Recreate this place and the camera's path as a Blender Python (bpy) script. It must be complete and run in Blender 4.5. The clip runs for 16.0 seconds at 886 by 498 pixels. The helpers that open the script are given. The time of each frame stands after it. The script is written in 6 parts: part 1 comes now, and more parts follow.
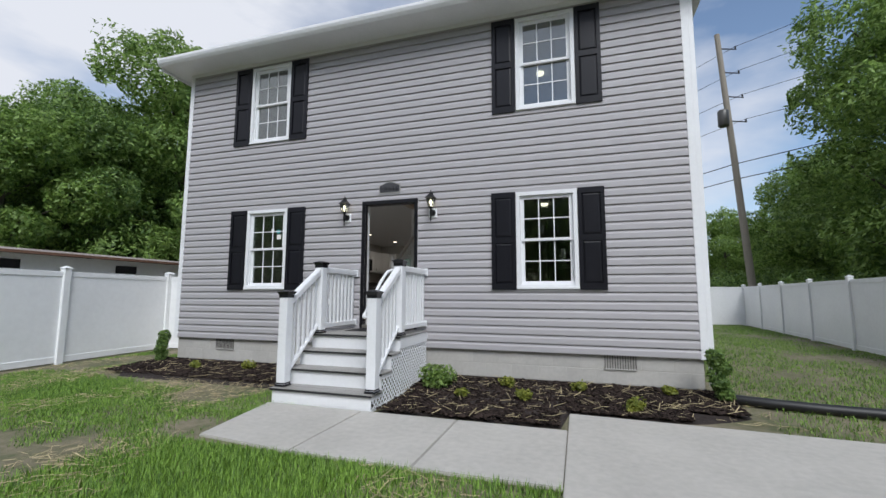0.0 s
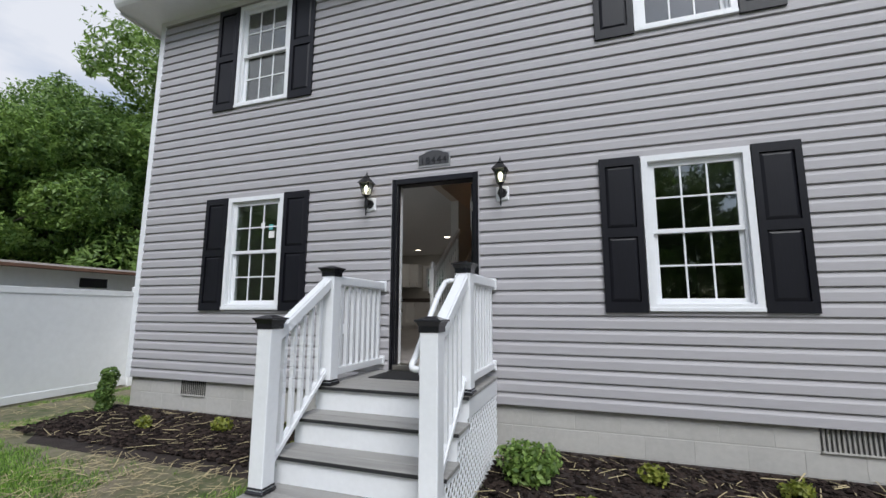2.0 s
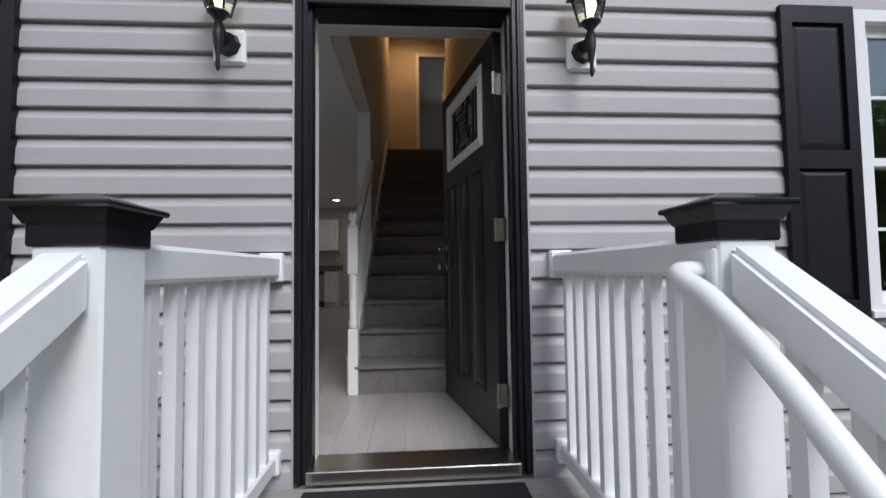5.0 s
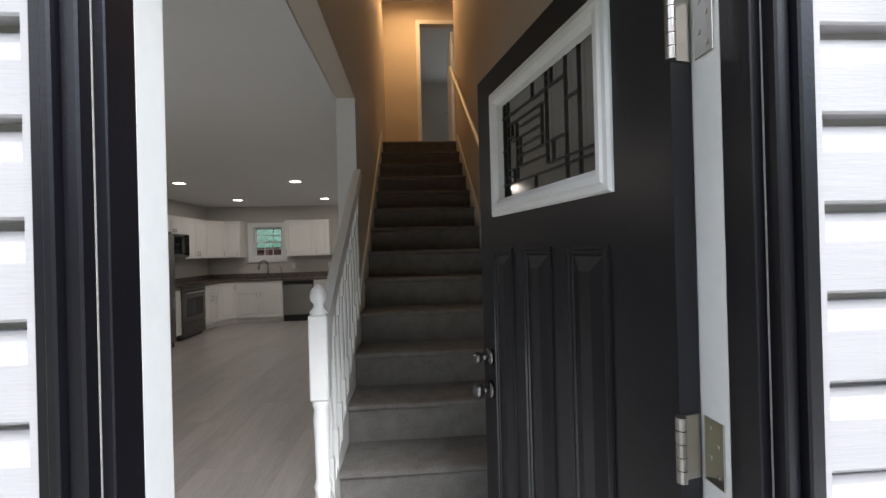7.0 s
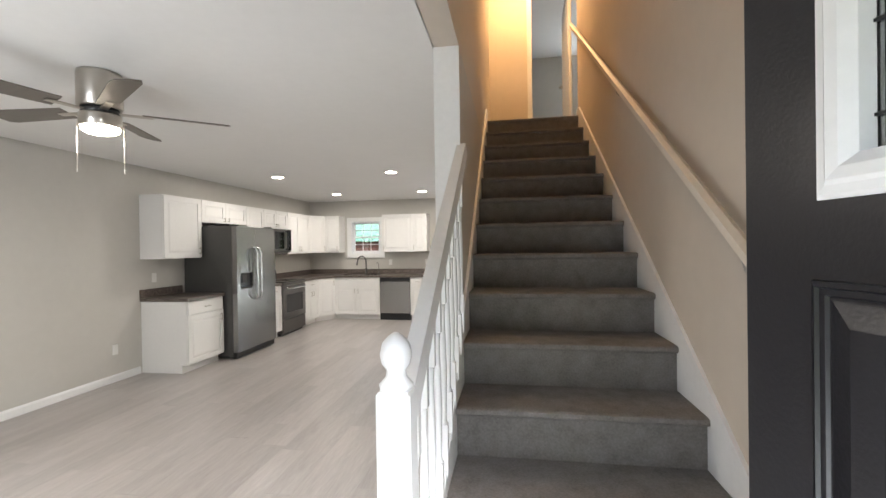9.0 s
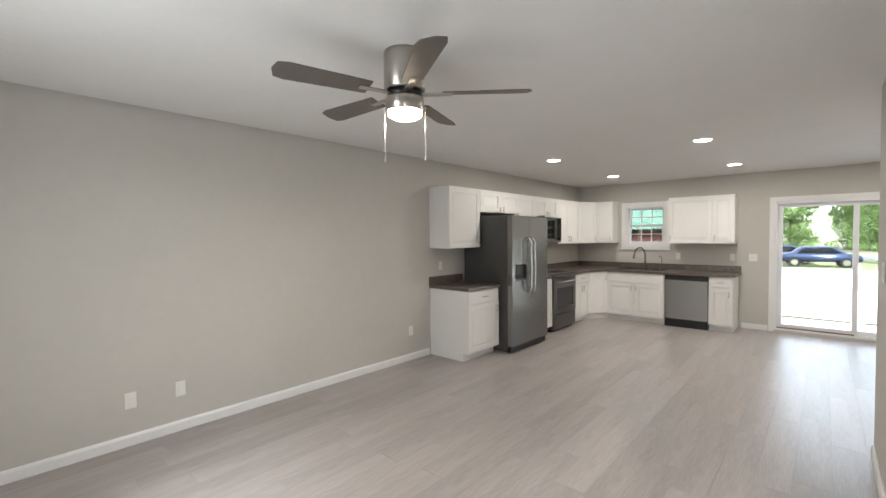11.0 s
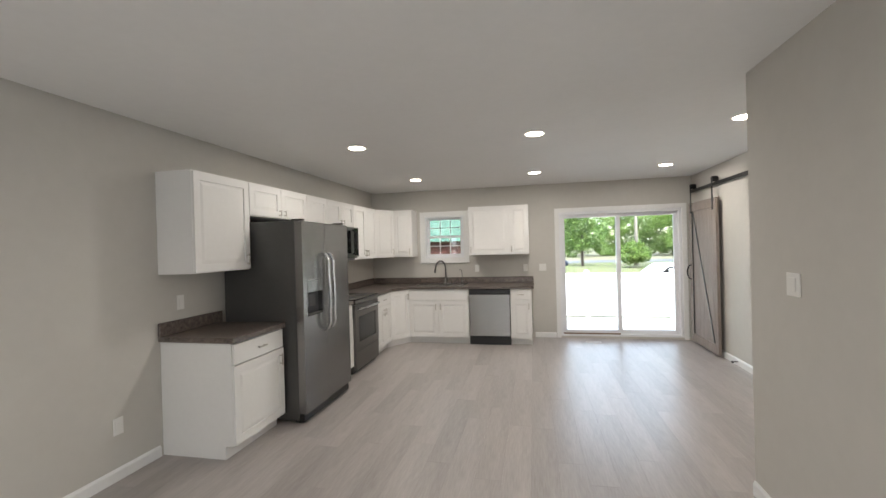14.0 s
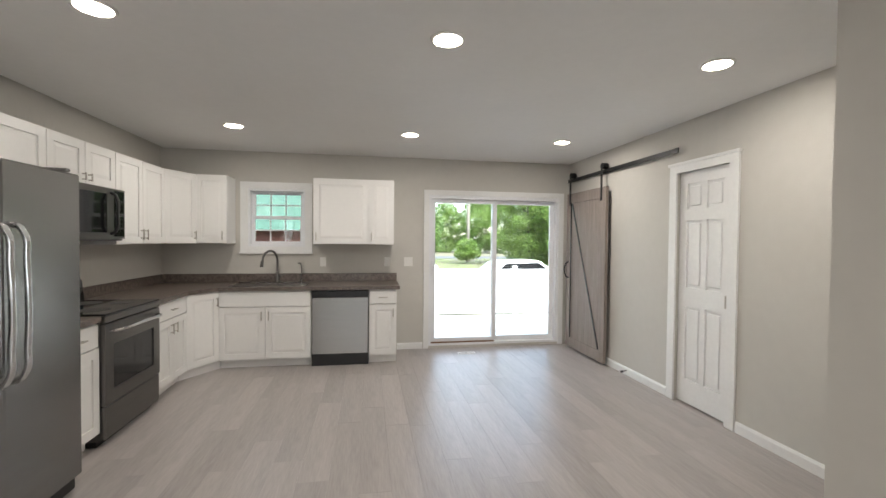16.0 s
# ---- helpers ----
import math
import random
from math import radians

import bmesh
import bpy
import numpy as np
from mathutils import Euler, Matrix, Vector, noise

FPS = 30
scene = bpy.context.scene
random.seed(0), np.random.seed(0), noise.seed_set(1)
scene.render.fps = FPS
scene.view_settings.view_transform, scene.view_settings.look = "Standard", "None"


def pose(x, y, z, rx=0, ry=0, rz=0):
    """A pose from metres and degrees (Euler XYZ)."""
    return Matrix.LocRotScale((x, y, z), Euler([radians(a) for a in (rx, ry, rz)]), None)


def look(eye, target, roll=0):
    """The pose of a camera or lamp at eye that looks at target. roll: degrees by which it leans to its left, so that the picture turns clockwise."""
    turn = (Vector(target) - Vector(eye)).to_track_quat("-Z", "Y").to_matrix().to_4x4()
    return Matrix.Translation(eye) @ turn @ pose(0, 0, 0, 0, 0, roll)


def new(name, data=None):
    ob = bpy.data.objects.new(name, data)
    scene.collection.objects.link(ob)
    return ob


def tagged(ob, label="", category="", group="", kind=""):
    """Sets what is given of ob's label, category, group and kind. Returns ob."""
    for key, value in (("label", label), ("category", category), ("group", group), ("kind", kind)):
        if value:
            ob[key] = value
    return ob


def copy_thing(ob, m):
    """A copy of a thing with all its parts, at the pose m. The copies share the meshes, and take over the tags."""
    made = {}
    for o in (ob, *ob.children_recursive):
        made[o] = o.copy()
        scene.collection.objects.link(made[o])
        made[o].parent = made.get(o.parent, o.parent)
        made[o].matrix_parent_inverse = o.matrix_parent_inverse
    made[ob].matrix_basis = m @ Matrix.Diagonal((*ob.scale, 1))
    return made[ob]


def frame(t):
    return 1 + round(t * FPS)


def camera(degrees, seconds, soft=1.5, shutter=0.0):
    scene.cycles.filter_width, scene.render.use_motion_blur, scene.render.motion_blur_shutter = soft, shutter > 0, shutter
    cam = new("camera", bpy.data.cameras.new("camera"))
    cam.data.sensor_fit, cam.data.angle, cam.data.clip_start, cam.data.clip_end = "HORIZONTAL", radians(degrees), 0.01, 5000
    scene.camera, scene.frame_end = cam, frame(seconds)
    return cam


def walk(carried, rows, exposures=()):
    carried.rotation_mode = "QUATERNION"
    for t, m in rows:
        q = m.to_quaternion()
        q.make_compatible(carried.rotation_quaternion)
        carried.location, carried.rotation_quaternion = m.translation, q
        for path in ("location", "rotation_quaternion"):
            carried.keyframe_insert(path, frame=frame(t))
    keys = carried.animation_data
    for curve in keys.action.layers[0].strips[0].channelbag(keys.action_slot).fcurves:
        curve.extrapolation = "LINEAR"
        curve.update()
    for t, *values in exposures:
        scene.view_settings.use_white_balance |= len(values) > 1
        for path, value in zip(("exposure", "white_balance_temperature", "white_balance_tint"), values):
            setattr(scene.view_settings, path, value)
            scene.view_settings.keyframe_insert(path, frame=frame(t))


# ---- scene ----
cam = camera(92.5, 16.0)
PATH = [
    (0, (3.038, -6.542, 0.503), (2.435, -4.647, 0.72), 0.2),
    (0.5, (2.803, -5.89, 0.554), (1.958, -4.092, 0.788), 0.4),
    (1, (2.489, -5.324, 0.541), (1.508, -3.599, 0.794), 1.0),
    (1.5, (2.071, -4.848, 0.562), (1.186, -3.077, 0.844), 1.1),
    (2, (1.619, -4.422, 0.608), (0.978, -2.549, 0.892), 0.2),
    (2.5, (1.166, -4.02, 0.642), (0.815, -2.068, 0.899), -0.0),
    (3, (0.749, -3.716, 0.688), (0.611, -1.732, 0.903), 0.4),
    (3.5, (0.495, -3.37, 0.694), (0.45, -1.376, 0.841), 0.6),
    (4, (0.201, -2.894, 0.705), (0.267, -0.898, 0.816), 0.5),
    (4.2, (0.109, -2.673, 0.72), (0.211, -0.678, 0.823), 0.1),
    (6.5, (-0.036, -0.895, 1.272), (0.111, 1.098, 1.361), -1.1),
    (7, (-0.049, -0.586, 1.398), (0.087, 1.409, 1.402), -1.5),
    (7.5, (-0.096, -0.283, 1.473), (0.054, 1.711, 1.455), -1.9),
    (8, (-0.109, -0.108, 1.488), (0.078, 1.883, 1.491), -1.8),
    (8.5, (-0.116, 0.096, 1.486), (-0.076, 2.096, 1.478), -1.3),
    (9, (-0.187, 0.246, 1.455), (-0.502, 2.221, 1.441), -0.9),
    (9.5, (-0.29, 0.331, 1.442), (-0.985, 2.206, 1.42), -0.5),
    (10, (-0.407, 0.386, 1.459), (-1.509, 2.055, 1.428), -0.4),
    (10.2, (-0.511, 0.468, 1.472), (-1.795, 2.002, 1.44), -0.1),
    (12.3, (-1.18, 1.227, 1.513), (-2.533, 2.698, 1.439), -0.6),
    (12.5, (-1.26, 1.3, 1.505), (-2.515, 2.856, 1.437), -0.8),
    (13, (-1.502, 1.481, 1.497), (-2.474, 3.229, 1.46), -1.5),
    (13.5, (-1.67, 1.729, 1.499), (-2.345, 3.612, 1.487), -2.0),
    (14, (-1.791, 2.008, 1.501), (-2.21, 3.963, 1.491), -1.6),
    (14.5, (-1.904, 2.374, 1.489), (-2.152, 4.359, 1.481), -1.6),
    (15, (-1.971, 2.772, 1.469), (-2.053, 4.77, 1.43), -1.3),
    (15.5, (-2.086, 3.179, 1.438), (-1.954, 5.173, 1.38), -0.4),
    (16, (-2.162, 3.566, 1.415), (-1.817, 5.535, 1.372), 0.5),
]
EXPO = [(0.0, 0.08), (4.2, 0.13), (6.3, 0.7), (7.0, 1.45), (7.5, 2.25), (8.0, 2.85), (9.0, 3.1), (10.2, 2.9), (12.5, 2.72), (16.0, 2.62)]
walk(cam, [(t, look(eye, target, roll)) for t, eye, target, roll in PATH], EXPO)

# ---- world and large lights ----
world = bpy.data.worlds.new("sky")
scene.world = world
world.use_nodes = True
wn, wl = world.node_tree.nodes, world.node_tree.links
wn.clear()
w_out = wn.new("ShaderNodeOutputWorld")
w_bg = wn.new("ShaderNodeBackground")
w_sky = wn.new("ShaderNodeTexSky")
w_sky.sky_type = "NISHITA"
w_sky.sun_disc = False
w_sky.sun_elevation, w_sky.sun_rotation = radians(46.7), radians(152)
w_tc = wn.new("ShaderNodeTexCoord")
w_map = wn.new("ShaderNodeMapping")
w_map.inputs["Scale"].default_value = (1.0, 1.0, 2.6)
w_noise = wn.new("ShaderNodeTexNoise")
w_noise.inputs["Scale"].default_value = 2.3
w_noise.inputs["Detail"].default_value = 7
w_ramp = wn.new("ShaderNodeValToRGB")
w_ramp.color_ramp.elements[0].position, w_ramp.color_ramp.elements[1].position = 0.40, 0.66
w_mix = wn.new("ShaderNodeMix")
w_mix.data_type = "RGBA"
w_mix.inputs["B"].default_value = (4.9, 5.1, 5.6, 1)
w_bg.inputs["Strength"].default_value = 0.15
wl.new(w_tc.outputs["Generated"], w_map.inputs["Vector"])
wl.new(w_map.outputs["Vector"], w_noise.inputs["Vector"])
# cloud thickens toward -x
w_sep = wn.new("ShaderNodeSeparateXYZ")
w_bias = wn.new("ShaderNodeMath")
w_bias.operation = "MULTIPLY_ADD"
w_bias.inputs[1].default_value = -0.20
wl.new(w_tc.outputs["Generated"], w_sep.inputs["Vector"])
wl.new(w_sep.outputs["X"], w_bias.inputs[0])
wl.new(w_noise.outputs["Fac"], w_bias.inputs[2])
wl.new(w_bias.outputs[0], w_ramp.inputs["Fac"])
wl.new(w_ramp.outputs["Color"], w_mix.inputs["Factor"])
wl.new(w_sky.outputs["Color"], w_mix.inputs["A"])
wl.new(w_mix.outputs["Result"], w_bg.inputs["Color"])
wl.new(w_bg.outputs["Background"], w_out.inputs["Surface"])

sun = new("sun", bpy.data.lights.new("sun", "SUN"))
sun.data.energy, sun.data.angle, sun.data.color = 2.4, radians(30), (0.95, 0.98, 1.0)
sun.matrix_world = look((5, -9.5, 11.4), (0, 0, 0))


def area_lamp(x, y, z, size, watts, color, shape="DISK"):
    lamp = new("lamp_light", bpy.data.lights.new("lamp_light", "AREA"))
    lamp.data.shape, lamp.data.size, lamp.data.energy, lamp.data.color = shape, size, watts, color
    lamp.location = (x, y, z)
    return lamp


CEIL = 2.46
BACK_WALL = 9.012
WARM = (1.0, 0.80, 0.58)
SPOTS = [(x, y) for y in (5.765, 7.80) for x in (-3.40, -1.76, -0.15)]
for sx, sy in SPOTS:
    area_lamp(sx, sy, CEIL - 0.012, 0.13, 1.65, (1.0, 0.94, 0.87))
area_lamp(-2.47, 2.32, 2.10, 0.2, 3.6, (1.0, 0.93, 0.85))
area_lamp(0.0, 5.25, 5.12, 0.22, 5.0, (1.0, 0.58, 0.26))
# area lamps added as daylight stand-ins: front window, open door, upstairs rear window
for lx, ly, lz, lw, lh, watts, turn in ((-0.08, 0.22, 0.55, 0.60, 0.90, 1.1, 80), (-2.515, 0.17, 1.35, 0.72, 1.30, 3.6, 90), (1.725, BACK_WALL - 0.01, 4.275, 0.74, 1.34, 3.6, -90)):
    day_fill = area_lamp(lx, ly, lz, lw, watts, (0.90, 0.95, 1.0), "RECTANGLE")
    day_fill.data.size_y = lh
    day_fill.rotation_euler = (radians(turn), 0, 0)
area_lamp(2.4, 2.6, CEIL - 0.03, 0.2, 0.6, WARM)
area_lamp(2.4, 2.2, 5.14, 0.2, 0.6, WARM)


# ---- materials ----
def mat(name, color, rough=0.5, metal=0.0, var=0.08, scale=6.0, bump=0.0, bscale=120.0, stretch=(1, 1, 1), island=0.0, spec=0.5, tint=None):
    """A surface with colour variation at two scales and fine relief."""
    m = bpy.data.materials.new(name)
    m.use_nodes = True
    n, l = m.node_tree.nodes, m.node_tree.links
    b = n["Principled BSDF"]
    b.inputs["Roughness"].default_value, b.inputs["Metallic"].default_value = rough, metal
    b.inputs["Specular IOR Level"].default_value = spec
    tc = n.new("ShaderNodeTexCoord")
    mp = n.new("ShaderNodeMapping")
    mp.inputs["Scale"].default_value = stretch
    l.new(tc.outputs["Object"], mp.inputs["Vector"])
    n1, n2 = n.new("ShaderNodeTexNoise"), n.new("ShaderNodeTexNoise")
    n1.inputs["Scale"].default_value, n1.inputs["Detail"].default_value = scale, 3
    n2.inputs["Scale"].default_value, n2.inputs["Detail"].default_value = scale * 9, 4
    l.new(mp.outputs["Vector"], n1.inputs["Vector"])
    l.new(mp.outputs["Vector"], n2.inputs["Vector"])
    add = n.new("ShaderNodeMath")
    add.operation = "MULTIPLY_ADD"
    add.inputs[1].default_value = 0.5
    l.new(n2.outputs["Fac"], add.inputs[0])
    half = n.new("ShaderNodeMath")
    half.operation = "MULTIPLY"
    half.inputs[1].default_value = 0.5
    l.new(n1.outputs["Fac"], half.inputs[0])
    l.new(half.outputs[0], add.inputs[2])
    value = add.outputs[0]
    if island:
        oi = n.new("ShaderNodeObjectInfo")
        geo = n.new("ShaderNodeNewGeometry")
        s = n.new("ShaderNodeMath")
        s.operation = "ADD"
        l.new(oi.outputs["Random"], s.inputs[0])
        l.new(geo.outputs["Random Per Island"], s.inputs[1])
        fr = n.new("ShaderNodeMath")
        fr.operation = "FRACT"
        l.new(s.outputs[0], fr.inputs[0])
        mx = n.new("ShaderNodeMix")
        mx.inputs["Factor"].default_value = island
        l.new(value, mx.inputs["A"])
        l.new(fr.outputs[0], mx.inputs["B"])
        value = mx.outputs["Result"]
    ramp = n.new("ShaderNodeValToRGB")
    lo = [c * (1 - var) for c in color]
    hi = [min(1, c * (1 + var)) for c in (tint or color)]
    ramp.color_ramp.elements[0].position, ramp.color_ramp.elements[1].position = 0.3, 0.7
    ramp.color_ramp.elements[0].color, ramp.color_ramp.elements[1].color = (*lo, 1), (*hi, 1)
    l.new(value, ramp.inputs["Fac"])
    l.new(ramp.outputs["Color"], b.inputs["Base Color"])
    if bump:
        nb = n.new("ShaderNodeTexNoise")
        nb.inputs["Scale"].default_value, nb.inputs["Detail"].default_value = bscale, 3
        l.new(mp.outputs["Vector"], nb.inputs["Vector"])
        bp = n.new("ShaderNodeBump")
        bp.inputs["Strength"].default_value, bp.inputs["Distance"].default_value = bump, 0.01
        l.new(nb.outputs["Fac"], bp.inputs["Height"])
        l.new(bp.outputs["Normal"], b.inputs["Normal"])
    return m


def glow(name, color, strength):
    m = bpy.data.materials.new(name)
    m.use_nodes = True
    b = m.node_tree.nodes["Principled BSDF"]
    b.inputs["Base Color"].default_value = (0.9, 0.9, 0.88, 1)
    b.inputs["Emission Color"].default_value = (*color, 1)
    b.inputs["Emission Strength"].default_value = strength
    return m


def glass_mat(name, tint=(1, 1, 1), rough=0.0, gloss=0.09):
    """Thin pane: clear with a mirror sheen that grows at a grazing view."""
    m = bpy.data.materials.new(name)
    m.use_nodes = True
    n, l = m.node_tree.nodes, m.node_tree.links
    n.clear()
    out = n.new("ShaderNodeOutputMaterial")
    tr, gl, mx = n.new("ShaderNodeBsdfTransparent"), n.new("ShaderNodeBsdfGlossy"), n.new("ShaderNodeMixShader")
    tr.inputs["Color"].default_value = (*tint, 1)
    gl.inputs["Roughness"].default_value = rough
    lw = n.new("ShaderNodeLayerWeight")
    lw.inputs["Blend"].default_value = 0.25
    mr = n.new("ShaderNodeMapRange")
    mr.inputs["To Min"].default_value, mr.inputs["To Max"].default_value = gloss, 0.9
    l.new(lw.outputs["Fresnel"], mr.inputs["Value"])
    l.new(mr.outputs["Result"], mx.inputs["Fac"])
    l.new(tr.outputs["BSDF"], mx.inputs[1])
    l.new(gl.outputs["BSDF"], mx.inputs[2])
    l.new(mx.outputs["Shader"], out.inputs["Surface"])
    return m


def leaf_mat(name, a, b_, c=0.45):
    """Leaf surface that lets part of the light through."""
    m = mat(name, a, rough=0.5, var=0.25, scale=0.7, island=0.6, tint=b_)
    n, l = m.node_tree.nodes, m.node_tree.links
    b = n["Principled BSDF"]
    tr, mx = n.new("ShaderNodeBsdfTranslucent"), n.new("ShaderNodeMixShader")
    mx.inputs["Fac"].default_value = c
    l.new(b.inputs["Base Color"].links[0].from_socket, tr.inputs["Color"])
    l.new(b.outputs["BSDF"], mx.inputs[1])
    l.new(tr.outputs["BSDF"], mx.inputs[2])
    l.new(mx.outputs["Shader"], n["Material Output"].inputs["Surface"])
    return m


M_SIDING = mat("vinyl_siding_taupe_grey", (0.40, 0.385, 0.40), 0.55, var=0.05, scale=2.0, bump=0.08, bscale=60, stretch=(0.4, 1, 6))
M_WHITE = mat("white_vinyl", (0.80, 0.81, 0.83), 0.35, var=0.04, scale=3)
M_TRIM = mat("white_trim_paint", (0.80, 0.80, 0.79), 0.4, var=0.04, scale=4)
M_FENCE = mat("white_vinyl_fence", (0.84, 0.85, 0.86), 0.4, var=0.05, scale=1.2)
M_SHUTTER = mat("black_vinyl_shutter", (0.008, 0.008, 0.012), 0.42, spec=0.3, var=0.2, scale=5, bump=0.1, bscale=90, stretch=(1, 1, 0.1))
M_DOOR = mat("black_door_paint", (0.007, 0.0066, 0.0095), 0.33, spec=0.45, var=0.15, scale=4, bump=0.06, bscale=150)
M_BLACK = mat("black_plastic", (0.012, 0.012, 0.013), 0.3, var=0.2, scale=6)
M_CAP = mat("glossy_black_cap", (0.012, 0.012, 0.015), 0.22, var=0.2, scale=6)
M_IRON = mat("black_cast_metal", (0.014, 0.014, 0.015), 0.4, 0.3, var=0.2, scale=20, bump=0.2, bscale=200)
M_BLOCK = mat("painted_foundation_block", (0.47, 0.455, 0.43), 0.85, var=0.10, scale=2.5, bump=0.4, bscale=160, island=0.15)
M_MORTAR = mat("foundation_mortar", (0.45, 0.435, 0.41), 0.9, var=0.1, scale=8)
M_CONC = mat("broom_concrete", (0.45, 0.43, 0.395), 0.8, var=0.13, scale=1.6, bump=0.35, bscale=220)
M_GRASSG = mat("patchy_lawn_soil", (0.09, 0.125, 0.035), 0.95, var=0.3, scale=1.1, bump=1.0, bscale=90, tint=(0.20, 0.165, 0.12))
M_BLADE = mat("grass_blades", (0.075, 0.175, 0.018), 0.6, var=0.3, scale=1.5, island=0.5, tint=(0.18, 0.31, 0.04))
M_STRAW = mat("dry_straw", (0.40, 0.33, 0.19), 0.8, var=0.3, scale=4, island=0.6)
M_MULCH = mat("dark_bark_mulch", (0.018, 0.013, 0.011), 0.9, var=0.5, scale=12, bump=1.0, bscale=70, tint=(0.028, 0.019, 0.016))
M_CHIP = mat("bark_chips", (0.018, 0.012, 0.010), 0.9, spec=0.15, var=0.5, scale=9, island=0.7, tint=(0.028, 0.02, 0.017))
M_TREAD = mat("grey_composite_decking", (0.30, 0.29, 0.275), 0.55, var=0.22, scale=2.5, bump=0.25, bscale=60, stretch=(0.25, 8, 8))
M_NOSE = mat("dark_tread_edge", (0.022, 0.022, 0.024), 0.5, var=0.2)
M_MAT = mat("black_rubber_doormat", (0.013, 0.013, 0.014), 0.8, var=0.2, scale=30, bump=0.6, bscale=300)
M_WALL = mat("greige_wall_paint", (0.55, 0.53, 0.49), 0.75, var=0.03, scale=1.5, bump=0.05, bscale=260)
# stairwell walls: the landing lamp's warm cast is put into the base colour
M_HALL = mat("lamp_warmed_stair_wall", (0.62, 0.55, 0.47), 0.75, var=0.03, scale=1.5, bump=0.05, bscale=260)
M_CEIL = mat("flat_white_ceiling", (0.80, 0.795, 0.78), 0.85, var=0.02, scale=2, bump=0.06, bscale=240)
M_FLOOR = mat("grey_oak_vinyl_plank", (0.31, 0.285, 0.27), 0.29, var=0.10, scale=1.3, bump=0.1, bscale=40, stretch=(9, 0.7, 1), island=0.16, tint=(0.40, 0.368, 0.352))
M_GAP = mat("plank_joint", (0.22, 0.20, 0.185), 0.8)
M_CARPET = mat("grey_brown_carpet", (0.275, 0.255, 0.24), 0.98, var=0.25, scale=14, bump=1.0, bscale=420, spec=0.1)
M_CAB = mat("white_painted_cabinet", (0.80, 0.79, 0.77), 0.38, var=0.02, scale=3)
M_STONE = mat("dark_laminate_granite", (0.022, 0.018, 0.017), 0.28, var=0.6, scale=34, island=0.0, tint=(0.15, 0.122, 0.105))
M_FRIDGE = mat("grey_stainless_door", (0.27, 0.265, 0.26), 0.26, 1.0, var=0.06, scale=2, bump=0.04, bscale=120, stretch=(1, 1, 14))
M_STEELDK = mat("dark_stainless", (0.17, 0.165, 0.16), 0.28, 1.0, var=0.06, scale=2, bump=0.04, bscale=120, stretch=(1, 1, 14))
M_STEEL = mat("brushed_stainless", (0.40, 0.395, 0.385), 0.24, 1.0, var=0.06, scale=2, bump=0.04, bscale=120, stretch=(1, 1, 14))
M_SIDESTEEL = mat("dark_grey_appliance_side", (0.085, 0.083, 0.08), 0.4, 0.4, var=0.06, scale=5, bump=0.1, bscale=300)
M_NICKEL = mat("brushed_nickel", (0.50, 0.47, 0.43), 0.28, 1.0, var=0.05, scale=20)
M_CHROME = mat("polished_chrome", (0.62, 0.62, 0.62), 0.1, 1.0, var=0.03)
M_BGLASS = mat("black_appliance_glass", (0.008, 0.008, 0.009), 0.06, var=0.1)
M_BLADEWOOD = mat("taupe_fan_blade", (0.13, 0.115, 0.10), 0.45, var=0.12, scale=4, stretch=(1, 8, 1))
M_BARN = mat("weathered_greige_wood", (0.27, 0.225, 0.20), 0.7, var=0.25, scale=3, bump=0.3, bscale=60, stretch=(10, 10, 0.7), island=0.12)
M_RAILWOOD = mat("painted_stair_rail", (0.74, 0.66, 0.56), 0.45, var=0.05)
M_PLATE = mat("white_plastic_plate", (0.78, 0.77, 0.74), 0.4, var=0.02)
M_BARK = mat("tree_bark", (0.085, 0.07, 0.055), 0.95, var=0.35, scale=5, bump=0.9, bscale=24, stretch=(1, 1, 0.25))
M_LEAF_A = leaf_mat("leaf_mid_green", (0.13, 0.235, 0.05), (0.24, 0.35, 0.09))
M_LEAF_B = leaf_mat("leaf_dark_green", (0.095, 0.185, 0.045), (0.19, 0.29, 0.075))
M_LEAF_C = leaf_mat("leaf_light_green", (0.13, 0.24, 0.045), (0.24, 0.35, 0.085))
M_LEAF_Y = leaf_mat("leaf_yellow_green", (0.17, 0.22, 0.03), (0.34, 0.36, 0.07))
M_POLE = mat("weathered_pole_wood", (0.27, 0.24, 0.20), 0.9, var=0.2, scale=3, bump=0.5, bscale=40, stretch=(6, 6, 0.4))
M_WIRE = mat("black_cable", (0.012, 0.012, 0.012), 0.6)
M_RUST = mat("rusty_sheet_roof", (0.20, 0.13, 0.10), 0.8, 0.2, var=0.4, scale=1.2, tint=(0.36, 0.33, 0.31))
M_ROAD = mat("asphalt_road", (0.10, 0.105, 0.115), 0.9, var=0.15, scale=0.6)
M_SHINGLE = mat("grey_roof_shingle", (0.12, 0.12, 0.12), 0.9, var=0.2, scale=3)
M_RED = mat("red_brick_paint", (0.36, 0.13, 0.11), 0.8, var=0.15, scale=3)
M_TEAL = mat("pale_green_roof", (0.22, 0.36, 0.28), 0.7, var=0.15, scale=2)
M_CAR = mat("dark_blue_car_paint", (0.03, 0.045, 0.09), 0.25, 0.3, var=0.05)
M_CARW = mat("white_car_paint", (0.78, 0.78, 0.78), 0.25, var=0.03)
M_PIPE = mat("black_corrugated_pipe", (0.013, 0.013, 0.014), 0.5, var=0.2)
M_PANE = glass_mat("window_pane_glass", (0.58, 0.64, 0.62), gloss=0.17)
M_SLIDE = glass_mat("slider_glass", (0.96, 0.98, 0.97), gloss=0.03)
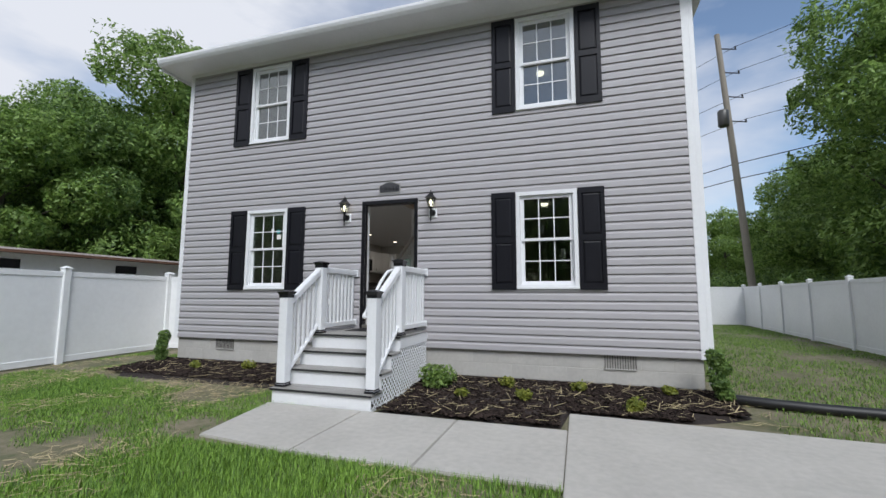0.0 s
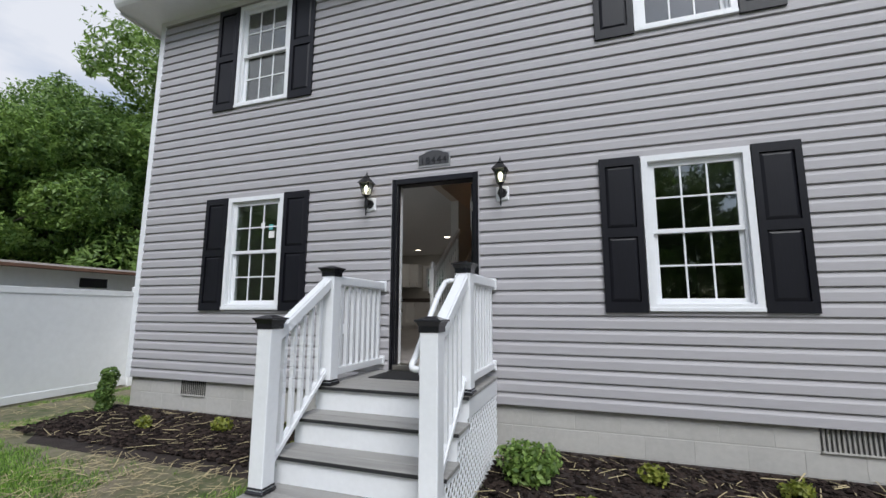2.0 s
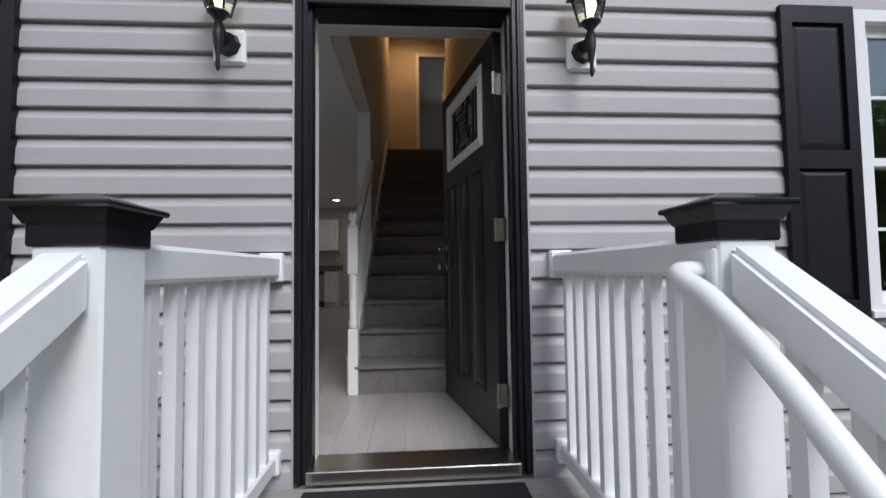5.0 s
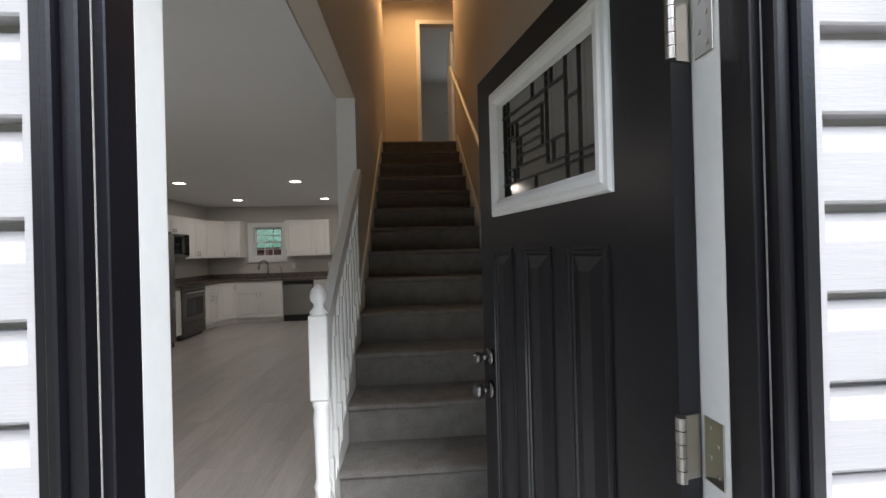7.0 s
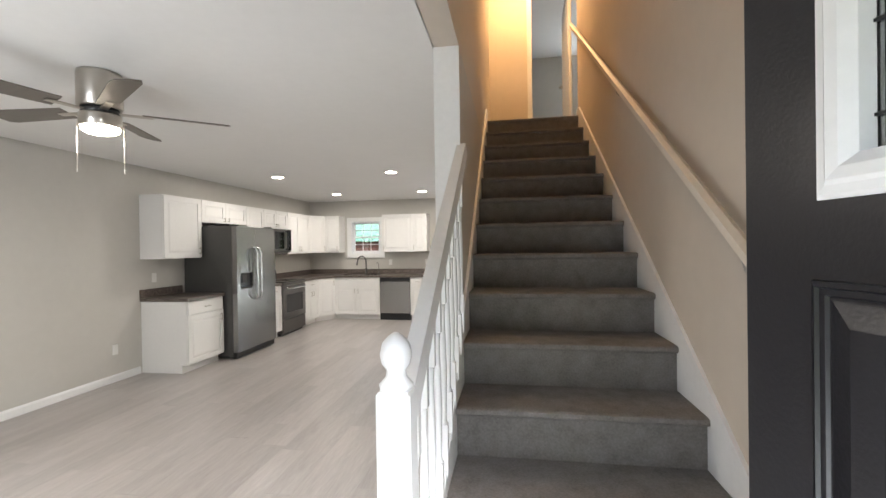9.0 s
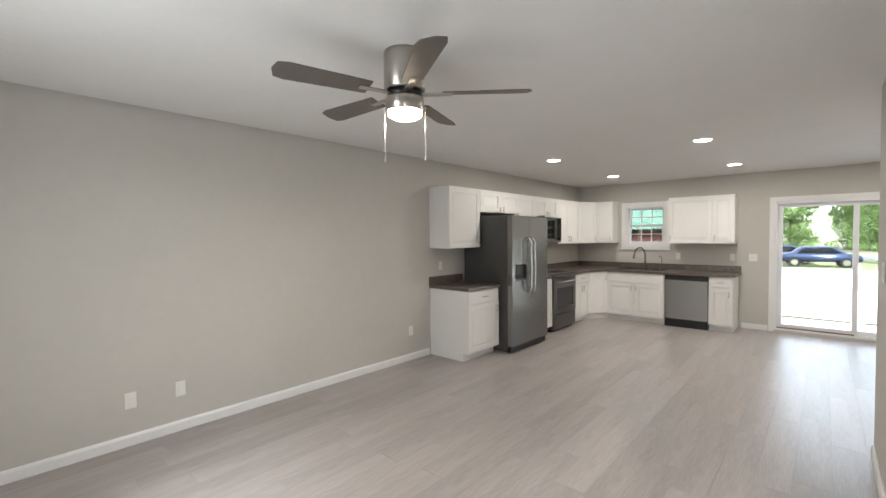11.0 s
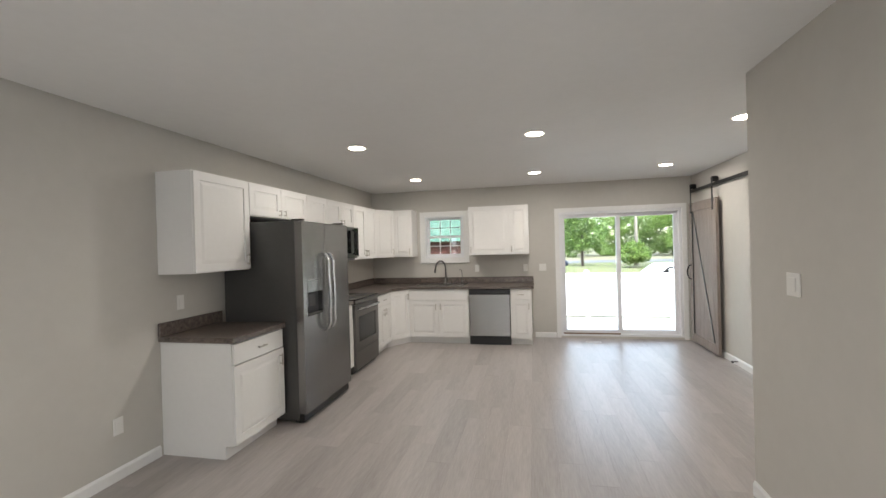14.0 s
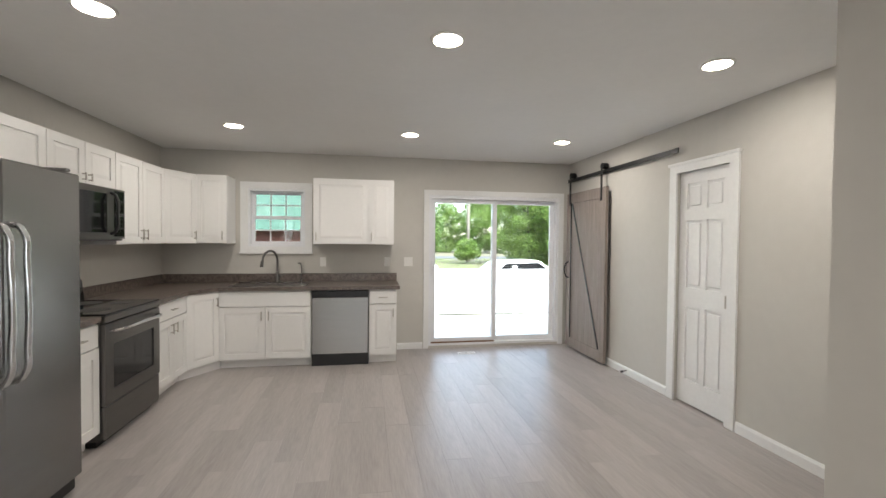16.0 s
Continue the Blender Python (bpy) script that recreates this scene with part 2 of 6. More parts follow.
M_LEADED = glass_mat("textured_door_glass", (0.75, 0.75, 0.72), rough=0.09, gloss=0.34)
M_BULB = glow("lamp_bulb_glow", (1.0, 0.86, 0.66), 4.0)
M_DISC = glow("downlight_glow", (1.0, 0.86, 0.70), 5.0)
M_FANLIGHT = glow("fan_light_glow", (1.0, 0.86, 0.68), 3.5)
M_HALLAMP = glow("hall_lamp_glow", (1.0, 0.62, 0.26), 3.0)


# ---- building helpers ----
def bx(bm, x0, x1, y0, y1, z0, z1, bevel=0.0):
    r = bmesh.ops.create_cube(bm, size=1.0)
    vs = r["verts"]
    for v in vs:
        v.co = Vector((x0 if v.co.x < 0 else x1, y0 if v.co.y < 0 else y1, z0 if v.co.z < 0 else z1))
    if bevel:
        es = list({e for v in vs for e in v.link_edges})
        bmesh.ops.bevel(bm, geom=es, offset=bevel, segments=1, affect="EDGES")
    return bm


def tube(bm, a, b, r0, r1=None, seg=12, caps=True):
    a, b = Vector(a), Vector(b)
    d = b - a
    r = bmesh.ops.create_cone(bm, cap_ends=caps, segments=seg, radius1=r0, radius2=r0 if r1 is None else r1, depth=d.length)
    m = Matrix.Translation((a + b) / 2) @ d.to_track_quat("Z", "Y").to_matrix().to_4x4()
    bmesh.ops.transform(bm, matrix=m, verts=r["verts"])
    return bm


def lathe(bm, prof, cx, cy, seg=16):
    """Turns (radius, height) pairs round an upright axis."""
    rings = []
    for r, z in prof:
        rings.append([bm.verts.new((cx + r * math.cos(2 * math.pi * k / seg), cy + r * math.sin(2 * math.pi * k / seg), z)) for k in range(seg)])
    for a, b in zip(rings, rings[1:]):
        for k in range(seg):
            f = bm.faces.new((a[k], a[(k + 1) % seg], b[(k + 1) % seg], b[k]))
            f.smooth = True
    bm.faces.new(rings[0][::-1])
    bm.faces.new(rings[-1])
    return bm


def extrude_poly(bm, pts, lift):
    """A prism from a flat ring of points moved along lift."""
    a = [bm.verts.new(p) for p in pts]
    b = [bm.verts.new(Vector(p) + Vector(lift)) for p in pts]
    n = len(pts)
    for k in range(n):
        bm.faces.new((a[k], a[(k + 1) % n], b[(k + 1) % n], b[k]))
    bm.faces.new(a[::-1])
    bm.faces.new(b)
    bmesh.ops.recalc_face_normals(bm, faces=bm.faces[:])
    return bm


def mesh_of(name, bm, material, smooth=False):
    me = bpy.data.meshes.new(name)
    bm.to_mesh(me)
    bm.free()
    me.materials.append(material)
    if smooth:
        me.shade_smooth()
    return me


def part(name, bm, material, parent=None, label="", smooth=False):
    ob = new(name, mesh_of(name, bm, material, smooth))
    if parent is not None:
        ob.parent = parent
        if parent.type == "EMPTY":
            ob.matrix_parent_inverse = Matrix.Translation(-parent.location)
    if label:
        ob["label"] = label
    return ob


def box(name, lim, material, parent=None, bevel=0.0, label=""):
    return part(name, bx(bmesh.new(), *lim, bevel), material, parent, label)


def thing(name, loc, label, category, group="", kind=""):
    e = new(name)
    e.location = loc
    e.empty_display_size = 0.1
    return tagged(e, label, category, group, kind)


def structure(ob, label, category=""):
    return tagged(ob, label, category or "structure", kind="structure")


def slab(bm, axis, p0, p1, u0, u1, z0, z1, holes=()):
    """A wall of thickness p0..p1 across the axis, with holes (u0, u1, z0, z1) that go through it."""
    us = sorted({u0, u1, *[h[0] for h in holes], *[h[1] for h in holes]})
    zs = sorted({z0, z1, *[h[2] for h in holes], *[h[3] for h in holes]})
    us = [u for u in us if u0 <= u <= u1]
    zs = [z for z in zs if z0 <= z <= z1]

    def full(i, j):
        if i < 0 or j < 0 or i >= len(us) - 1 or j >= len(zs) - 1:
            return False
        cu, cz = (us[i] + us[i + 1]) / 2, (zs[j] + zs[j + 1]) / 2
        return not any(h[0] < cu < h[1] and h[2] < cz < h[3] for h in holes)

    def P(p, u, z):
        return {"x": (p, u, z), "y": (u, p, z), "z": (u, z, p)}[axis]

    def quad(*pts):
        bm.faces.new([bm.verts.new(P(*q)) for q in pts])

    for i in range(len(us) - 1):
        for j in range(len(zs) - 1):
            if not full(i, j):
                continue
            a, b, c, d = us[i], us[i + 1], zs[j], zs[j + 1]
            quad((p0, a, c), (p0, b, c), (p0, b, d), (p0, a, d))
            quad((p1, a, c), (p1, a, d), (p1, b, d), (p1, b, c))
            if not full(i - 1, j):
                quad((p0, a, c), (p0, a, d), (p1, a, d), (p1, a, c))
            if not full(i + 1, j):
                quad((p0, b, c), (p1, b, c), (p1, b, d), (p0, b, d))
            if not full(i, j - 1):
                quad((p0, a, c), (p1, a, c), (p1, b, c), (p0, b, c))
            if not full(i, j + 1):
                quad((p0, a, d), (p0, b, d), (p1, b, d), (p1, a, d))
    bmesh.ops.remove_doubles(bm, verts=bm.verts[:], dist=0.0005)
    bmesh.ops.recalc_face_normals(bm, faces=bm.faces[:])
    return bm


# ---- plan ----
GROUND = -0.86
XL, XR = -4.62, 4.66          # outer faces of the house
BACK = 9.012                  # inner face of the rear wall
INL = -4.55                   # inner face of the kitchen side wall
STL, STR = -0.43, 0.547       # stair well
# front windows: centre x, bottom, top
WINS = [(-2.515, 0.60, 2.10), (2.605, 0.60, 2.10), (-2.56, 3.42, 4.98), (2.63, 3.42, 4.98)]
WHALF = 0.455
DOORW = 0.52
DOOR_TOP = 2.125
DECK = -0.055

# ---- structure: walls, floor, ceilings ----
front_holes = [(c - WHALF + 0.06, c + WHALF - 0.06, a + 0.06, b - 0.06) for c, a, b in WINS] + [(-0.465, 0.465, -0.02, 2.075)]
structure(part("wall_front", slab(bmesh.new(), "y", 0.0, 0.13, XL + 0.02, XR - 0.02, -0.325, 5.2, front_holes), M_WALL), "front wall of the house with painted inner face", "wall")
KW = (-3.60, -2.93, 1.31, 2.02)
# UW: opening of an unseen window, added to light the upstairs room
UW = (1.35, 2.10, 3.60, 4.95)
SL = (-1.40, 0.40, 0.03, 2.00)
structure(part("wall_rear", slab(bmesh.new(), "y", BACK, BACK + 0.14, XL + 0.02, XR - 0.02, -0.9, 5.2, [KW, SL, UW]), M_WALL), "greige rear wall with window and sliding door openings", "wall")
structure(part("wall_left", slab(bmesh.new(), "x", XL + 0.03, INL, 0.13, BACK, -0.9, 5.2), M_WALL), "long greige side wall of living room and kitchen", "wall")
structure(part("wall_right", slab(bmesh.new(), "x", XR - 0.15, XR - 0.03, 0.13, BACK, -0.9, 5.2), M_WALL), "right side wall of the house", "wall")
structure(part("wall_stair_left", slab(bmesh.new(), "x", -0.56, STL, 2.38, 4.80, 0, CEIL), M_WALL), "greige partition wall beside the stairs", "wall")
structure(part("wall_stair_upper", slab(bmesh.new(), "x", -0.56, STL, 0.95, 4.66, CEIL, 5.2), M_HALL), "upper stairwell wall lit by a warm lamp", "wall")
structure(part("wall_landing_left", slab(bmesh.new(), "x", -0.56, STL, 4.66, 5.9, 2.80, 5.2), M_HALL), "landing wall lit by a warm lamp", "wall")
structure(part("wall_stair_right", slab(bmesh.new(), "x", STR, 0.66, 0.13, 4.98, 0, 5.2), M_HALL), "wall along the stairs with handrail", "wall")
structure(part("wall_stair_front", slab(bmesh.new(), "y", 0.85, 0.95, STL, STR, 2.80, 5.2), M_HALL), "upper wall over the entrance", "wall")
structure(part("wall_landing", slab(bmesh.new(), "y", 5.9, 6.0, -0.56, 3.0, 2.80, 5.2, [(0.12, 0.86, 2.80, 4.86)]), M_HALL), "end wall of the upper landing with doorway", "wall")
structure(part("wall_bedroom", slab(bmesh.new(), "x", -0.56, -0.46, 6.0, BACK, 2.80, 5.2), M_WALL), "pale wall of the upstairs room", "wall")
structure(part("wall_landing_side", slab(bmesh.new(), "x", 2.4, 2.5, 4.98, BACK, 2.80, 5.2), M_WALL), "side wall of the upper landing", "wall")
structure(part("wall_kitchen_right", slab(bmesh.new(), "x", 0.54, 0.66, 5.58, BACK, 0, CEIL, [(6.36, 6.93, 0, 2.03)]), M_WALL), "greige kitchen side wall with closet door", "wall")
structure(part("wall_hall_back", slab(bmesh.new(), "y", 5.58, 5.74, 0.66, 2.2, 0, CEIL), M_WALL), "short wall of the side hall", "wall")
structure(part("wall_hall_front", slab(bmesh.new(), "y", 4.60, 4.80, STL, 2.2, 0, CEIL - 0.002), M_WALL), "wall under the stairs", "wall")
structure(part("wall_hall_end", slab(bmesh.new(), "x", 2.2, 2.3, 4.60, 5.74, 0, CEIL), M_WALL), "end wall of the side hall", "wall")
structure(part("wall_closet", slab(bmesh.new(), "x", 1.3, 1.4, 5.74, BACK, 0, CEIL), M_WALL), "closet rear wall", "wall")
structure(part("ceiling", slab(bmesh.new(), "z", CEIL, 2.80, XL + 0.1, XR - 0.1, 0.13, BACK, [(-0.555, 0.655, 0.95, 4.66), (STL, STR, 4.66, 4.90)]), M_CEIL), "flat white ceiling", "ceiling")
structure(part("ceiling_upper", slab(bmesh.new(), "z", 5.2, 5.25, XL + 0.1, XR - 0.1, 0.0, BACK), M_CEIL), "upper floor ceiling", "ceiling")
floor = structure(part("floor", bx(bmesh.new(), XL + 0.1, XR - 0.1, 0.13, BACK, -0.30, -0.006), M_GAP), "grey oak vinyl plank floor", "floor")

# ---- outside of the house ----
PITCH = 0.127
SID0 = -0.33
front = bpy.data.objects["wall_front"]
openings = [(c - WHALF, c + WHALF, a - 0.0, b + 0.0) for c, a, b in WINS] + [(-DOORW, DOORW, -0.5, DOOR_TOP)]
PROFILE = [(-0.001, 0.0), (-0.024, 0.001), (-0.026, 0.005), (-0.0235, 0.074), (-0.0215, 0.080), (-0.014, 0.090), (-0.0095, 0.102), (-0.0075, 0.115), (-0.001, 0.117), (-0.001, PITCH)]


def clip_profile(lo, hi):
    out = []
    pts = PROFILE
    for (ya, za), (yb, zb) in zip(pts, pts[1:]):
        for k in (0.0, 1.0):
            z = za + (zb - za) * k
            if lo <= z <= hi:
                out.append((ya + (yb - ya) * k, z))
        for c in (lo, hi):
            if za < c < zb:
                out.append((ya + (yb - ya) * (c - za) / (zb - za), c))
    return sorted(set(out), key=lambda q: (q[1], -q[0]))


def siding_course(k):
    z = SID0 + k * PITCH
    top = min(PITCH, 5.03 - z)
    bm = bmesh.new()
    cuts = sorted({XL + 0.09, XR - 0.09, *[o[0] for o in openings], *[o[1] for o in openings]})
    for a, b in zip(cuts, cuts[1:]):
        lo, hi = 0.0, top
        for o in openings:
            if o[0] < (a + b) / 2 < o[1]:
                if o[2] <= z + lo and o[3] >= z + hi:
                    lo, hi = 1, 0
                elif o[2] <= z + lo < o[3]:
                    lo = o[3] - z
                elif o[2] < z + hi <= o[3]:
                    hi = o[2] - z
        if hi - lo < 0.004:
            continue
        prof = clip_profile(lo, hi)
        if len(prof) < 2:
            continue
        l = [bm.verts.new((a, y, z + q)) for y, q in prof]
        r = [bm.verts.new((b, y, z + q)) for y, q in prof]
        for i in range(len(prof) - 1):
            bm.faces.new((l[i], r[i], r[i + 1], l[i + 1]))
    return part("siding_course", bm, M_SIDING, front)


for k in range(43):
    siding_course(k)

for x0, x1 in ((XL, XL + 0.095), (XR - 0.095, XR)):
    structure(box("corner_trim", (x0, x1, -0.028, 0.07, SID0 - 0.01, 5.03), M_WHITE, None, 0.004), "white vinyl corner post of the house", "trim")
structure(box("siding_left", (XL, XL + 0.03, 0.07, BACK + 0.14, SID0, 5.1), M_SIDING), "taupe grey vinyl siding on the side", "wall")
structure(box("siding_right", (XR - 0.03, XR, 0.07, BACK + 0.14, SID0, 5.1), M_SIDING), "taupe grey vinyl siding on the side", "wall")
structure(part("trim_frieze", bx(bmesh.new(), XL, XR, -0.03, 0.0, 5.03, 5.10), M_WHITE), "white frieze strip under the soffit", "trim")
# roof with soffit and gutter
roof = thing("roof", (0, 4.5, 5.2), "low grey shingle roof with white soffit and gutter", "roof", kind="structure")
part("soffit", slab(bmesh.new(), "z", 5.10, 5.13, XL - 0.33, XR + 0.33, -0.44, BACK + 0.5, [(XL + 0.04, XR - 0.04, 0.0, BACK + 0.1)]), M_WHITE, roof)
bm = bmesh.new()
extrude_poly(bm, [(XL - 0.33, -0.44, 5.26), (XL - 0.33, 4.5, 7.0), (XL - 0.33, BACK + 0.5, 5.26)], (XR - XL + 0.66, 0, 0))
part("shingles", bm, M_SHINGLE, roof)
bm = bmesh.new()
GY = [(-0.44, 5.10), (-0.50, 5.105), (-0.535, 5.15), (-0.555, 5.20), (-0.555, 5.245), (-0.545, 5.245), (-0.54, 5.16), (-0.44, 5.14)]
extrude_poly(bm, [(XL - 0.34, y, z) for y, z in GY], (XR - XL + 0.68, 0, 0))
part("gutter", bm, M_WHITE, roof, "white moulded gutter")
box("fascia", (XL - 0.33, XR + 0.33, -0.44, -0.42, 5.13, 5.26), M_WHITE, roof)
box("rake_trim", (XL - 0.35, XL - 0.33, -0.44, BACK + 0.5, 5.05, 5.25), M_WHITE, roof)

# foundation blocks
found = structure(box("foundation", (XL + 0.06, XR - 0.06, 0.035, 0.2, GROUND - 0.1, SID0 + 0.02), M_MORTAR), "painted concrete block foundation", "foundation")
VENTS = [(-3.40, 0.42), (3.57, 0.42)]
VZ0, VZ1 = -0.53, -0.335
for row in range(3):
    z1 = SID0 - 0.002 - row * 0.2
    z0 = max(z1 - 0.192, GROUND - 0.05)
    x = XL + 0.065 + (0.2 if row % 2 else 0.0)
    while x < XR - 0.1:
        x1 = min(x + 0.396, XR - 0.065)
        spans = [(x, x1)]
        if row == 0:
            for vc, vw in VENTS:
                cut = []
                for a, b in spans:
                    if b <= vc - vw / 2 or a >= vc + vw / 2:
                        cut.append((a, b))
                    else:
                        if a < vc - vw / 2:
                            cut.append((a, vc - vw / 2))
                        if b > vc + vw / 2:
                            cut.append((vc + vw / 2, b))
                spans = cut
        for a, b in spans:
            if b - a > 0.02:
                box("block", (a, b, 0.032, 0.06, z0 + 0.002, z1), M_BLOCK, found, 0.002)
        x += 0.4
for vc, vw in VENTS:
    v = thing("foundation_vent", (vc, 0.03, VZ0), "dark slotted foundation vent in painted block", "vent", "foundation vents")
    box("backing", (vc - vw / 2, vc + vw / 2, 0.036, 0.05, VZ0, VZ1), M_BLACK, v)
    n = 12
    for i in range(n + 1):
        x = vc - vw / 2 + 0.008 + (vw - 0.016) * i / n
        box("slat", (x - 0.004, x + 0.004, 0.02, 0.036, VZ0 + 0.006, VZ1 - 0.004), M_SIDESTEEL, v)
    box("sill", (vc - vw / 2, vc + vw / 2, 0.010, 0.036, VZ0, VZ0 + 0.012), M_MORTAR, v)


# front windows
def sash(w, name, cx, hw, z0, z1, y, rows=2, cols=3):
    s = box(name, (cx - hw, cx - hw + 0.04, y, y + 0.03, z0, z1), M_WHITE, w)
    box("stile", (cx + hw - 0.04, cx + hw, y, y + 0.03, z0, z1), M_WHITE, s)
    box("rail", (cx - hw + 0.04, cx + hw - 0.04, y, y + 0.03, z0, z0 + 0.04), M_WHITE, s)
    box("rail", (cx - hw + 0.04, cx + hw - 0.04, y, y + 0.03, z1 - 0.035, z1), M_WHITE, s)
    g = box("pane", (cx - hw + 0.04, cx + hw - 0.04, y + 0.013, y + 0.017, z0 + 0.04, z1 - 0.035), M_PANE, s)
    g.visible_shadow = False
    for c in range(1, cols):
        x = cx - hw + 0.04 + (2 * hw - 0.08) * c / cols
        box("muntin", (x - 0.008, x + 0.008, y + 0.003, y + 0.011, z0 + 0.04, z1 - 0.035), M_WHITE, s)
    for r in range(1, rows):
        z = z0 + 0.04 + (z1 - z0 - 0.075) * r / rows
        box("muntin", (cx - hw + 0.04, cx + hw - 0.04, y + 0.0035, y + 0.0115, z - 0.008, z + 0.008), M_WHITE, s)
    return s


def shutter(cx, z0, z1):
    s = thing("shutter", (cx, -0.02, z0), "black two-panel vinyl shutter beside a white window", "shutter", "window shutters")
    hw = 0.187
    zm = z0 + (z1 - z0) * 0.505
    bm = bmesh.new()
    y0, y1 = -0.05, -0.018
    slab(bm, "y", y0, y1, cx - hw, cx + hw, z0, z1, [(cx - hw + 0.055, cx + hw - 0.055, z0 + 0.10, zm - 0.045), (cx - hw + 0.055, cx + hw - 0.055, zm + 0.045, z1 - 0.085)])
    part("frame", bm, M_SHUTTER, s)
    for a, b in ((z0 + 0.10, zm - 0.045), (zm + 0.045, z1 - 0.085)):
        bm = bmesh.new()
        bx(bm, cx - hw + 0.055, cx + hw - 0.055, -0.030, -0.019, a, b)
        o = 0.032
        fr = [(cx - hw + 0.056, -0.030, a + 0.001), (cx + hw - 0.056, -0.030, a + 0.001), (cx + hw - 0.056, -0.030, b - 0.001), (cx - hw + 0.056, -0.030, b - 0.001)]
        inn = [(cx - hw + 0.055 + o, -0.043, a + o), (cx + hw - 0.055 - o, -0.043, a + o), (cx + hw - 0.055 - o, -0.043, b - o), (cx - hw + 0.055 + o, -0.043, b - o)]
        A, B = [bm.verts.new(q) for q in fr], [bm.verts.new(q) for q in inn]
        for i in range(4):
            bm.faces.new((A[i], A[(i + 1) % 4], B[(i + 1) % 4], B[i]))
        bm.faces.new(B)
        bmesh.ops.recalc_face_normals(bm, faces=bm.faces[:])
        part("panel", bm, M_SHUTTER, s)


for i, (c, a, b) in enumerate(WINS):
    w = structure(thing("window_%d" % (i + 1), (c, 0, a), "x", "window"), "white vinyl double-hung window with grilles", "window")
    bm = bmesh.new()
    slab(bm, "y", -0.042, 0.0, c - WHALF + 0.002, c + WHALF - 0.002, a + 0.002, b - 0.002, [(c - WHALF + 0.06, c + WHALF - 0.06, a + 0.065, b - 0.06)])
    part("casing", bm, M_WHITE, w)
    bm = bmesh.new()
    slab(bm, "y", 0.0, 0.12, c - WHALF + 0.062, c + WHALF - 0.062, a + 0.066, b - 0.062, [(c - WHALF + 0.08, c + WHALF - 0.08, a + 0.08, b - 0.08)])
    part("jamb", bm, M_WHITE, w)
    zm = (a + b) / 2
    sash(w, "upper_sash", c, WHALF - 0.08, zm - 0.015, b - 0.08, 0.004)
    sash(w, "lower_sash", c, WHALF - 0.08, a + 0.08, zm + 0.02, 0.040)
    box("sill", (c - WHALF - 0.0, c + WHALF + 0.0, -0.055, -0.042, a + 0.0, a + 0.035), M_WHITE, w, 0.003)
    bm = bmesh.new()
    slab(bm, "y", 0.13, 0.148, c - WHALF - 0.02, c + WHALF + 0.02, a - 0.02, b + 0.02, [(c - WHALF + 0.062, c + WHALF - 0.062, a + 0.066, b - 0.062)])
    part("inner_casing", bm, M_TRIM, w)
    for s in (-1, 1):
        shutter(c + s * (WHALF + 0.195), a - 0.012, b + 0.006)
# stickers left on the new glass
st = thing("window_sticker", (-2.30, 0.01, 1.60), "white and turquoise label stuck on the window glass", "sticker")
box("paper", (-2.31, -2.22, 0.012, 0.0135, 1.53, 1.62), M_PLATE, st)
box("stamp", (-2.31, -2.25, 0.012, 0.0135, 1.64, 1.71), mat("turquoise_print", (0.10, 0.45, 0.45), 0.6), st, 0, "turquoise label")
st = thing("window_sticker", (-2.42, 0.01, 1.66), "small white label stuck on the window glass", "sticker")
box("paper", (-2.44, -2.38, 0.012, 0.0135, 1.66, 1.74), M_PLATE, st)

# entrance: frame, sill, door leaf
df = structure(thing("door_frame", (0, 0, 0), "x", "door frame"), "black painted exterior door frame with white inner casing", "door frame")
bm = bmesh.new()
for s in (-1, 1):
    for j, (u0, u1, y) in enumerate(((0.52, 0.500, -0.030), (0.500, 0.486, -0.040), (0.486, 0.464, -0.026))):
        bx(bm, min(s * u0, s * u1), max(s * u0, s * u1), y, 0.0, DECK + 0.005, DOOR_TOP, 0.003)
part("brickmould", bm, M_DOOR, df)
bm = bmesh.new()
bx(bm, -0.464, 0.464, -0.030, 0.0, 2.062, DOOR_TOP, 0.004)
part("head_mould", bm, M_DOOR, df)
for x0, x1 in ((-0.465, -0.448), (0.448, 0.465)):
    box("jamb", (x0, x1, 0.0, 0.062, -0.02, 2.075), M_DOOR, df, 0.002)
    box("inner_jamb", (x0, x1, 0.062, 0.13, -0.02, 2.075), M_TRIM, df, 0, "white inner jamb")
for zz in (0.25, 1.045, 1.77):
    bm = bmesh.new()
    bx(bm, 0.4445, 0.4475, 0.072, 0.118, zz - 0.055, zz + 0.055, 0.001)
    for dy, dz in ((0.086, -0.038), (0.104, -0.013), (0.086, 0.013), (0.104, 0.038)):
        tube(bm, (0.4430, dy, zz + dz), (0.4448, dy, zz + dz), 0.0045, seg=8)
    part("hinge_plate", bm, M_NICKEL, df, "screwed steel hinge plate")
box("head_jamb", (-0.448, 0.448, 0.0, 0.13, 2.057, 2.075), M_DOOR, df)
bm = bmesh.new()
slab(bm, "y", 0.13, 0.146, -0.53, 0.53, 0.0, 2.13, [(-0.455, 0.455, -0.01, 2.06)])
part("inner_casing", bm, M_TRIM, df, "white inner casing")
bm = bmesh.new()
for s in (-1, 1):
    bx(bm, min(s * 0.52, s * 0.53), max(s * 0.52, s * 0.53), -0.026, 0.0, DECK, DOOR_TOP + 0.01)
bx(bm, -0.53, 0.53, -0.026, 0.0, DOOR_TOP, DOOR_TOP + 0.01)
part("j_channel", bm, M_SIDING, df)
box("threshold", (-0.465, 0.465, -0.05, 0.13, -0.05, 0.006), M_NICKEL, df, 0.004, "grey metal threshold")

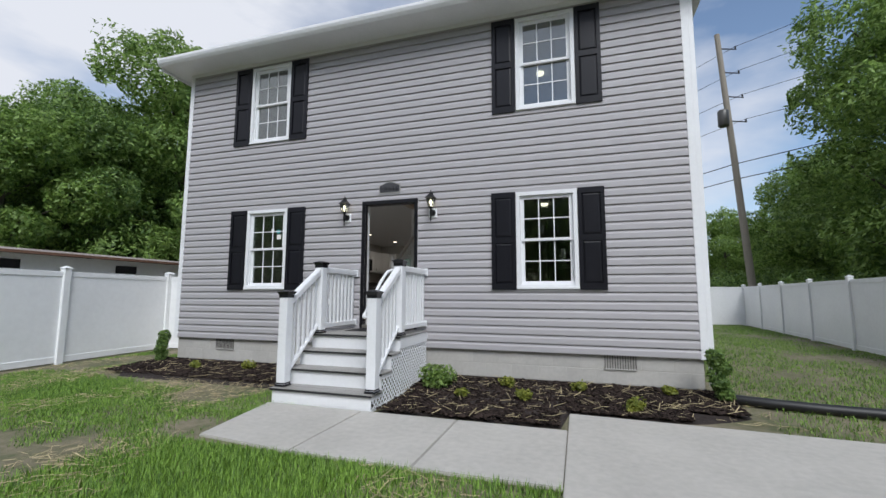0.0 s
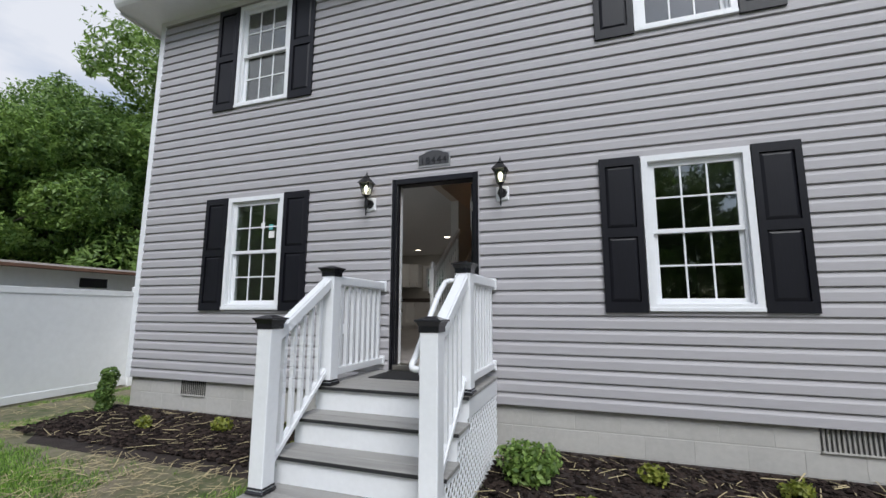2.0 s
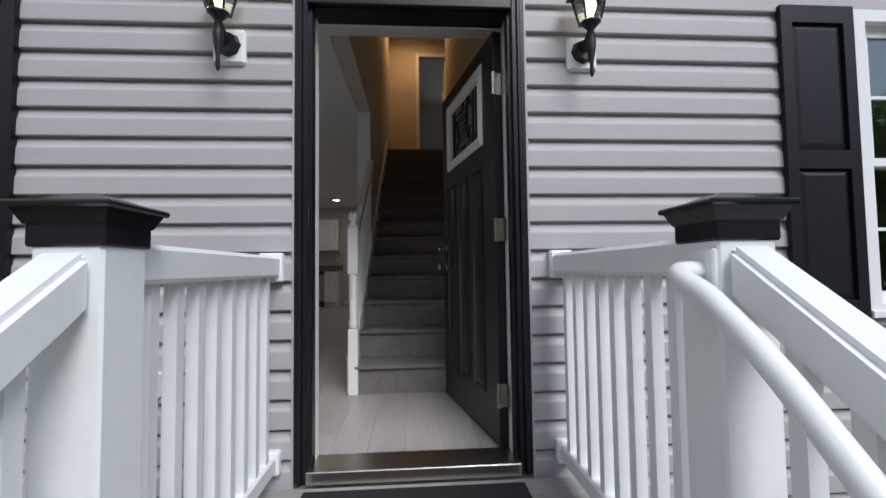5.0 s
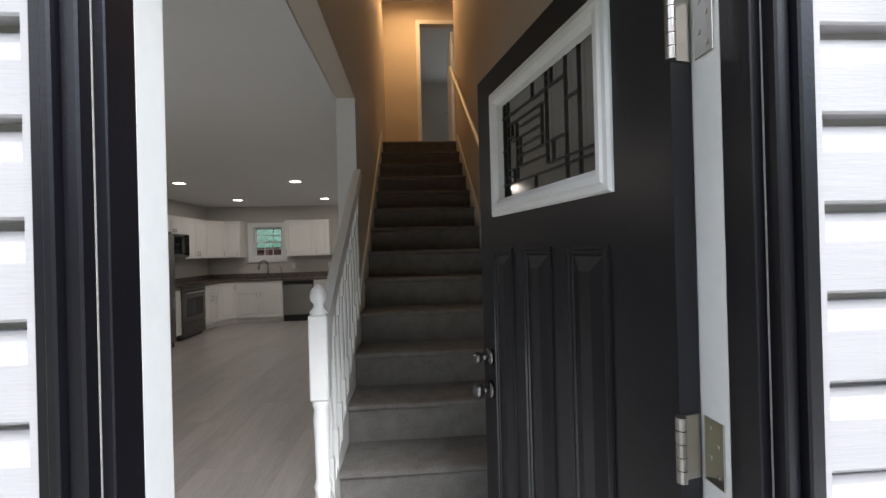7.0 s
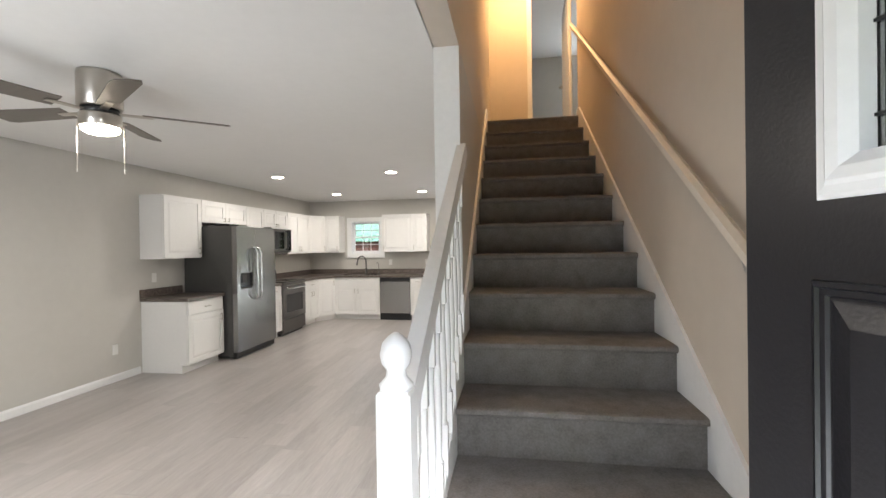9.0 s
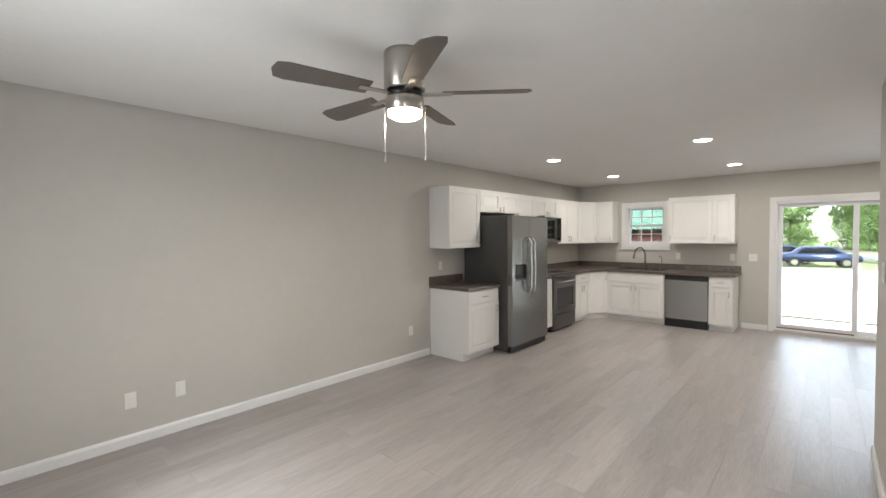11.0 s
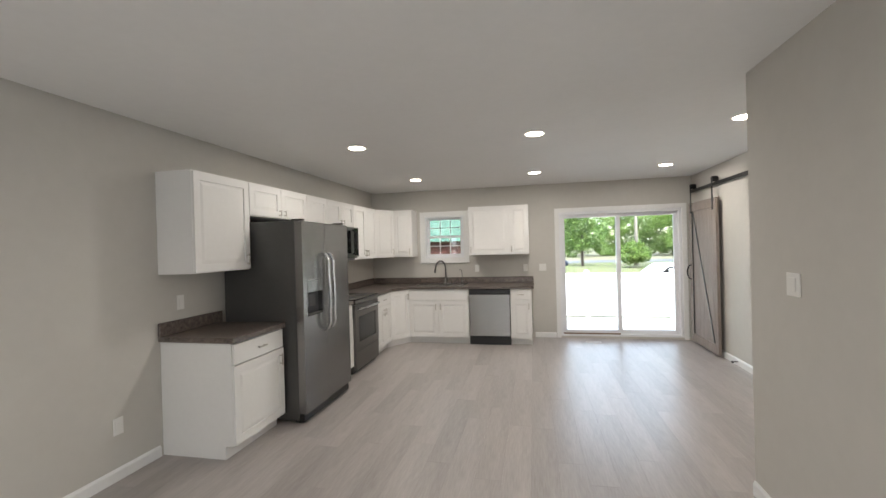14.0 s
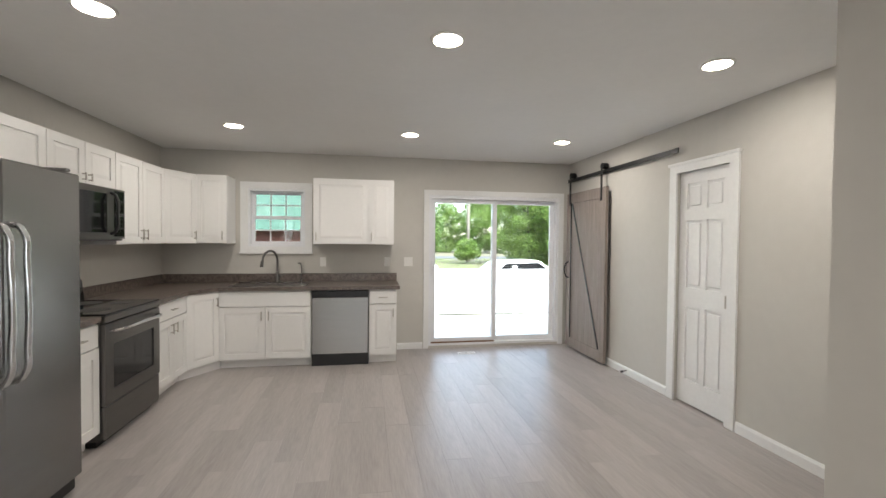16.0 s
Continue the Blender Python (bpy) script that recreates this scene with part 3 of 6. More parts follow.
HINGE = (0.445, 0.128)
leaf = structure(thing("door_1", (0, 0, 0), "x", "door"), "open black entrance door with leaded glass panel", "door")
L, HT, TH = 0.945, 2.035, 0.044
bm = bmesh.new()
GL = (0.155, 0.808, 1.51, 1.945)
slab(bm, "y", 0.0, TH, 0.0, L, 0.012, HT, [(GL[0] + 0.04, GL[1] - 0.04, GL[2] + 0.04, GL[3] - 0.04)])
part("slab", bm, M_DOOR, leaf)


def ring_moulding(u0, u1, z0, z1, steps, y0, out):
    """A mitred frame whose cross-section is given by (inset, height) pairs."""
    bm = bmesh.new()
    loops = []
    for inset, h in steps:
        y = y0 + out * h
        loops.append([bm.verts.new(q) for q in ((u0 + inset, y, z0 + inset), (u1 - inset, y, z0 + inset), (u1 - inset, y, z1 - inset), (u0 + inset, y, z1 - inset))])
    for a, b in zip(loops, loops[1:]):
        for i in range(4):
            bm.faces.new((a[i], a[(i + 1) % 4], b[(i + 1) % 4], b[i]))
    return bm, loops


for face, out in ((TH, 1), (0.0, -1)):
    bm, loops = ring_moulding(*GL, [(0.0, -0.002), (0.0, 0.006), (0.006, 0.012), (0.018, 0.013), (0.024, 0.018), (0.040, 0.016), (0.056, 0.004), (0.060, -0.016)], face, out)
    bmesh.ops.recalc_face_normals(bm, faces=bm.faces[:])
    part("glass_frame", bm, M_TRIM, leaf, "white moulded glass frame")
box("glass", (GL[0] + 0.045, GL[1] - 0.045, 0.018, 0.026, GL[2] + 0.045, GL[3] - 0.045), M_LEADED, leaf, 0, "textured leaded glass")
gx0, gx1, gz0, gz1 = GL[0] + 0.055, GL[1] - 0.055, GL[2] + 0.055, GL[3] - 0.055
gw, gh = gx1 - gx0, gz1 - gz0
bm = bmesh.new()
# (u, v0, v1) upright and (v, u0, u1) level cames, u from the hinge side
for u, v0, v1 in ((0.16, 0.0, 1.0), (0.27, 0.0, 1.0), (0.915, 0.0, 1.0), (0.965, 0.0, 1.0), (0.45, 0.2, 1.0), (0.50, 0.38, 0.74), (0.40, 0.84, 1.0), (0.39, 0.2, 0.38), (0.80, 0.16, 0.72), (0.755, 0.28, 0.56), (0.86, 0.60, 0.72), (0.84, 0.14, 0.28), (0.58, 0.0, 0.14), (0.60, 0.84, 1.0)):
    bx(bm, gx0 + gw * u - 0.0022, gx0 + gw * u + 0.0022, 0.026, 0.031, gz0 + gh * v0, gz0 + gh * v1)
for v, u0, u1 in ((0.14, 0.0, 1.0), (0.84, 0.27, 1.0), (0.28, 0.45, 0.915), (0.38, 0.27, 0.80), (0.47, 0.45, 0.80), (0.56, 0.50, 0.86), (0.66, 0.50, 0.755), (0.74, 0.45, 0.915), (0.92, 0.40, 0.45), (0.65, 0.16, 0.27), (0.2, 0.0, 0.45), (0.60, 0.80, 0.915), (0.5, 0.915, 1.0), (0.21, 0.84, 0.915)):
    bx(bm, gx0 + gw * u0, gx0 + gw * u1, 0.0265, 0.0315, gz0 + gh * v - 0.0022, gz0 + gh * v + 0.0022)
part("came", bm, M_IRON, leaf, "dark lead came")
for pu0, pu1 in ((0.175, 0.337), (0.415, 0.582), (0.66, 0.82)):
    bm, loops = ring_moulding(pu0, pu1, 0.22, 1.40, [(0.0, -0.002), (0.002, 0.006), (0.009, 0.009), (0.012, 0.004), (0.020, 0.004), (0.024, -0.001), (0.028, 0.0005), (0.060, 0.010)], TH, 1)
    bm.faces.new(loops[-1])
    bmesh.ops.recalc_face_normals(bm, faces=bm.faces[:])
    part("raised_panel", bm, M_DOOR, leaf)
for zz, r in ((0.875, 0.028), (0.997, 0.022)):
    for s in (1, -1):
        base = TH if s > 0 else 0.0
        bm = bmesh.new()
        tube(bm, (0.876, base, zz), (0.876, base + s * 0.012, zz), 0.032, seg=20)
        if zz < 1:
            tube(bm, (0.876, base + s * 0.012, zz), (0.876, base + s * 0.035, zz), 0.012)
            bmesh.ops.create_uvsphere(bm, u_segments=18, v_segments=10, radius=r, matrix=Matrix.Translation((0.876, base + s * 0.052, zz)) @ Matrix.Diagonal((1, 0.8, 1, 1)))
        else:
            tube(bm, (0.876, base + s * 0.012, zz), (0.876, base + s * 0.022, zz), 0.022, 0.018, 20)
        part("knob" if zz < 1 else "deadbolt", bm, M_STEELDK, leaf, "dark metal door hardware", True)
for zz in (0.25, 1.045, 1.77):
    bm = bmesh.new()
    bx(bm, -0.004, 0.002, 0.004, 0.04, zz - 0.055, zz + 0.055)
    for q in range(5):
        tube(bm, (-0.006, TH + 0.004, zz - 0.056 + q * 0.0226), (-0.006, TH + 0.004, zz - 0.035 + q * 0.0226), 0.009)
    part("hinge", bm, M_NICKEL, leaf, "steel butt hinge")
leaf.matrix_basis = pose(HINGE[0], HINGE[1], 0, 0, 0, 101.6)


# wall lanterns and house number
def lantern(cx):
    l = thing("wall_lantern", (cx, 0, 1.84), "black cast porch lantern with lit bulb on white block", "lantern", "porch lanterns")
    box("mount_block", (cx - 0.07, cx + 0.07, -0.045, -0.005, 1.765, 1.925), M_WHITE, l, 0.012, "white vinyl mounting block")
    bm = bmesh.new()
    tube(bm, (cx, -0.045, 1.85), (cx, -0.075, 1.85), 0.055, 0.045, 8)
    tube(bm, (cx, -0.07, 1.85), (cx, -0.135, 1.90), 0.016, 0.014)
    lathe(bm, [(0.004, 1.69), (0.010, 1.71), (0.008, 1.75), (0.018, 1.80), (0.022, 1.85), (0.014, 1.90), (0.034, 1.925), (0.046, 1.935)], cx, -0.14, 10)
    part("bracket", bm, M_IRON, l)
    bm = bmesh.new()
    for k in range(4):
        a = math.pi / 4 + k * math.pi / 2
        c, s = math.cos(a), math.sin(a)
        tube(bm, (cx + 0.048 * c, -0.14 + 0.048 * s, 1.935), (cx + 0.085 * c, -0.14 + 0.085 * s, 2.075), 0.005, seg=6)
    bmesh.ops.create_cone(bm, cap_ends=True, segments=4, radius1=0.115, radius2=0.035, depth=0.075, matrix=Matrix.Translation((cx, -0.14, 2.112)) @ Matrix.Rotation(math.pi / 4, 4, "Z"))
    lathe(bm, [(0.036, 2.148), (0.03, 2.165), (0.010, 2.175), (0.014, 2.19), (0.006, 2.205), (0.003, 2.225)], cx, -0.14, 10)
    part("cage", bm, M_IRON, l)
    bm = bmesh.new()
    bmesh.ops.create_cone(bm, cap_ends=False, segments=4, radius1=0.046, radius2=0.081, depth=0.136, matrix=Matrix.Translation((cx, -0.14, 2.005)) @ Matrix.Rotation(math.pi / 4, 4, "Z"))
    g = part("glass", bm, M_PANE, l, "clear bevelled glass")
    g.visible_shadow = False
    bm = bmesh.new()
    lathe(bm, [(0.012, 1.94), (0.014, 1.965), (0.027, 2.0), (0.028, 2.02), (0.018, 2.045), (0.004, 2.055)], cx, -0.14, 12)
    part("bulb", bm, M_BULB, l, "glowing white bulb", True)


lantern(-0.80)
lantern(0.79)

pl = thing("house_number_plaque", (0, -0.02, 2.24), "black arched house number plaque reading 18444 with silver rim", "plaque")


def arch(hw, z0, zs, zt, y):
    pts = [(-hw, y, z0), (hw, y, z0), (hw, y, zs)]
    for k in range(1, 12):
        u = 1 - 2 * k / 12
        pts.append((hw * 0.78 * u if abs(u) < 1 else hw * u, y, zs + (zt - zs) * (1 - u * u) ** 0.8))
    pts.append((-hw, y, zs))
    return pts


part("rim", extrude_poly(bmesh.new(), arch(0.20, 2.235, 2.385, 2.445, -0.034), (0, 0.03, 0)), M_NICKEL, pl, "silver rim")
part("plate", extrude_poly(bmesh.new(), arch(0.182, 2.258, 2.375, 2.428, -0.040), (0, 0.012, 0)), mat("slate_grey_plate", (0.055, 0.055, 0.06), 0.6), pl)
txt = bpy.data.curves.new("digits", "FONT")
txt.body, txt.size, txt.align_x, txt.extrude, txt.space_character = "18444", 0.115, "CENTER", 0.004, 1.18
tob = new("digits", txt)
tob.matrix_basis = pose(0, -0.042, 2.272, 90, 0, 0)
bpy.context.view_layer.update()
tm = bpy.data.meshes.new_from_object(tob.evaluated_get(bpy.context.evaluated_depsgraph_get()))
tm.transform(pose(0, -0.042, 2.272, 90, 0, 0))
bpy.data.objects.remove(tob)
tm.materials.clear()
tm.materials.append(M_BLACK)
dg = new("digits", tm)
dg.parent = pl
dg.matrix_parent_inverse = Matrix.Translation(-pl.location)

# ---- porch ----
PX0, PX1 = -0.69, 0.69
NY = [-1.93, -1.655, -1.38, -1.105]
porch = thing("porch", (0, -1, GROUND), "white vinyl porch steps with grey composite treads", "porch steps")
RISE = (DECK - GROUND) / 4
for k in range(4):
    zt = GROUND + RISE * (k + 1)
    y0 = NY[k]
    box("riser", (PX0, PX1, y0, y0 + 0.02, zt - RISE - (0.0 if k else 0.02), zt - 0.03), M_WHITE, porch, 0, "white riser board")
    if k < 3:
        for j in range(2):
            box("tread_board", (PX0 - 0.02, PX1 + 0.02, y0 - 0.025 + j * 0.15, y0 + 0.12 + j * 0.155, zt - 0.028, zt), M_TREAD, porch, 0.003, "grey composite tread board")
        box("tread_edge", (PX0 - 0.021, PX1 + 0.021, y0 - 0.029, y0 - 0.022, zt - 0.030, zt - 0.006), M_NOSE, porch, 0, "dark tread nosing")
n = 8
for j in range(n):
    a = -1.13 + j * (1.13 - 0.052) / n
    box("deck_board", (PX0 - 0.02, PX1 + 0.02, a, a + (1.13 - 0.052) / n - 0.004, DECK - 0.028, DECK), M_TREAD, porch, 0.003, "grey composite deck board")
box("deck_edge", (PX0 - 0.021, PX1 + 0.021, -1.135, -1.1285, DECK - 0.03, DECK - 0.004), M_NOSE, porch, 0, "dark deck nosing")
for x0, x1 in ((PX0 - 0.012, PX0 + 0.012), (PX1 - 0.012, PX1 + 0.012)):
    box("rim_board", (x0, x1, -1.10, -0.03, DECK - 0.17, DECK - 0.03), M_WHITE, porch)
    bm = bmesh.new()
    pts = [(x0 + 0.004, NY[0] + 0.02, GROUND), (x0 + 0.004, -0.03, GROUND), (x0 + 0.004, -0.03, GROUND + 0.03), (x0 + 0.004, NY[0] + 0.02, GROUND + 0.03)]
    extrude_poly(bm, pts, (0.016, 0, 0))
    part("bottom_board", bm, M_WHITE, porch)
# sawtooth side trim under each tread
for x in (PX0 - 0.004, PX1 - 0.008):
    for k in range(3):
        zt = GROUND + RISE * (k + 1)
        box("side_trim", (x, x + 0.014, NY[k] + 0.02, NY[k + 1] + 0.02, zt - 0.07, zt - 0.03), M_WHITE, porch)
# diagonal lattice skirt
for x in (PX0 - 0.002, PX1 + 0.002):
    bm = bmesh.new()
    step = 0.082
    y_lo, y_hi, z_lo = NY[0] + 0.03, -0.03, GROUND + 0.03

    def top_at(y):
        for k in range(3):
            if y < NY[k + 1]:
                return GROUND + RISE * (k + 1) - 0.05
        return DECK - 0.15

    for sgn in (1, -1):
        c = y_lo - 1.2
        while c < y_hi + 1.2:
            run = None
            pieces = []
            for q in range(0, 61):
                z = z_lo + q * 0.0125
                y = c + sgn * (z - z_lo)
                ok = y_lo < y < y_hi and z < top_at(y)
                if ok and run is None:
                    run = (y, z)
                if run is not None and (not ok or q == 60):
                    pieces.append((run, last))
                    run = None
                last = (y, z)
            for (ya, za), (yb, zb) in pieces:
                if zb - za > 0.01:
                    w = 0.011
                    xx = x + (0.003 if sgn > 0 else -0.003)
                    extrude_poly(bm, [(xx - 0.003, ya - w, za), (xx - 0.003, ya + w, za), (xx - 0.003, yb + w, zb), (xx - 0.003, yb - w, zb)], (0.006, 0, 0))
            c += step
    part("lattice", bm, M_WHITE, porch, "white diagonal lattice skirt")


def porch_post(x, y, z0, z1):
    p = thing("porch_post", (x, y, z0), "white square vinyl porch post with black cap", "post", "porch posts")
    box("sleeve", (x - 0.062, x + 0.062, y - 0.062, y + 0.062, z0 + 0.004, z1), M_WHITE, p, 0.006)
    bm = bmesh.new()
    bx(bm, x - 0.078, x + 0.078, y - 0.078, y + 0.078, z0 + 0.002, z0 + 0.03, 0.01)
    bx(bm, x - 0.07, x + 0.07, y - 0.07, y + 0.07, z0 + 0.03, z0 + 0.055, 0.012)
    part("base_skirt", bm, M_CAP, p, "black post base skirt")
    bm = bmesh.new()
    bx(bm, x - 0.068, x + 0.068, y - 0.068, y + 0.068, z1 - 0.015, z1 + 0.03, 0.004)
    r = bmesh.ops.create_cone(bm, cap_ends=True, segments=4, radius1=0.098, radius2=0.118, depth=0.03, matrix=Matrix.Translation((x, y, z1 + 0.040)) @ Matrix.Rotation(math.pi / 4, 4, "Z"))
    bx(bm, x - 0.092, x + 0.092, y - 0.092, y + 0.092, z1 + 0.053, z1 + 0.066, 0.004)
    bmesh.ops.create_cone(bm, cap_ends=True, segments=4, radius1=0.115, radius2=0.03, depth=0.022, matrix=Matrix.Translation((x, y, z1 + 0.076)) @ Matrix.Rotation(math.pi / 4, 4, "Z"))
    part("cap", bm, M_CAP, p, "glossy black post cap")


LP = (NY[0] + 0.10, GROUND + RISE)
UP = (-1.06, DECK)
for s in (-1, 1):
    x = -0.61 if s < 0 else 0.66
    porch_post(x, LP[0], LP[1], 0.48)
    porch_post(x, UP[0], UP[1], 0.92)
    # sloped stair rail
    r = thing("stair_railing", (x, -1.5, -0.5), "white vinyl stair railing with square balusters", "railing", "porch railings")
    ya, yb = LP[0] + 0.062, UP[0] - 0.062
    for nm, za, zb, h, hw in (("top_rail", 0.36, 0.79, 0.11, 0.045), ("bottom_rail", LP[1] + 0.13, UP[1] + 0.09, 0.07, 0.03)):
        bm = bmesh.new()
        extrude_poly(bm, [(x - hw, ya, za), (x - hw, yb, zb), (x - hw, yb, zb + h), (x - hw, ya, za + h)], (2 * hw, 0, 0))
        bmesh.ops.bevel(bm, geom=bm.edges[:], offset=0.012, segments=2, affect="EDGES")
        part(nm, bm, M_WHITE, r)
    for q in range(1, 6):
        f = q / 6
        y = ya + (yb - ya) * f
        z0, z1 = LP[1] + 0.18 + (UP[1] - LP[1] - 0.04) * f, 0.37 + 0.43 * f
        box("baluster", (x - 0.017, x + 0.017, y - 0.017, y + 0.017, z0, z1), M_WHITE, r)
    # level deck rail
    r = thing("deck_railing", (x, -0.5, DECK), "white vinyl deck railing with square balusters", "railing", "porch railings")
    ya, yb = UP[0] + 0.062, -0.022
    box("top_rail", (x - 0.04, x + 0.04, ya, yb, 0.83, 0.92), M_WHITE, r, 0.012)
    box("bottom_rail", (x - 0.028, x + 0.028, ya, yb, DECK + 0.07, DECK + 0.14), M_WHITE, r, 0.008)
    box("wall_bracket", (x - 0.05, x + 0.05, -0.06, -0.021, 0.81, 0.935), M_WHITE, r, 0.006)
    box("wall_bracket", (x - 0.04, x + 0.04, -0.06, -0.021, DECK + 0.055, DECK + 0.155), M_WHITE, r, 0.006)
    for q in range(1, 9):
        y = ya + (yb - ya) * q / 9
        box("baluster", (x - 0.017, x + 0.017, y - 0.017, y + 0.017, DECK + 0.14, 0.83), M_WHITE, r)


def pipe(name, pts, radius, material, parent=None, label="", res=4):
    """A round tube along a poly line with rounded bends, as a mesh."""
    cu = bpy.data.curves.new(name, "CURVE")
    cu.dimensions, cu.bevel_depth, cu.bevel_resolution, cu.use_fill_caps = "3D", radius, 3, True
    sp = cu.splines.new("BEZIER")
    sp.bezier_points.add(len(pts) - 1)
    for b, q in zip(sp.bezier_points, pts):
        b.co = q
        b.handle_left_type = b.handle_right_type = "AUTO"
    sp.resolution_u = res
    ob = bpy.data.objects.new(name, cu)
    scene.collection.objects.link(ob)
    bpy.context.view_layer.update()
    me = bpy.data.meshes.new_from_object(ob.evaluated_get(bpy.context.evaluated_depsgraph_get()))
    bpy.data.objects.remove(ob)
    me.materials.clear()
    me.materials.append(material)
    me.shade_smooth()
    o = new(name, me)
    if parent is not None:
        o.parent = parent
        if parent.type == "EMPTY":
            o.matrix_parent_inverse = Matrix.Translation(-parent.location)
    if label:
        o["label"] = label
    return o


gr = thing("grab_rail", (0.45, -1.4, 0.4), "round white tubular handrail beside the steps", "handrail")
GX = 0.52
pipe("tube", [(0.60, -1.08, 0.845), (0.55, -1.085, 0.845), (GX, -1.12, 0.835), (GX, -1.20, 0.80), (GX, -1.5, 0.555), (GX, -1.76, 0.30), (GX, -1.82, 0.245), (GX + 0.02, -1.84, 0.235), (0.595, -1.84, 0.235)], 0.021, M_WHITE, gr)
box("bracket", (0.588, 0.6, -1.12, -1.05, 0.80, 0.89), M_WHITE, gr, 0.004)
box("bracket", (0.588, 0.6, -1.875, -1.805, 0.20, 0.27), M_WHITE, gr, 0.004)
dm = tagged(box("doormat", (-0.46, 0.46, -0.60, -0.10, DECK, DECK + 0.009), M_MAT, None, 0.003), "black rubber doormat on the porch deck", "doormat")
jb = thing("outlet_cover", (-1.10, -0.02, 0.35), "white outdoor outlet cover on the siding", "outlet")
box("cover", (-1.145, -1.065, -0.055, -0.012, 0.33, 0.44), M_WHITE, jb, 0.008)

# ---- stairs and entrance ----
R, T, N = 0.2, 0.291, 14
stairs = structure(thing("staircase", (0, 1.1, 0), "x", "staircase"), "straight staircase with grey brown carpet", "staircase")
Y1 = 4.854 - 13 * T
for k in range(N):
    z, y = R * (k + 1), Y1 + k * T
    bm = bmesh.new()
    x0, x1 = STL + 0.016, STR - 0.016
    d = T + 0.02 if k < N - 1 else 0.06
    prof = [(y + 0.02, z - R - 0.02), (y + 0.02, z - 0.035), (y + 0.006, z - 0.032), (y - 0.006, z - 0.022), (y - 0.004, z - 0.006), (y + 0.012, z), (y + d, z), (y + d, z - R - 0.02)]
    extrude_poly(bm, [(x0, a, b) for a, b in prof], (x1 - x0, 0, 0))
    part("carpeted_step", bm, M_CARPET, stairs)
for x in (STL, STR - 0.016):
    bm = bmesh.new()
    up = 0.12 if x < 0 else 0.085
    pts = [(x, Y1 - 0.06, 0.0), (x, Y1 - 0.06, 0.262), (x, 4.85, 2.80 + up), (x, 4.98, 2.80 + up), (x, 4.98, 2.62), (x, Y1 + T * 2, 0.0)]
    if x < 0:
        pts[0], pts[1] = (x, Y1 + 0.0, 0.0), (x, Y1 + 0.0, 0.24)
    extrude_poly(bm, pts, (0.015, 0, 0))
    part("skirt_board", bm, M_TRIM, stairs, "white painted skirt board")
structure(box("landing_floor", (-0.43, 2.4, 4.902, BACK - 0.01, 2.801, 2.806), M_CARPET), "carpeted upper landing", "floor")

# open side panel, newel, balusters, rail
bal = thing("stair_balustrade", (-0.41, 1.1, 0), "white painted stair balustrade with turned newel", "balustrade")
NX, NYY = -0.426, Y1 + 0.03
bm = bmesh.new()
bx(bm, NX - 0.034, NX + 0.034, NYY - 0.034, NYY + 0.034, 0.0, 0.45, 0.004)
lathe(bm, [(0.033, 0.45), (0.030, 0.47), (0.036, 0.49), (0.026, 0.52), (0.030, 0.70), (0.032, 0.76), (0.027, 0.79), (0.034, 0.81), (0.030, 0.83)], NX, NYY, 20)
bx(bm, NX - 0.036, NX + 0.036, NYY - 0.036, NYY + 0.036, 0.83, 1.16, 0.006)
lathe(bm, [(0.034, 1.16), (0.036, 1.17), (0.022, 1.185), (0.020, 1.20), (0.030, 1.213), (0.034, 1.232), (0.028, 1.256), (0.015, 1.27), (0.005, 1.277)], NX, NYY, 20)
part("newel_post", bm, M_TRIM, bal)
YE = 2.38
slope = R / T
bm = bmesh.new()
extrude_poly(bm, [(-0.475, NYY + 0.02, 0.0), (-0.475, NYY + 0.02, 0.26), (-0.475, YE, 0.26 + slope * (YE - NYY - 0.02)), (-0.475, YE, 0.0)], (0.04, 0, 0))
part("closed_stringer", bm, M_TRIM, bal)
bm = bmesh.new()
zr0 = 1.06
extrude_poly(bm, [(NX - 0.03, NYY + 0.04, zr0), (NX + 0.03, NYY + 0.04, zr0), (NX + 0.022, NYY + 0.04, zr0 + 0.06), (NX - 0.022, NYY + 0.04, zr0 + 0.06)], (0, YE - NYY - 0.04, slope * (YE - NYY - 0.04)))
part("hand_rail", bm, M_TRIM, bal)
for q in range(1, 11):
    y = NYY + 0.04 + (YE - NYY - 0.04) * q / 11
    h = slope * (y - NYY)
    bm = bmesh.new()
    bx(bm, NX - 0.015, NX + 0.015, y - 0.015, y + 0.015, 0.24 + h, 0.42 + h)
    lathe(bm, [(0.015, 0.42 + h), (0.010, 0.44 + h), (0.014, 0.60 + h), (0.009, 0.80 + h), (0.012, 0.84 + h)], NX, y, 8)
    bx(bm, NX - 0.014, NX + 0.014, y - 0.014, y + 0.014, 0.84 + h, 1.04 + h)
    part("baluster", bm, M_TRIM, bal)
box("half_newel", (-0.56, -0.43, 2.366, 2.379, 0.0, CEIL), M_TRIM, bal, 0, "white wall end board")

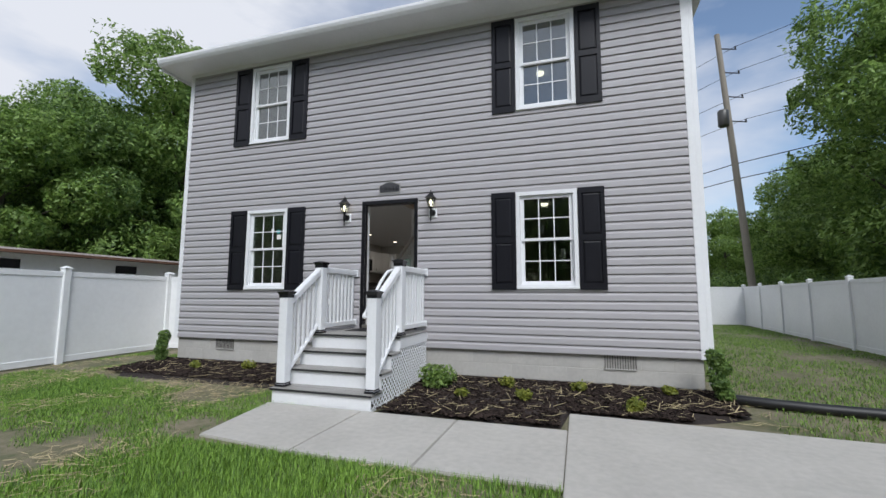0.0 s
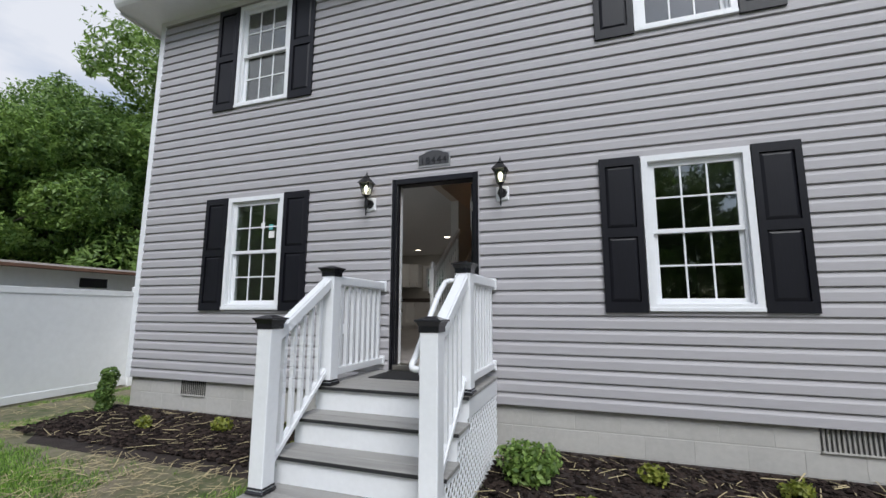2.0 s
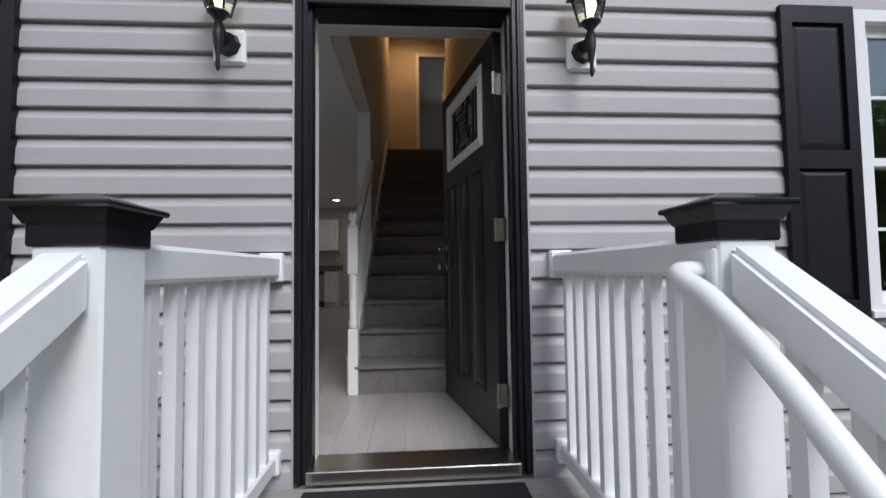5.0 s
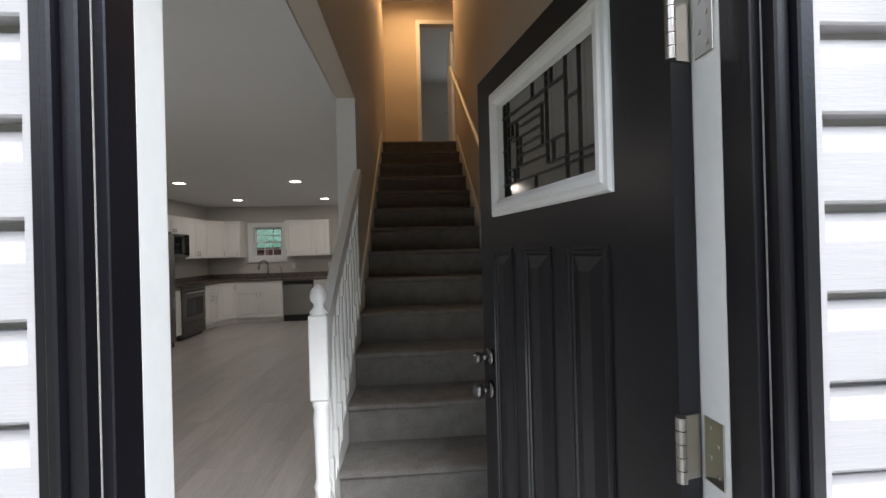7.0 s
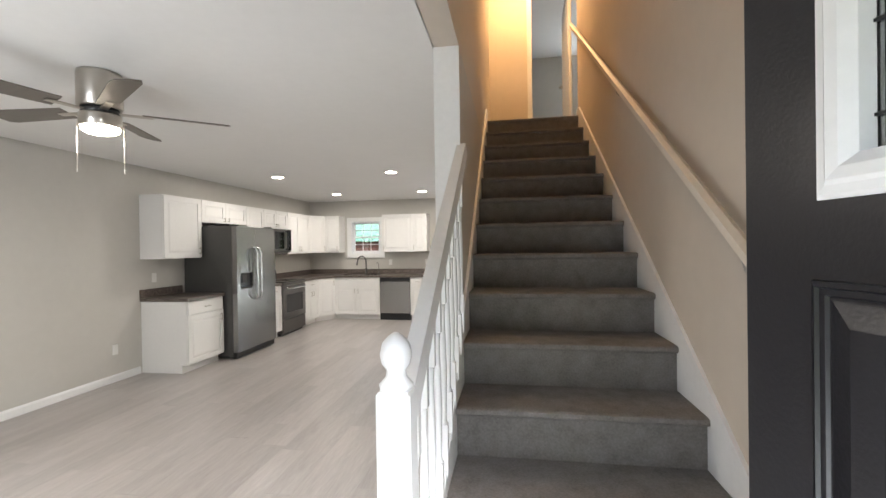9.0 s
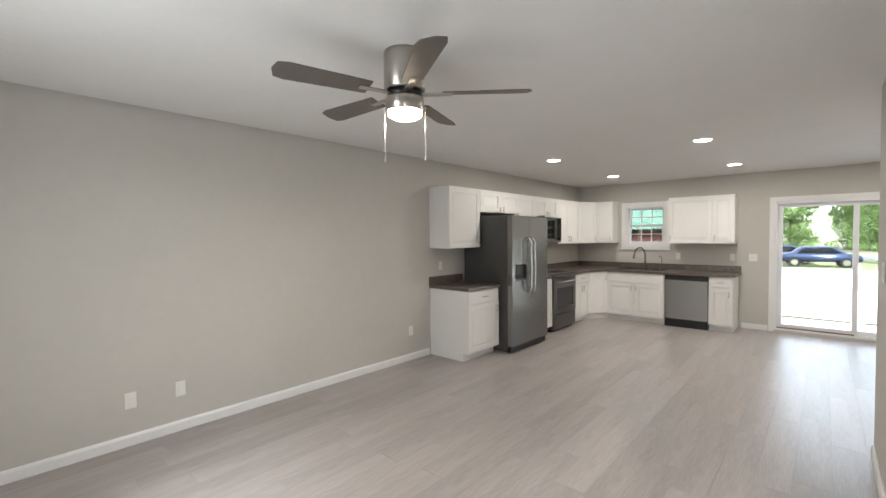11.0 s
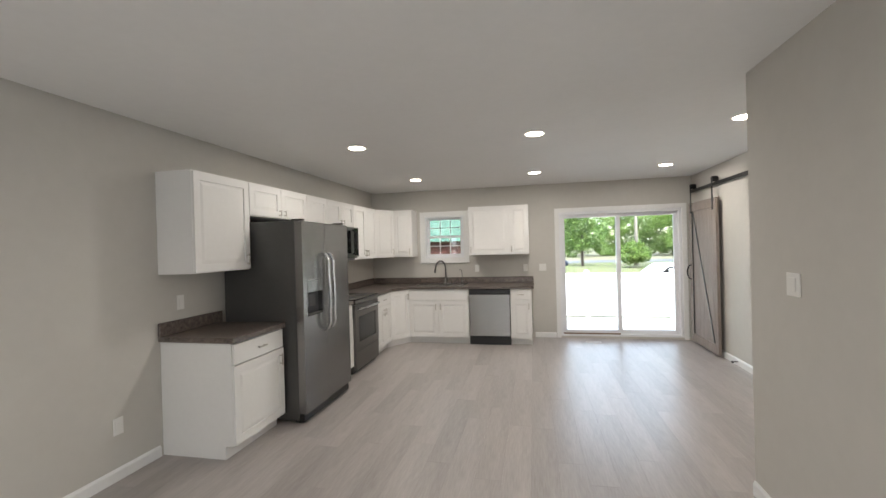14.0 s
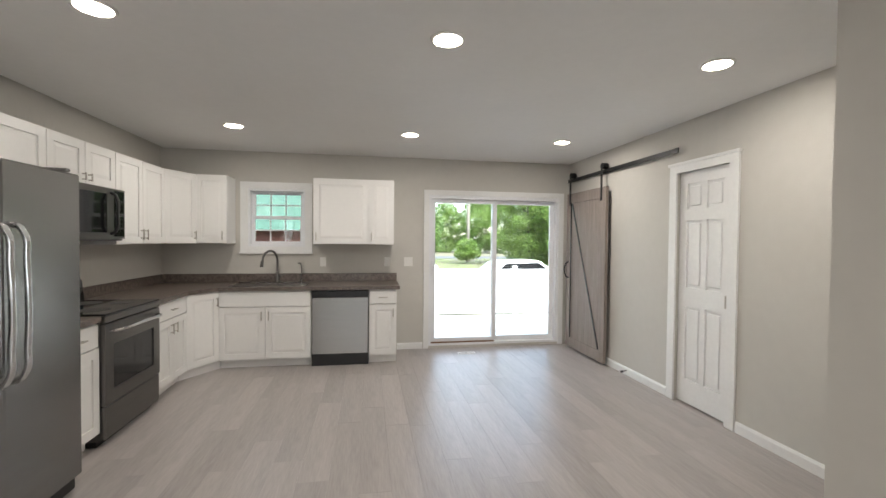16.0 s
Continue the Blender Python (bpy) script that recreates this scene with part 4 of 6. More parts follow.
hr = thing("wall_handrail", (STR - 0.05, 3, 2), "painted wooden handrail on the stair wall", "handrail")
a, b = (STR - 0.06, 1.25, 1.185), (STR - 0.06, 4.95, 1.185 + 0.703 * 3.7)
bm = bmesh.new()
extrude_poly(bm, [(a[0] - 0.016, a[1], a[2] - 0.026), (a[0] + 0.016, a[1], a[2] - 0.026), (a[0] + 0.020, a[1], a[2] + 0.014), (a[0], a[1], a[2] + 0.026), (a[0] - 0.020, a[1], a[2] + 0.014)], (0, b[1] - a[1], b[2] - a[2]))
part("rail", bm, M_RAILWOOD, hr)
for f in (0.1, 0.5, 0.9):
    y, z = a[1] + (b[1] - a[1]) * f, a[2] + (b[2] - a[2]) * f
    bm = bmesh.new()
    tube(bm, (STR - 0.06, y, z - 0.026), (STR - 0.045, y, z - 0.08), 0.008)
    tube(bm, (STR - 0.045, y, z - 0.08), (STR, y, z - 0.085), 0.008)
    tube(bm, (STR - 0.008, y, z - 0.085), (STR - 0.001, y, z - 0.085), 0.03)
    part("bracket", bm, M_NICKEL, hr)
hl = thing("hall_ceiling_lamp", (0, 5.25, 5.2), "warm glowing round ceiling lamp over the landing", "ceiling lamp")
bm = bmesh.new()
lathe(bm, [(0.15, 5.199), (0.155, 5.18), (0.14, 5.165)], 0.0, 5.25, 24)
part("base", bm, M_NICKEL, hl)
bm = bmesh.new()
lathe(bm, [(0.135, 5.165), (0.12, 5.145), (0.07, 5.13), (0.01, 5.127)], 0.0, 5.25, 24)
part("shade", bm, M_HALLAMP, hl, "glowing glass shade", True)
ud = structure(thing("door_2", (0.9, 6.0, 2.8), "x", "door"), "white upstairs room door standing open", "door")
box("leaf", (0.60, 0.64, 6.02, 6.74, 2.815, 4.82), M_TRIM, ud, 0.004)
tk = bmesh.new()
bmesh.ops.create_uvsphere(tk, u_segments=14, v_segments=8, radius=0.028, matrix=Matrix.Translation((0.57, 6.66, 3.75)))
part("knob", tk, M_NICKEL, ud, "", True)
bm = bmesh.new()
slab(bm, "y", 5.884, 5.899, 0.06, 0.92, 2.80, 4.92, [(0.12, 0.86, 2.79, 4.86)])
structure(part("trim_landing_door", bm, M_TRIM), "white doorway casing on the landing", "trim")


# ---- baseboards ----
def baseboard(name, axis, p, s, u0, u1):
    bm = bmesh.new()
    prof = [(0.0, 0.002), (0.014, 0.002), (0.014, 0.066), (0.009, 0.076), (0.005, 0.084), (0.0, 0.084)]
    if axis == "x":
        extrude_poly(bm, [(p + s * d, u0, z) for d, z in prof], (0, u1 - u0, 0))
    else:
        extrude_poly(bm, [(u0, p + s * d, z) for d, z in prof], (u1 - u0, 0, 0))
    structure(part(name, bm, M_TRIM), "white painted baseboard", "baseboard")


baseboard("baseboard_left", "x", INL, 1, 0.14, 4.64)
baseboard("baseboard_front", "y", 0.13, 1, INL, -0.53)
baseboard("baseboard_rear", "y", BACK, -1, -1.80, -1.47)
baseboard("baseboard_kitchen", "x", 0.54, -1, 7.02, BACK)
baseboard("baseboard_kitchen_end", "x", 0.54, -1, 5.58, 6.27)
baseboard("baseboard_partition", "x", -0.56, -1, 2.40, 4.80)
baseboard("baseboard_hall", "y", 5.58, -1, 0.54, 2.2)


# ---- kitchen ----
def shaker(u0, u1, z0, z1):
    """Raised-panel door as mesh data in its own plane: x along, y outwards, z up."""
    bm = bmesh.new()
    fw = min(0.06, (u1 - u0) * 0.28)
    slab(bm, "y", 0.0, 0.019, u0, u1, z0, z1, [(u0 + fw, u1 - fw, z0 + fw, z1 - fw)])
    bx(bm, u0 + fw - 0.004, u1 - fw + 0.004, 0.001, 0.008, z0 + fw - 0.004, z1 - fw + 0.004)
    if u1 - u0 > 0.2:
        a = [(u0 + fw + 0.001, 0.0082, z0 + fw + 0.001), (u1 - fw - 0.001, 0.0082, z0 + fw + 0.001), (u1 - fw - 0.001, 0.0082, z1 - fw - 0.001), (u0 + fw + 0.001, 0.0082, z1 - fw - 0.001)]
        o = fw + 0.03
        b = [(u0 + o, 0.016, z0 + o), (u1 - o, 0.016, z0 + o), (u1 - o, 0.016, z1 - o), (u0 + o, 0.016, z1 - o)]
        A, B = [bm.verts.new(q) for q in a], [bm.verts.new(q) for q in b]
        for i in range(4):
            bm.faces.new((A[i], A[(i + 1) % 4], B[(i + 1) % 4], B[i]))
        bm.faces.new(B)
        bmesh.ops.recalc_face_normals(bm, faces=bm.faces[:])
    return bm


def pull(bm, u, z, upright=True, half=0.048):
    if upright:
        tube(bm, (u, 0.046, z - half), (u, 0.046, z + half), 0.0055, seg=8)
        for s in (-1, 1):
            tube(bm, (u, 0.018, z + s * half * 0.7), (u, 0.046, z + s * half * 0.7), 0.0045, seg=8)
    else:
        tube(bm, (u - half, 0.046, z), (u + half, 0.046, z), 0.0055, seg=8)
        for s in (-1, 1):
            tube(bm, (u + s * half * 0.7, 0.018, z), (u + s * half * 0.7, 0.046, z), 0.0045, seg=8)
    return bm


def to_plane(origin, ang):
    """Local plane (x along, y outwards) to the world: origin at the unit's left front corner."""
    return Matrix.Translation(origin) @ Matrix.Rotation(radians(ang), 4, "Z")


def placed(name, bm, material, parent, m, label=""):
    bmesh.ops.transform(bm, matrix=m, verts=bm.verts[:])
    return part(name, bm, material, parent, label)


def cabinet(origin, ang, width, z0, z1, depth, doors, label, drawer=0.0, base=False, false_front=0.0):
    """doors: list of (u0, u1, handle u or None, handle at 'top' or 'low')."""
    m = to_plane((origin[0], origin[1], 0), ang)
    c = thing("base_cabinet" if base else "wall_cabinet", (origin[0], origin[1], z0), label, "cabinet", "kitchen cabinets")
    bm = bmesh.new()
    zb = z0 + (0.10 if base else 0.0)
    bx(bm, 0.0, width, -depth, -0.001, zb, z1)
    placed("body", bm, M_CAB, c, m)
    if base:
        bm = bmesh.new()
        bx(bm, 0.0, width, -depth, -0.07, z0 + 0.001, zb)
        placed("toe_kick", bm, M_CAB, c, m)
    top = z1 - 0.012
    dz1 = top
    if drawer:
        bm = bmesh.new()
        bx(bm, 0.008, width - 0.008, 0.0, 0.019, top - drawer, top, 0.004)
        d = placed("drawer", bm, M_CAB, c, m)
        if width < 0.7:
            placed("handle", pull(bmesh.new(), width / 2, top - drawer / 2, False), M_NICKEL, d, m, "brushed nickel bar pull")
        dz1 = top - drawer - 0.008
    if false_front:
        bm = bmesh.new()
        bx(bm, 0.008, width - 0.008, 0.0, 0.019, top - false_front, top, 0.004)
        placed("false_front", bm, M_CAB, c, m)
        dz1 = top - false_front - 0.008
    for u0, u1, hu, where in doors:
        d = placed("door", shaker(u0 + 0.003, u1 - 0.003, zb + 0.008, dz1), M_CAB, c, m)
        if hu is not None:
            hz = dz1 - 0.09 if where == "top" else zb + 0.09
            if where == "knob":
                placed("handle", pull(bmesh.new(), hu, zb + 0.055, True, 0.028), M_NICKEL, d, m, "brushed nickel pull")
            else:
                placed("handle", pull(bmesh.new(), hu, hz), M_NICKEL, d, m, "brushed nickel bar pull")
    return c


BF = -3.94       # front plane of the base run along the side wall
UF = -4.235      # front plane of the wall cabinets
DB, DU = BF - INL - 0.003, UF - INL - 0.003
BYF, UYF = 8.42, 8.70
CT0, CT1 = 0.848, 0.888


# units on the side wall face +x: local x runs toward +y, outwards is +x
def cab_side(y0, y1, *a, upper=False, **k):
    m0 = (UF if upper else BF, y1)
    return cabinet(m0, -90, y1 - y0, *a, **k)


cab_side(4.665, 5.285, 0.0, CT0, DB, [(0.0, 0.62, 0.06, "top")], "white base cabinet under a short dark worktop", drawer=0.15, base=True)
cab_side(4.665, 5.285, 1.352, 2.122, DU, [(0.0, 0.62, 0.05, "low")], "white wall cabinet over the short worktop", upper=True)
cab_side(5.287, 6.25, 1.82, 2.122, DU, [(0.0, 0.48, 0.44, "knob"), (0.48, 0.963, 0.52, "knob")], "low white wall cabinet above the refrigerator", upper=True)
cab_side(6.252, 6.718, 1.352, 2.122, DU, [(0.0, 0.466, 0.05, "low")], "white wall cabinet beside the microwave", upper=True)
cab_side(6.72, 7.48, 1.80, 2.122, DU, [(0.0, 0.38, 0.345, "knob"), (0.38, 0.76, 0.415, "knob")], "low white wall cabinet above the microwave", upper=True)
cab_side(7.482, 8.33, 1.352, 2.122, DU, [(0.0, 0.424, 0.385, "low"), (0.424, 0.848, 0.463, "low")], "white two-door wall cabinet beside the microwave", upper=True)
cab_side(6.29, 6.718, 0.0, CT0, DB, [(0.0, 0.428, 0.37, "top")], "narrow white base cabinet beside the refrigerator", drawer=0.15, base=True)
cab_side(7.482, 8.10, 0.0, CT0, DB, [(0.0, 0.31, 0.27, "top"), (0.31, 0.618, 0.35, "top")], "white base cabinet beside the range", drawer=0.15, base=True)


def corner_cab(name_label, p, q, z0, z1, base):
    """Diagonal corner unit between the front points p (side run) and q (rear run)."""
    c = thing("base_cabinet" if base else "wall_cabinet", (INL + 0.2, BACK - 0.2, z0), name_label, "cabinet", "kitchen cabinets")
    zb = z0 + (0.10 if base else 0)
    bm = bmesh.new()
    ring = [(INL + 0.003, p[1] + 0.002), (p[0], p[1] + 0.002), (q[0] - 0.002, q[1]), (q[0] - 0.002, BACK - 0.003), (INL + 0.003, BACK - 0.003)]
    extrude_poly(bm, [(x, y, zb) for x, y in ring], (0, 0, z1 - zb))
    part("body", bm, M_CAB, c)
    if base:
        bm = bmesh.new()
        k = 0.06
        ring2 = [(INL + 0.003, p[1] + 0.002), (p[0] - k, p[1] + 0.002), (q[0] - 0.002, q[1] + k), (q[0] - 0.002, BACK - 0.003), (INL + 0.003, BACK - 0.003)]
        extrude_poly(bm, [(x, y, z0 + 0.001) for x, y in ring2], (0, 0, 0.099))
        part("toe_kick", bm, M_CAB, c)
    dx, dy = q[0] - p[0], q[1] - p[1]
    w = math.hypot(dx, dy)
    # outwards is to the right of p -> q, so the plane runs from q back to p
    m = Matrix.Translation((q[0], q[1], 0)) @ Matrix.Rotation(math.atan2(-dy, -dx), 4, "Z")
    d = placed("door", shaker(0.006, w - 0.006, zb + 0.008, z1 - 0.012), M_CAB, c, m)
    placed("handle", pull(bmesh.new(), 0.04, (z1 - 0.11) if base else (zb + 0.09)), M_NICKEL, d, m, "brushed nickel bar pull")


corner_cab("white diagonal corner base cabinet", (BF, 8.10), (-3.74, BYF), 0.0, CT0, True)
corner_cab("white diagonal corner wall cabinet", (UF, 8.332), (-4.06, UYF), 1.352, 2.122, False)


# units on the rear wall face -y: local x runs toward -x
def cab_back(x0, x1, *a, upper=False, **k):
    return cabinet((x1, UYF if upper else BYF), 180, x1 - x0, *a, **k)


DBB, DUB = BACK - BYF - 0.003, BACK - UYF - 0.003
cab_back(-3.738, -2.785, 0.0, CT0, DBB, [(0.0, 0.476, 0.44, "top"), (0.476, 0.953, 0.513, "top")], "white two-door sink base cabinet", base=True, false_front=0.16)
cab_back(-2.155, -1.845, 0.0, CT0, DBB, [(0.0, 0.31, 0.04, "top")], "narrow white base cabinet beside the dishwasher", drawer=0.15, base=True)
cab_back(-4.058, -3.735, 1.352, 2.122, DUB, [(0.0, 0.323, 0.04, "low")], "narrow white wall cabinet beside the window", upper=True)
cab_back(-2.80, -1.865, 1.352, 2.122, DUB, [(0.0, 0.30, 0.265, "low"), (0.30, 0.935, 0.90, "low")], "white two-door wall cabinet above the dishwasher", upper=True)

# worktops with backsplash
wt = thing("worktop", (-4.2, 5.0, CT0), "short dark speckled laminate worktop with backsplash", "worktop", "worktops")
box("slab", (INL + 0.003, BF + 0.035, 4.645, 5.30, CT0 + 0.001, CT1), M_STONE, wt, 0.004)
box("backsplash", (INL + 0.003, INL + 0.022, 4.645, 5.30, CT1, CT1 + 0.10), M_STONE, wt, 0.003)
wt = thing("worktop", (-4.2, 6.5, CT0), "narrow dark speckled laminate worktop beside the range", "worktop", "worktops")
box("slab", (INL + 0.003, BF + 0.035, 6.285, 6.72, CT0 + 0.001, CT1), M_STONE, wt, 0.004)
box("backsplash", (INL + 0.003, INL + 0.022, 6.285, 6.72, CT1, CT1 + 0.10), M_STONE, wt, 0.003)
wt = thing("worktop", (-3.2, 8.7, CT0), "dark speckled laminate L-shaped worktop with backsplash", "worktop", "worktops")
bm = bmesh.new()
o = 0.035
ring = [(INL + 0.003, 7.481), (BF + o, 7.481), (BF + o, 8.10 - 0.012), (-3.74 + 0.012, BYF - o), (-1.81, BYF - o), (-1.81, BACK - 0.003), (INL + 0.003, BACK - 0.003)]
extrude_poly(bm, [(x, y, CT0 + 0.001) for x, y in ring], (0, 0, CT1 - CT0 - 0.001))
part("slab", bm, M_STONE, wt)
box("backsplash", (INL + 0.003, INL + 0.022, 7.481, BACK - 0.003, CT1, CT1 + 0.10), M_STONE, wt, 0.003)
box("backsplash", (INL + 0.022, -1.81, BACK - 0.022, BACK - 0.003, CT1, CT1 + 0.10), M_STONE, wt, 0.003)

# refrigerator
FX, FY0, FY1, FH = -3.74, 5.32, 6.235, 1.765
fr = thing("refrigerator", (-4.1, 5.78, 0), "dark stainless side-by-side refrigerator with dispenser", "refrigerator")
box("body", (INL + 0.03, FX - 0.075, FY0, FY1, 0.03, FH), M_SIDESTEEL, fr, 0.006, "dark grey side panel")
box("kick_grille", (FX - 0.12, FX - 0.03, FY0 + 0.01, FY1 - 0.01, 0.012, 0.085), M_BLACK, fr, 0.004, "black base grille")
FM = FY0 + 0.40
for (y0, y1) in ((FY0, FM - 0.003), (FM + 0.003, FY1)):
    bm = bmesh.new()
    if y0 < FM - 0.1:
        slab(bm, "x", FX - 0.068, FX, y0, y1, 0.09, FH - 0.008, [(FY0 + 0.07, FY0 + 0.335, 0.92, 1.24)])
    else:
        bx(bm, FX - 0.068, FX, y0, y1, 0.09, FH - 0.008, 0.008)
    d = part("door", bm, M_FRIDGE, fr, "brushed stainless door")
    yh = FM - 0.045 if y0 < FM - 0.1 else FM + 0.045
    pipe("handle", [(FX, yh, 1.47), (FX + 0.045, yh, 1.45), (FX + 0.065, yh, 1.29), (FX + 0.07, yh, 1.11), (FX + 0.065, yh, 0.93), (FX + 0.045, yh, 0.78), (FX, yh, 0.76)], 0.014, M_CHROME, d, "curved bar handle")
dsp = box("dispenser", (FX - 0.066, FX - 0.045, FY0 + 0.07, FY0 + 0.335, 0.92, 1.24), M_BLACK, fr, 0, "black ice and water dispenser")
box("control_panel", (FX - 0.045, FX + 0.003, FY0 + 0.072, FY0 + 0.333, 1.13, 1.238), M_FRIDGE, dsp, 0.004)
box("drip_tray", (FX - 0.045, FX + 0.002, FY0 + 0.072, FY0 + 0.333, 0.922, 0.936), M_SIDESTEEL, dsp)
box("paddle", (FX - 0.045, FX - 0.03, FY0 + 0.15, FY0 + 0.26, 1.00, 1.11), M_SIDESTEEL, dsp, 0.004)
for y in (FY0 + 0.05, FY1 - 0.08):
    box("hinge_cover", (FX - 0.13, FX - 0.02, y, y + 0.04, FH, FH + 0.018), M_SIDESTEEL, fr, 0.004)
    bm = bmesh.new()
    tube(bm, (FX - 0.09, y, 0.0), (FX - 0.09, y, 0.03), 0.02)
    part("foot", bm, M_BLACK, fr)

# range
ra = thing("range", (-4.2, 7.1, 0), "stainless electric range with black glass cooktop", "range")
RX = BF + 0.045
ry0, ry1 = 6.724, 7.476
box("body", (INL + 0.02, RX - 0.03, ry0, ry1, 0.04, 0.885), M_SIDESTEEL, ra, 0.003, "dark side panels")
box("plinth", (INL + 0.05, RX - 0.06, ry0 + 0.01, ry1 - 0.01, 0.0, 0.04), M_BLACK, ra)
box("drawer", (RX - 0.03, RX, ry0 + 0.004, ry1 - 0.004, 0.05, 0.27), M_STEELDK, ra, 0.006, "stainless warming drawer")
bm = bmesh.new()
slab(bm, "x", RX - 0.03, RX + 0.004, ry0 + 0.004, ry1 - 0.004, 0.28, 0.83, [(ry0 + 0.10, ry1 - 0.10, 0.37, 0.68)])
od = part("oven_door", bm, M_STEELDK, ra, "stainless oven door")
box("window", (RX - 0.02, RX - 0.004, ry0 + 0.10, ry1 - 0.10, 0.37, 0.68), M_BGLASS, od, 0, "black oven window")
pipe("handle", [(RX, ry0 + 0.06, 0.775), (RX + 0.045, ry0 + 0.075, 0.78), (RX + 0.055, (ry0 + ry1) / 2, 0.78), (RX + 0.045, ry1 - 0.075, 0.78), (RX, ry1 - 0.06, 0.775)], 0.012, M_CHROME, od, "bar handle")
box("front_strip", (RX - 0.03, RX + 0.006, ry0 + 0.002, ry1 - 0.002, 0.838, 0.884), M_STEELDK, ra, 0.004)
ck = box("cooktop", (INL + 0.09, RX + 0.006, ry0 + 0.002, ry1 - 0.002, 0.886, 0.900), M_BGLASS, ra, 0.004, "black glass cooktop")
for bxx, byy, br in ((-4.32, 6.92, 0.08), (-4.32, 7.28, 0.10), (-4.07, 6.92, 0.10), (-4.07, 7.28, 0.08)):
    bm = bmesh.new()
    lathe(bm, [(br, 0.9002), (br, 0.9008)], bxx, byy, 28)
    part("burner_ring", bm, M_SIDESTEEL, ck)
bm = bmesh.new()
extrude_poly(bm, [(INL + 0.02, ry0 + 0.002, 0.90), (INL + 0.10, ry0 + 0.002, 0.90), (INL + 0.085, ry0 + 0.002, 1.06), (INL + 0.06, ry0 + 0.002, 1.08), (INL + 0.02, ry0 + 0.002, 1.08)], (0, ry1 - ry0 - 0.004, 0))
bg = part("backguard", bm, M_BGLASS, ra, "black control panel")
for ky in (6.80, 6.88, 7.32, 7.40):
    bm = bmesh.new()
    tube(bm, (INL + 0.09, ky, 0.985), (INL + 0.122, ky, 0.99), 0.024, 0.02, 16)
    part("knob", bm, M_BLACK, bg)

# microwave
mw = thing("microwave", (-4.35, 7.1, 1.38), "stainless over-the-range microwave with dark glass door", "microwave")
MX = INL + 0.40
box("body", (INL + 0.003, MX - 0.02, 6.722, 7.478, 1.385, 1.797), M_SIDESTEEL, mw, 0.003)
bm = bmesh.new()
slab(bm, "x", MX - 0.02, MX, 6.722, 7.478, 1.40, 1.795, [(6.75, 7.24, 1.45, 1.75)])
part("front_frame", bm, M_STEELDK, mw, "stainless front")
box("window", (MX - 0.016, MX - 0.004, 6.75, 7.24, 1.45, 1.75), M_BGLASS, mw, 0, "dark glass window")
box("control_panel", (MX, MX + 0.003, 7.33, 7.465, 1.42, 1.78), M_BGLASS, mw)
pipe("handle", [(MX, 7.285, 1.76), (MX + 0.035, 7.285, 1.74), (MX + 0.05, 7.285, 1.60), (MX + 0.035, 7.285, 1.46), (MX, 7.285, 1.44)], 0.012, M_BLACK, mw, "curved black handle")

# dishwasher
dw = thing("dishwasher", (-2.47, 8.7, 0), "stainless dishwasher with black control strip", "dishwasher")
box("body", (-2.782, -2.158, BYF, BACK - 0.05, 0.10, CT0 - 0.004), M_SIDESTEEL, dw)
box("door", (-2.778, -2.162, BYF - 0.028, BYF, 0.135, 0.765), M_STEEL, dw, 0.006, "brushed stainless door")
box("control_strip", (-2.778, -2.162, BYF - 0.026, BYF, 0.77, 0.842), M_BLACK, dw, 0.006, "black control strip")
box("kick_plate", (-2.778, -2.162, BYF - 0.005, BYF + 0.01, 0.003, 0.13), M_BLACK, dw)

# sink and taps
sk = thing("sink", (-3.26, 8.72, CT1), "stainless drop-in sink in the worktop", "sink")
bm = bmesh.new()
slab(bm, "z", CT1 + 0.0005, CT1 + 0.006, -3.66, -2.86, 8.47, 8.90, [(-3.62, -2.90, 8.51, 8.86)])
part("rim", bm, M_STEEL, sk)
box("basin", (-3.62, -2.90, 8.51, 8.86, CT1 + 0.0004, CT1 + 0.002), M_STEEL, sk)
fc = thing("faucet", (-3.26, 8.93, CT1), "tall dark metal gooseneck kitchen faucet", "faucet")
FCX, FCY = -3.24, 8.925
pipe("spout", [(FCX, FCY, CT1), (FCX, FCY, CT1 + 0.18), (FCX - 0.01, FCY - 0.02, CT1 + 0.32), (FCX - 0.06, FCY - 0.07, CT1 + 0.38), (FCX - 0.12, FCY - 0.12, CT1 + 0.34), (FCX - 0.14, FCY - 0.14, CT1 + 0.25)], 0.013, M_STEELDK, fc)
bm = bmesh.new()
lathe(bm, [(0.032, CT1 + 0.0005), (0.030, CT1 + 0.012), (0.020, CT1 + 0.02), (0.019, CT1 + 0.12), (0.014, CT1 + 0.13)], FCX, FCY, 16)
part("base", bm, M_STEELDK, fc)
bm = bmesh.new()
tube(bm, (FCX + 0.015, FCY, CT1 + 0.08), (FCX + 0.09, FCY - 0.01, CT1 + 0.10), 0.008, 0.006)
part("lever", bm, M_STEELDK, fc)
bm = bmesh.new()
tube(bm, (FCX - 0.14, FCY - 0.14, CT1 + 0.26), (FCX - 0.148, FCY - 0.148, CT1 + 0.19), 0.017, 0.020)
part("spray_head", bm, M_STEELDK, fc)
sp = thing("water_tap", (-2.97, 8.94, CT1), "slim dark metal filter tap beside the faucet", "tap")
pipe("spout", [(-2.97, 8.94, CT1), (-2.97, 8.94, CT1 + 0.20), (-2.98, 8.93, CT1 + 0.23), (-3.0, 8.90, CT1 + 0.225)], 0.006, M_STEELDK, sp)
bm = bmesh.new()
lathe(bm, [(0.020, CT1 + 0.0005), (0.018, CT1 + 0.02), (0.010, CT1 + 0.05)], -2.97, 8.94, 12)
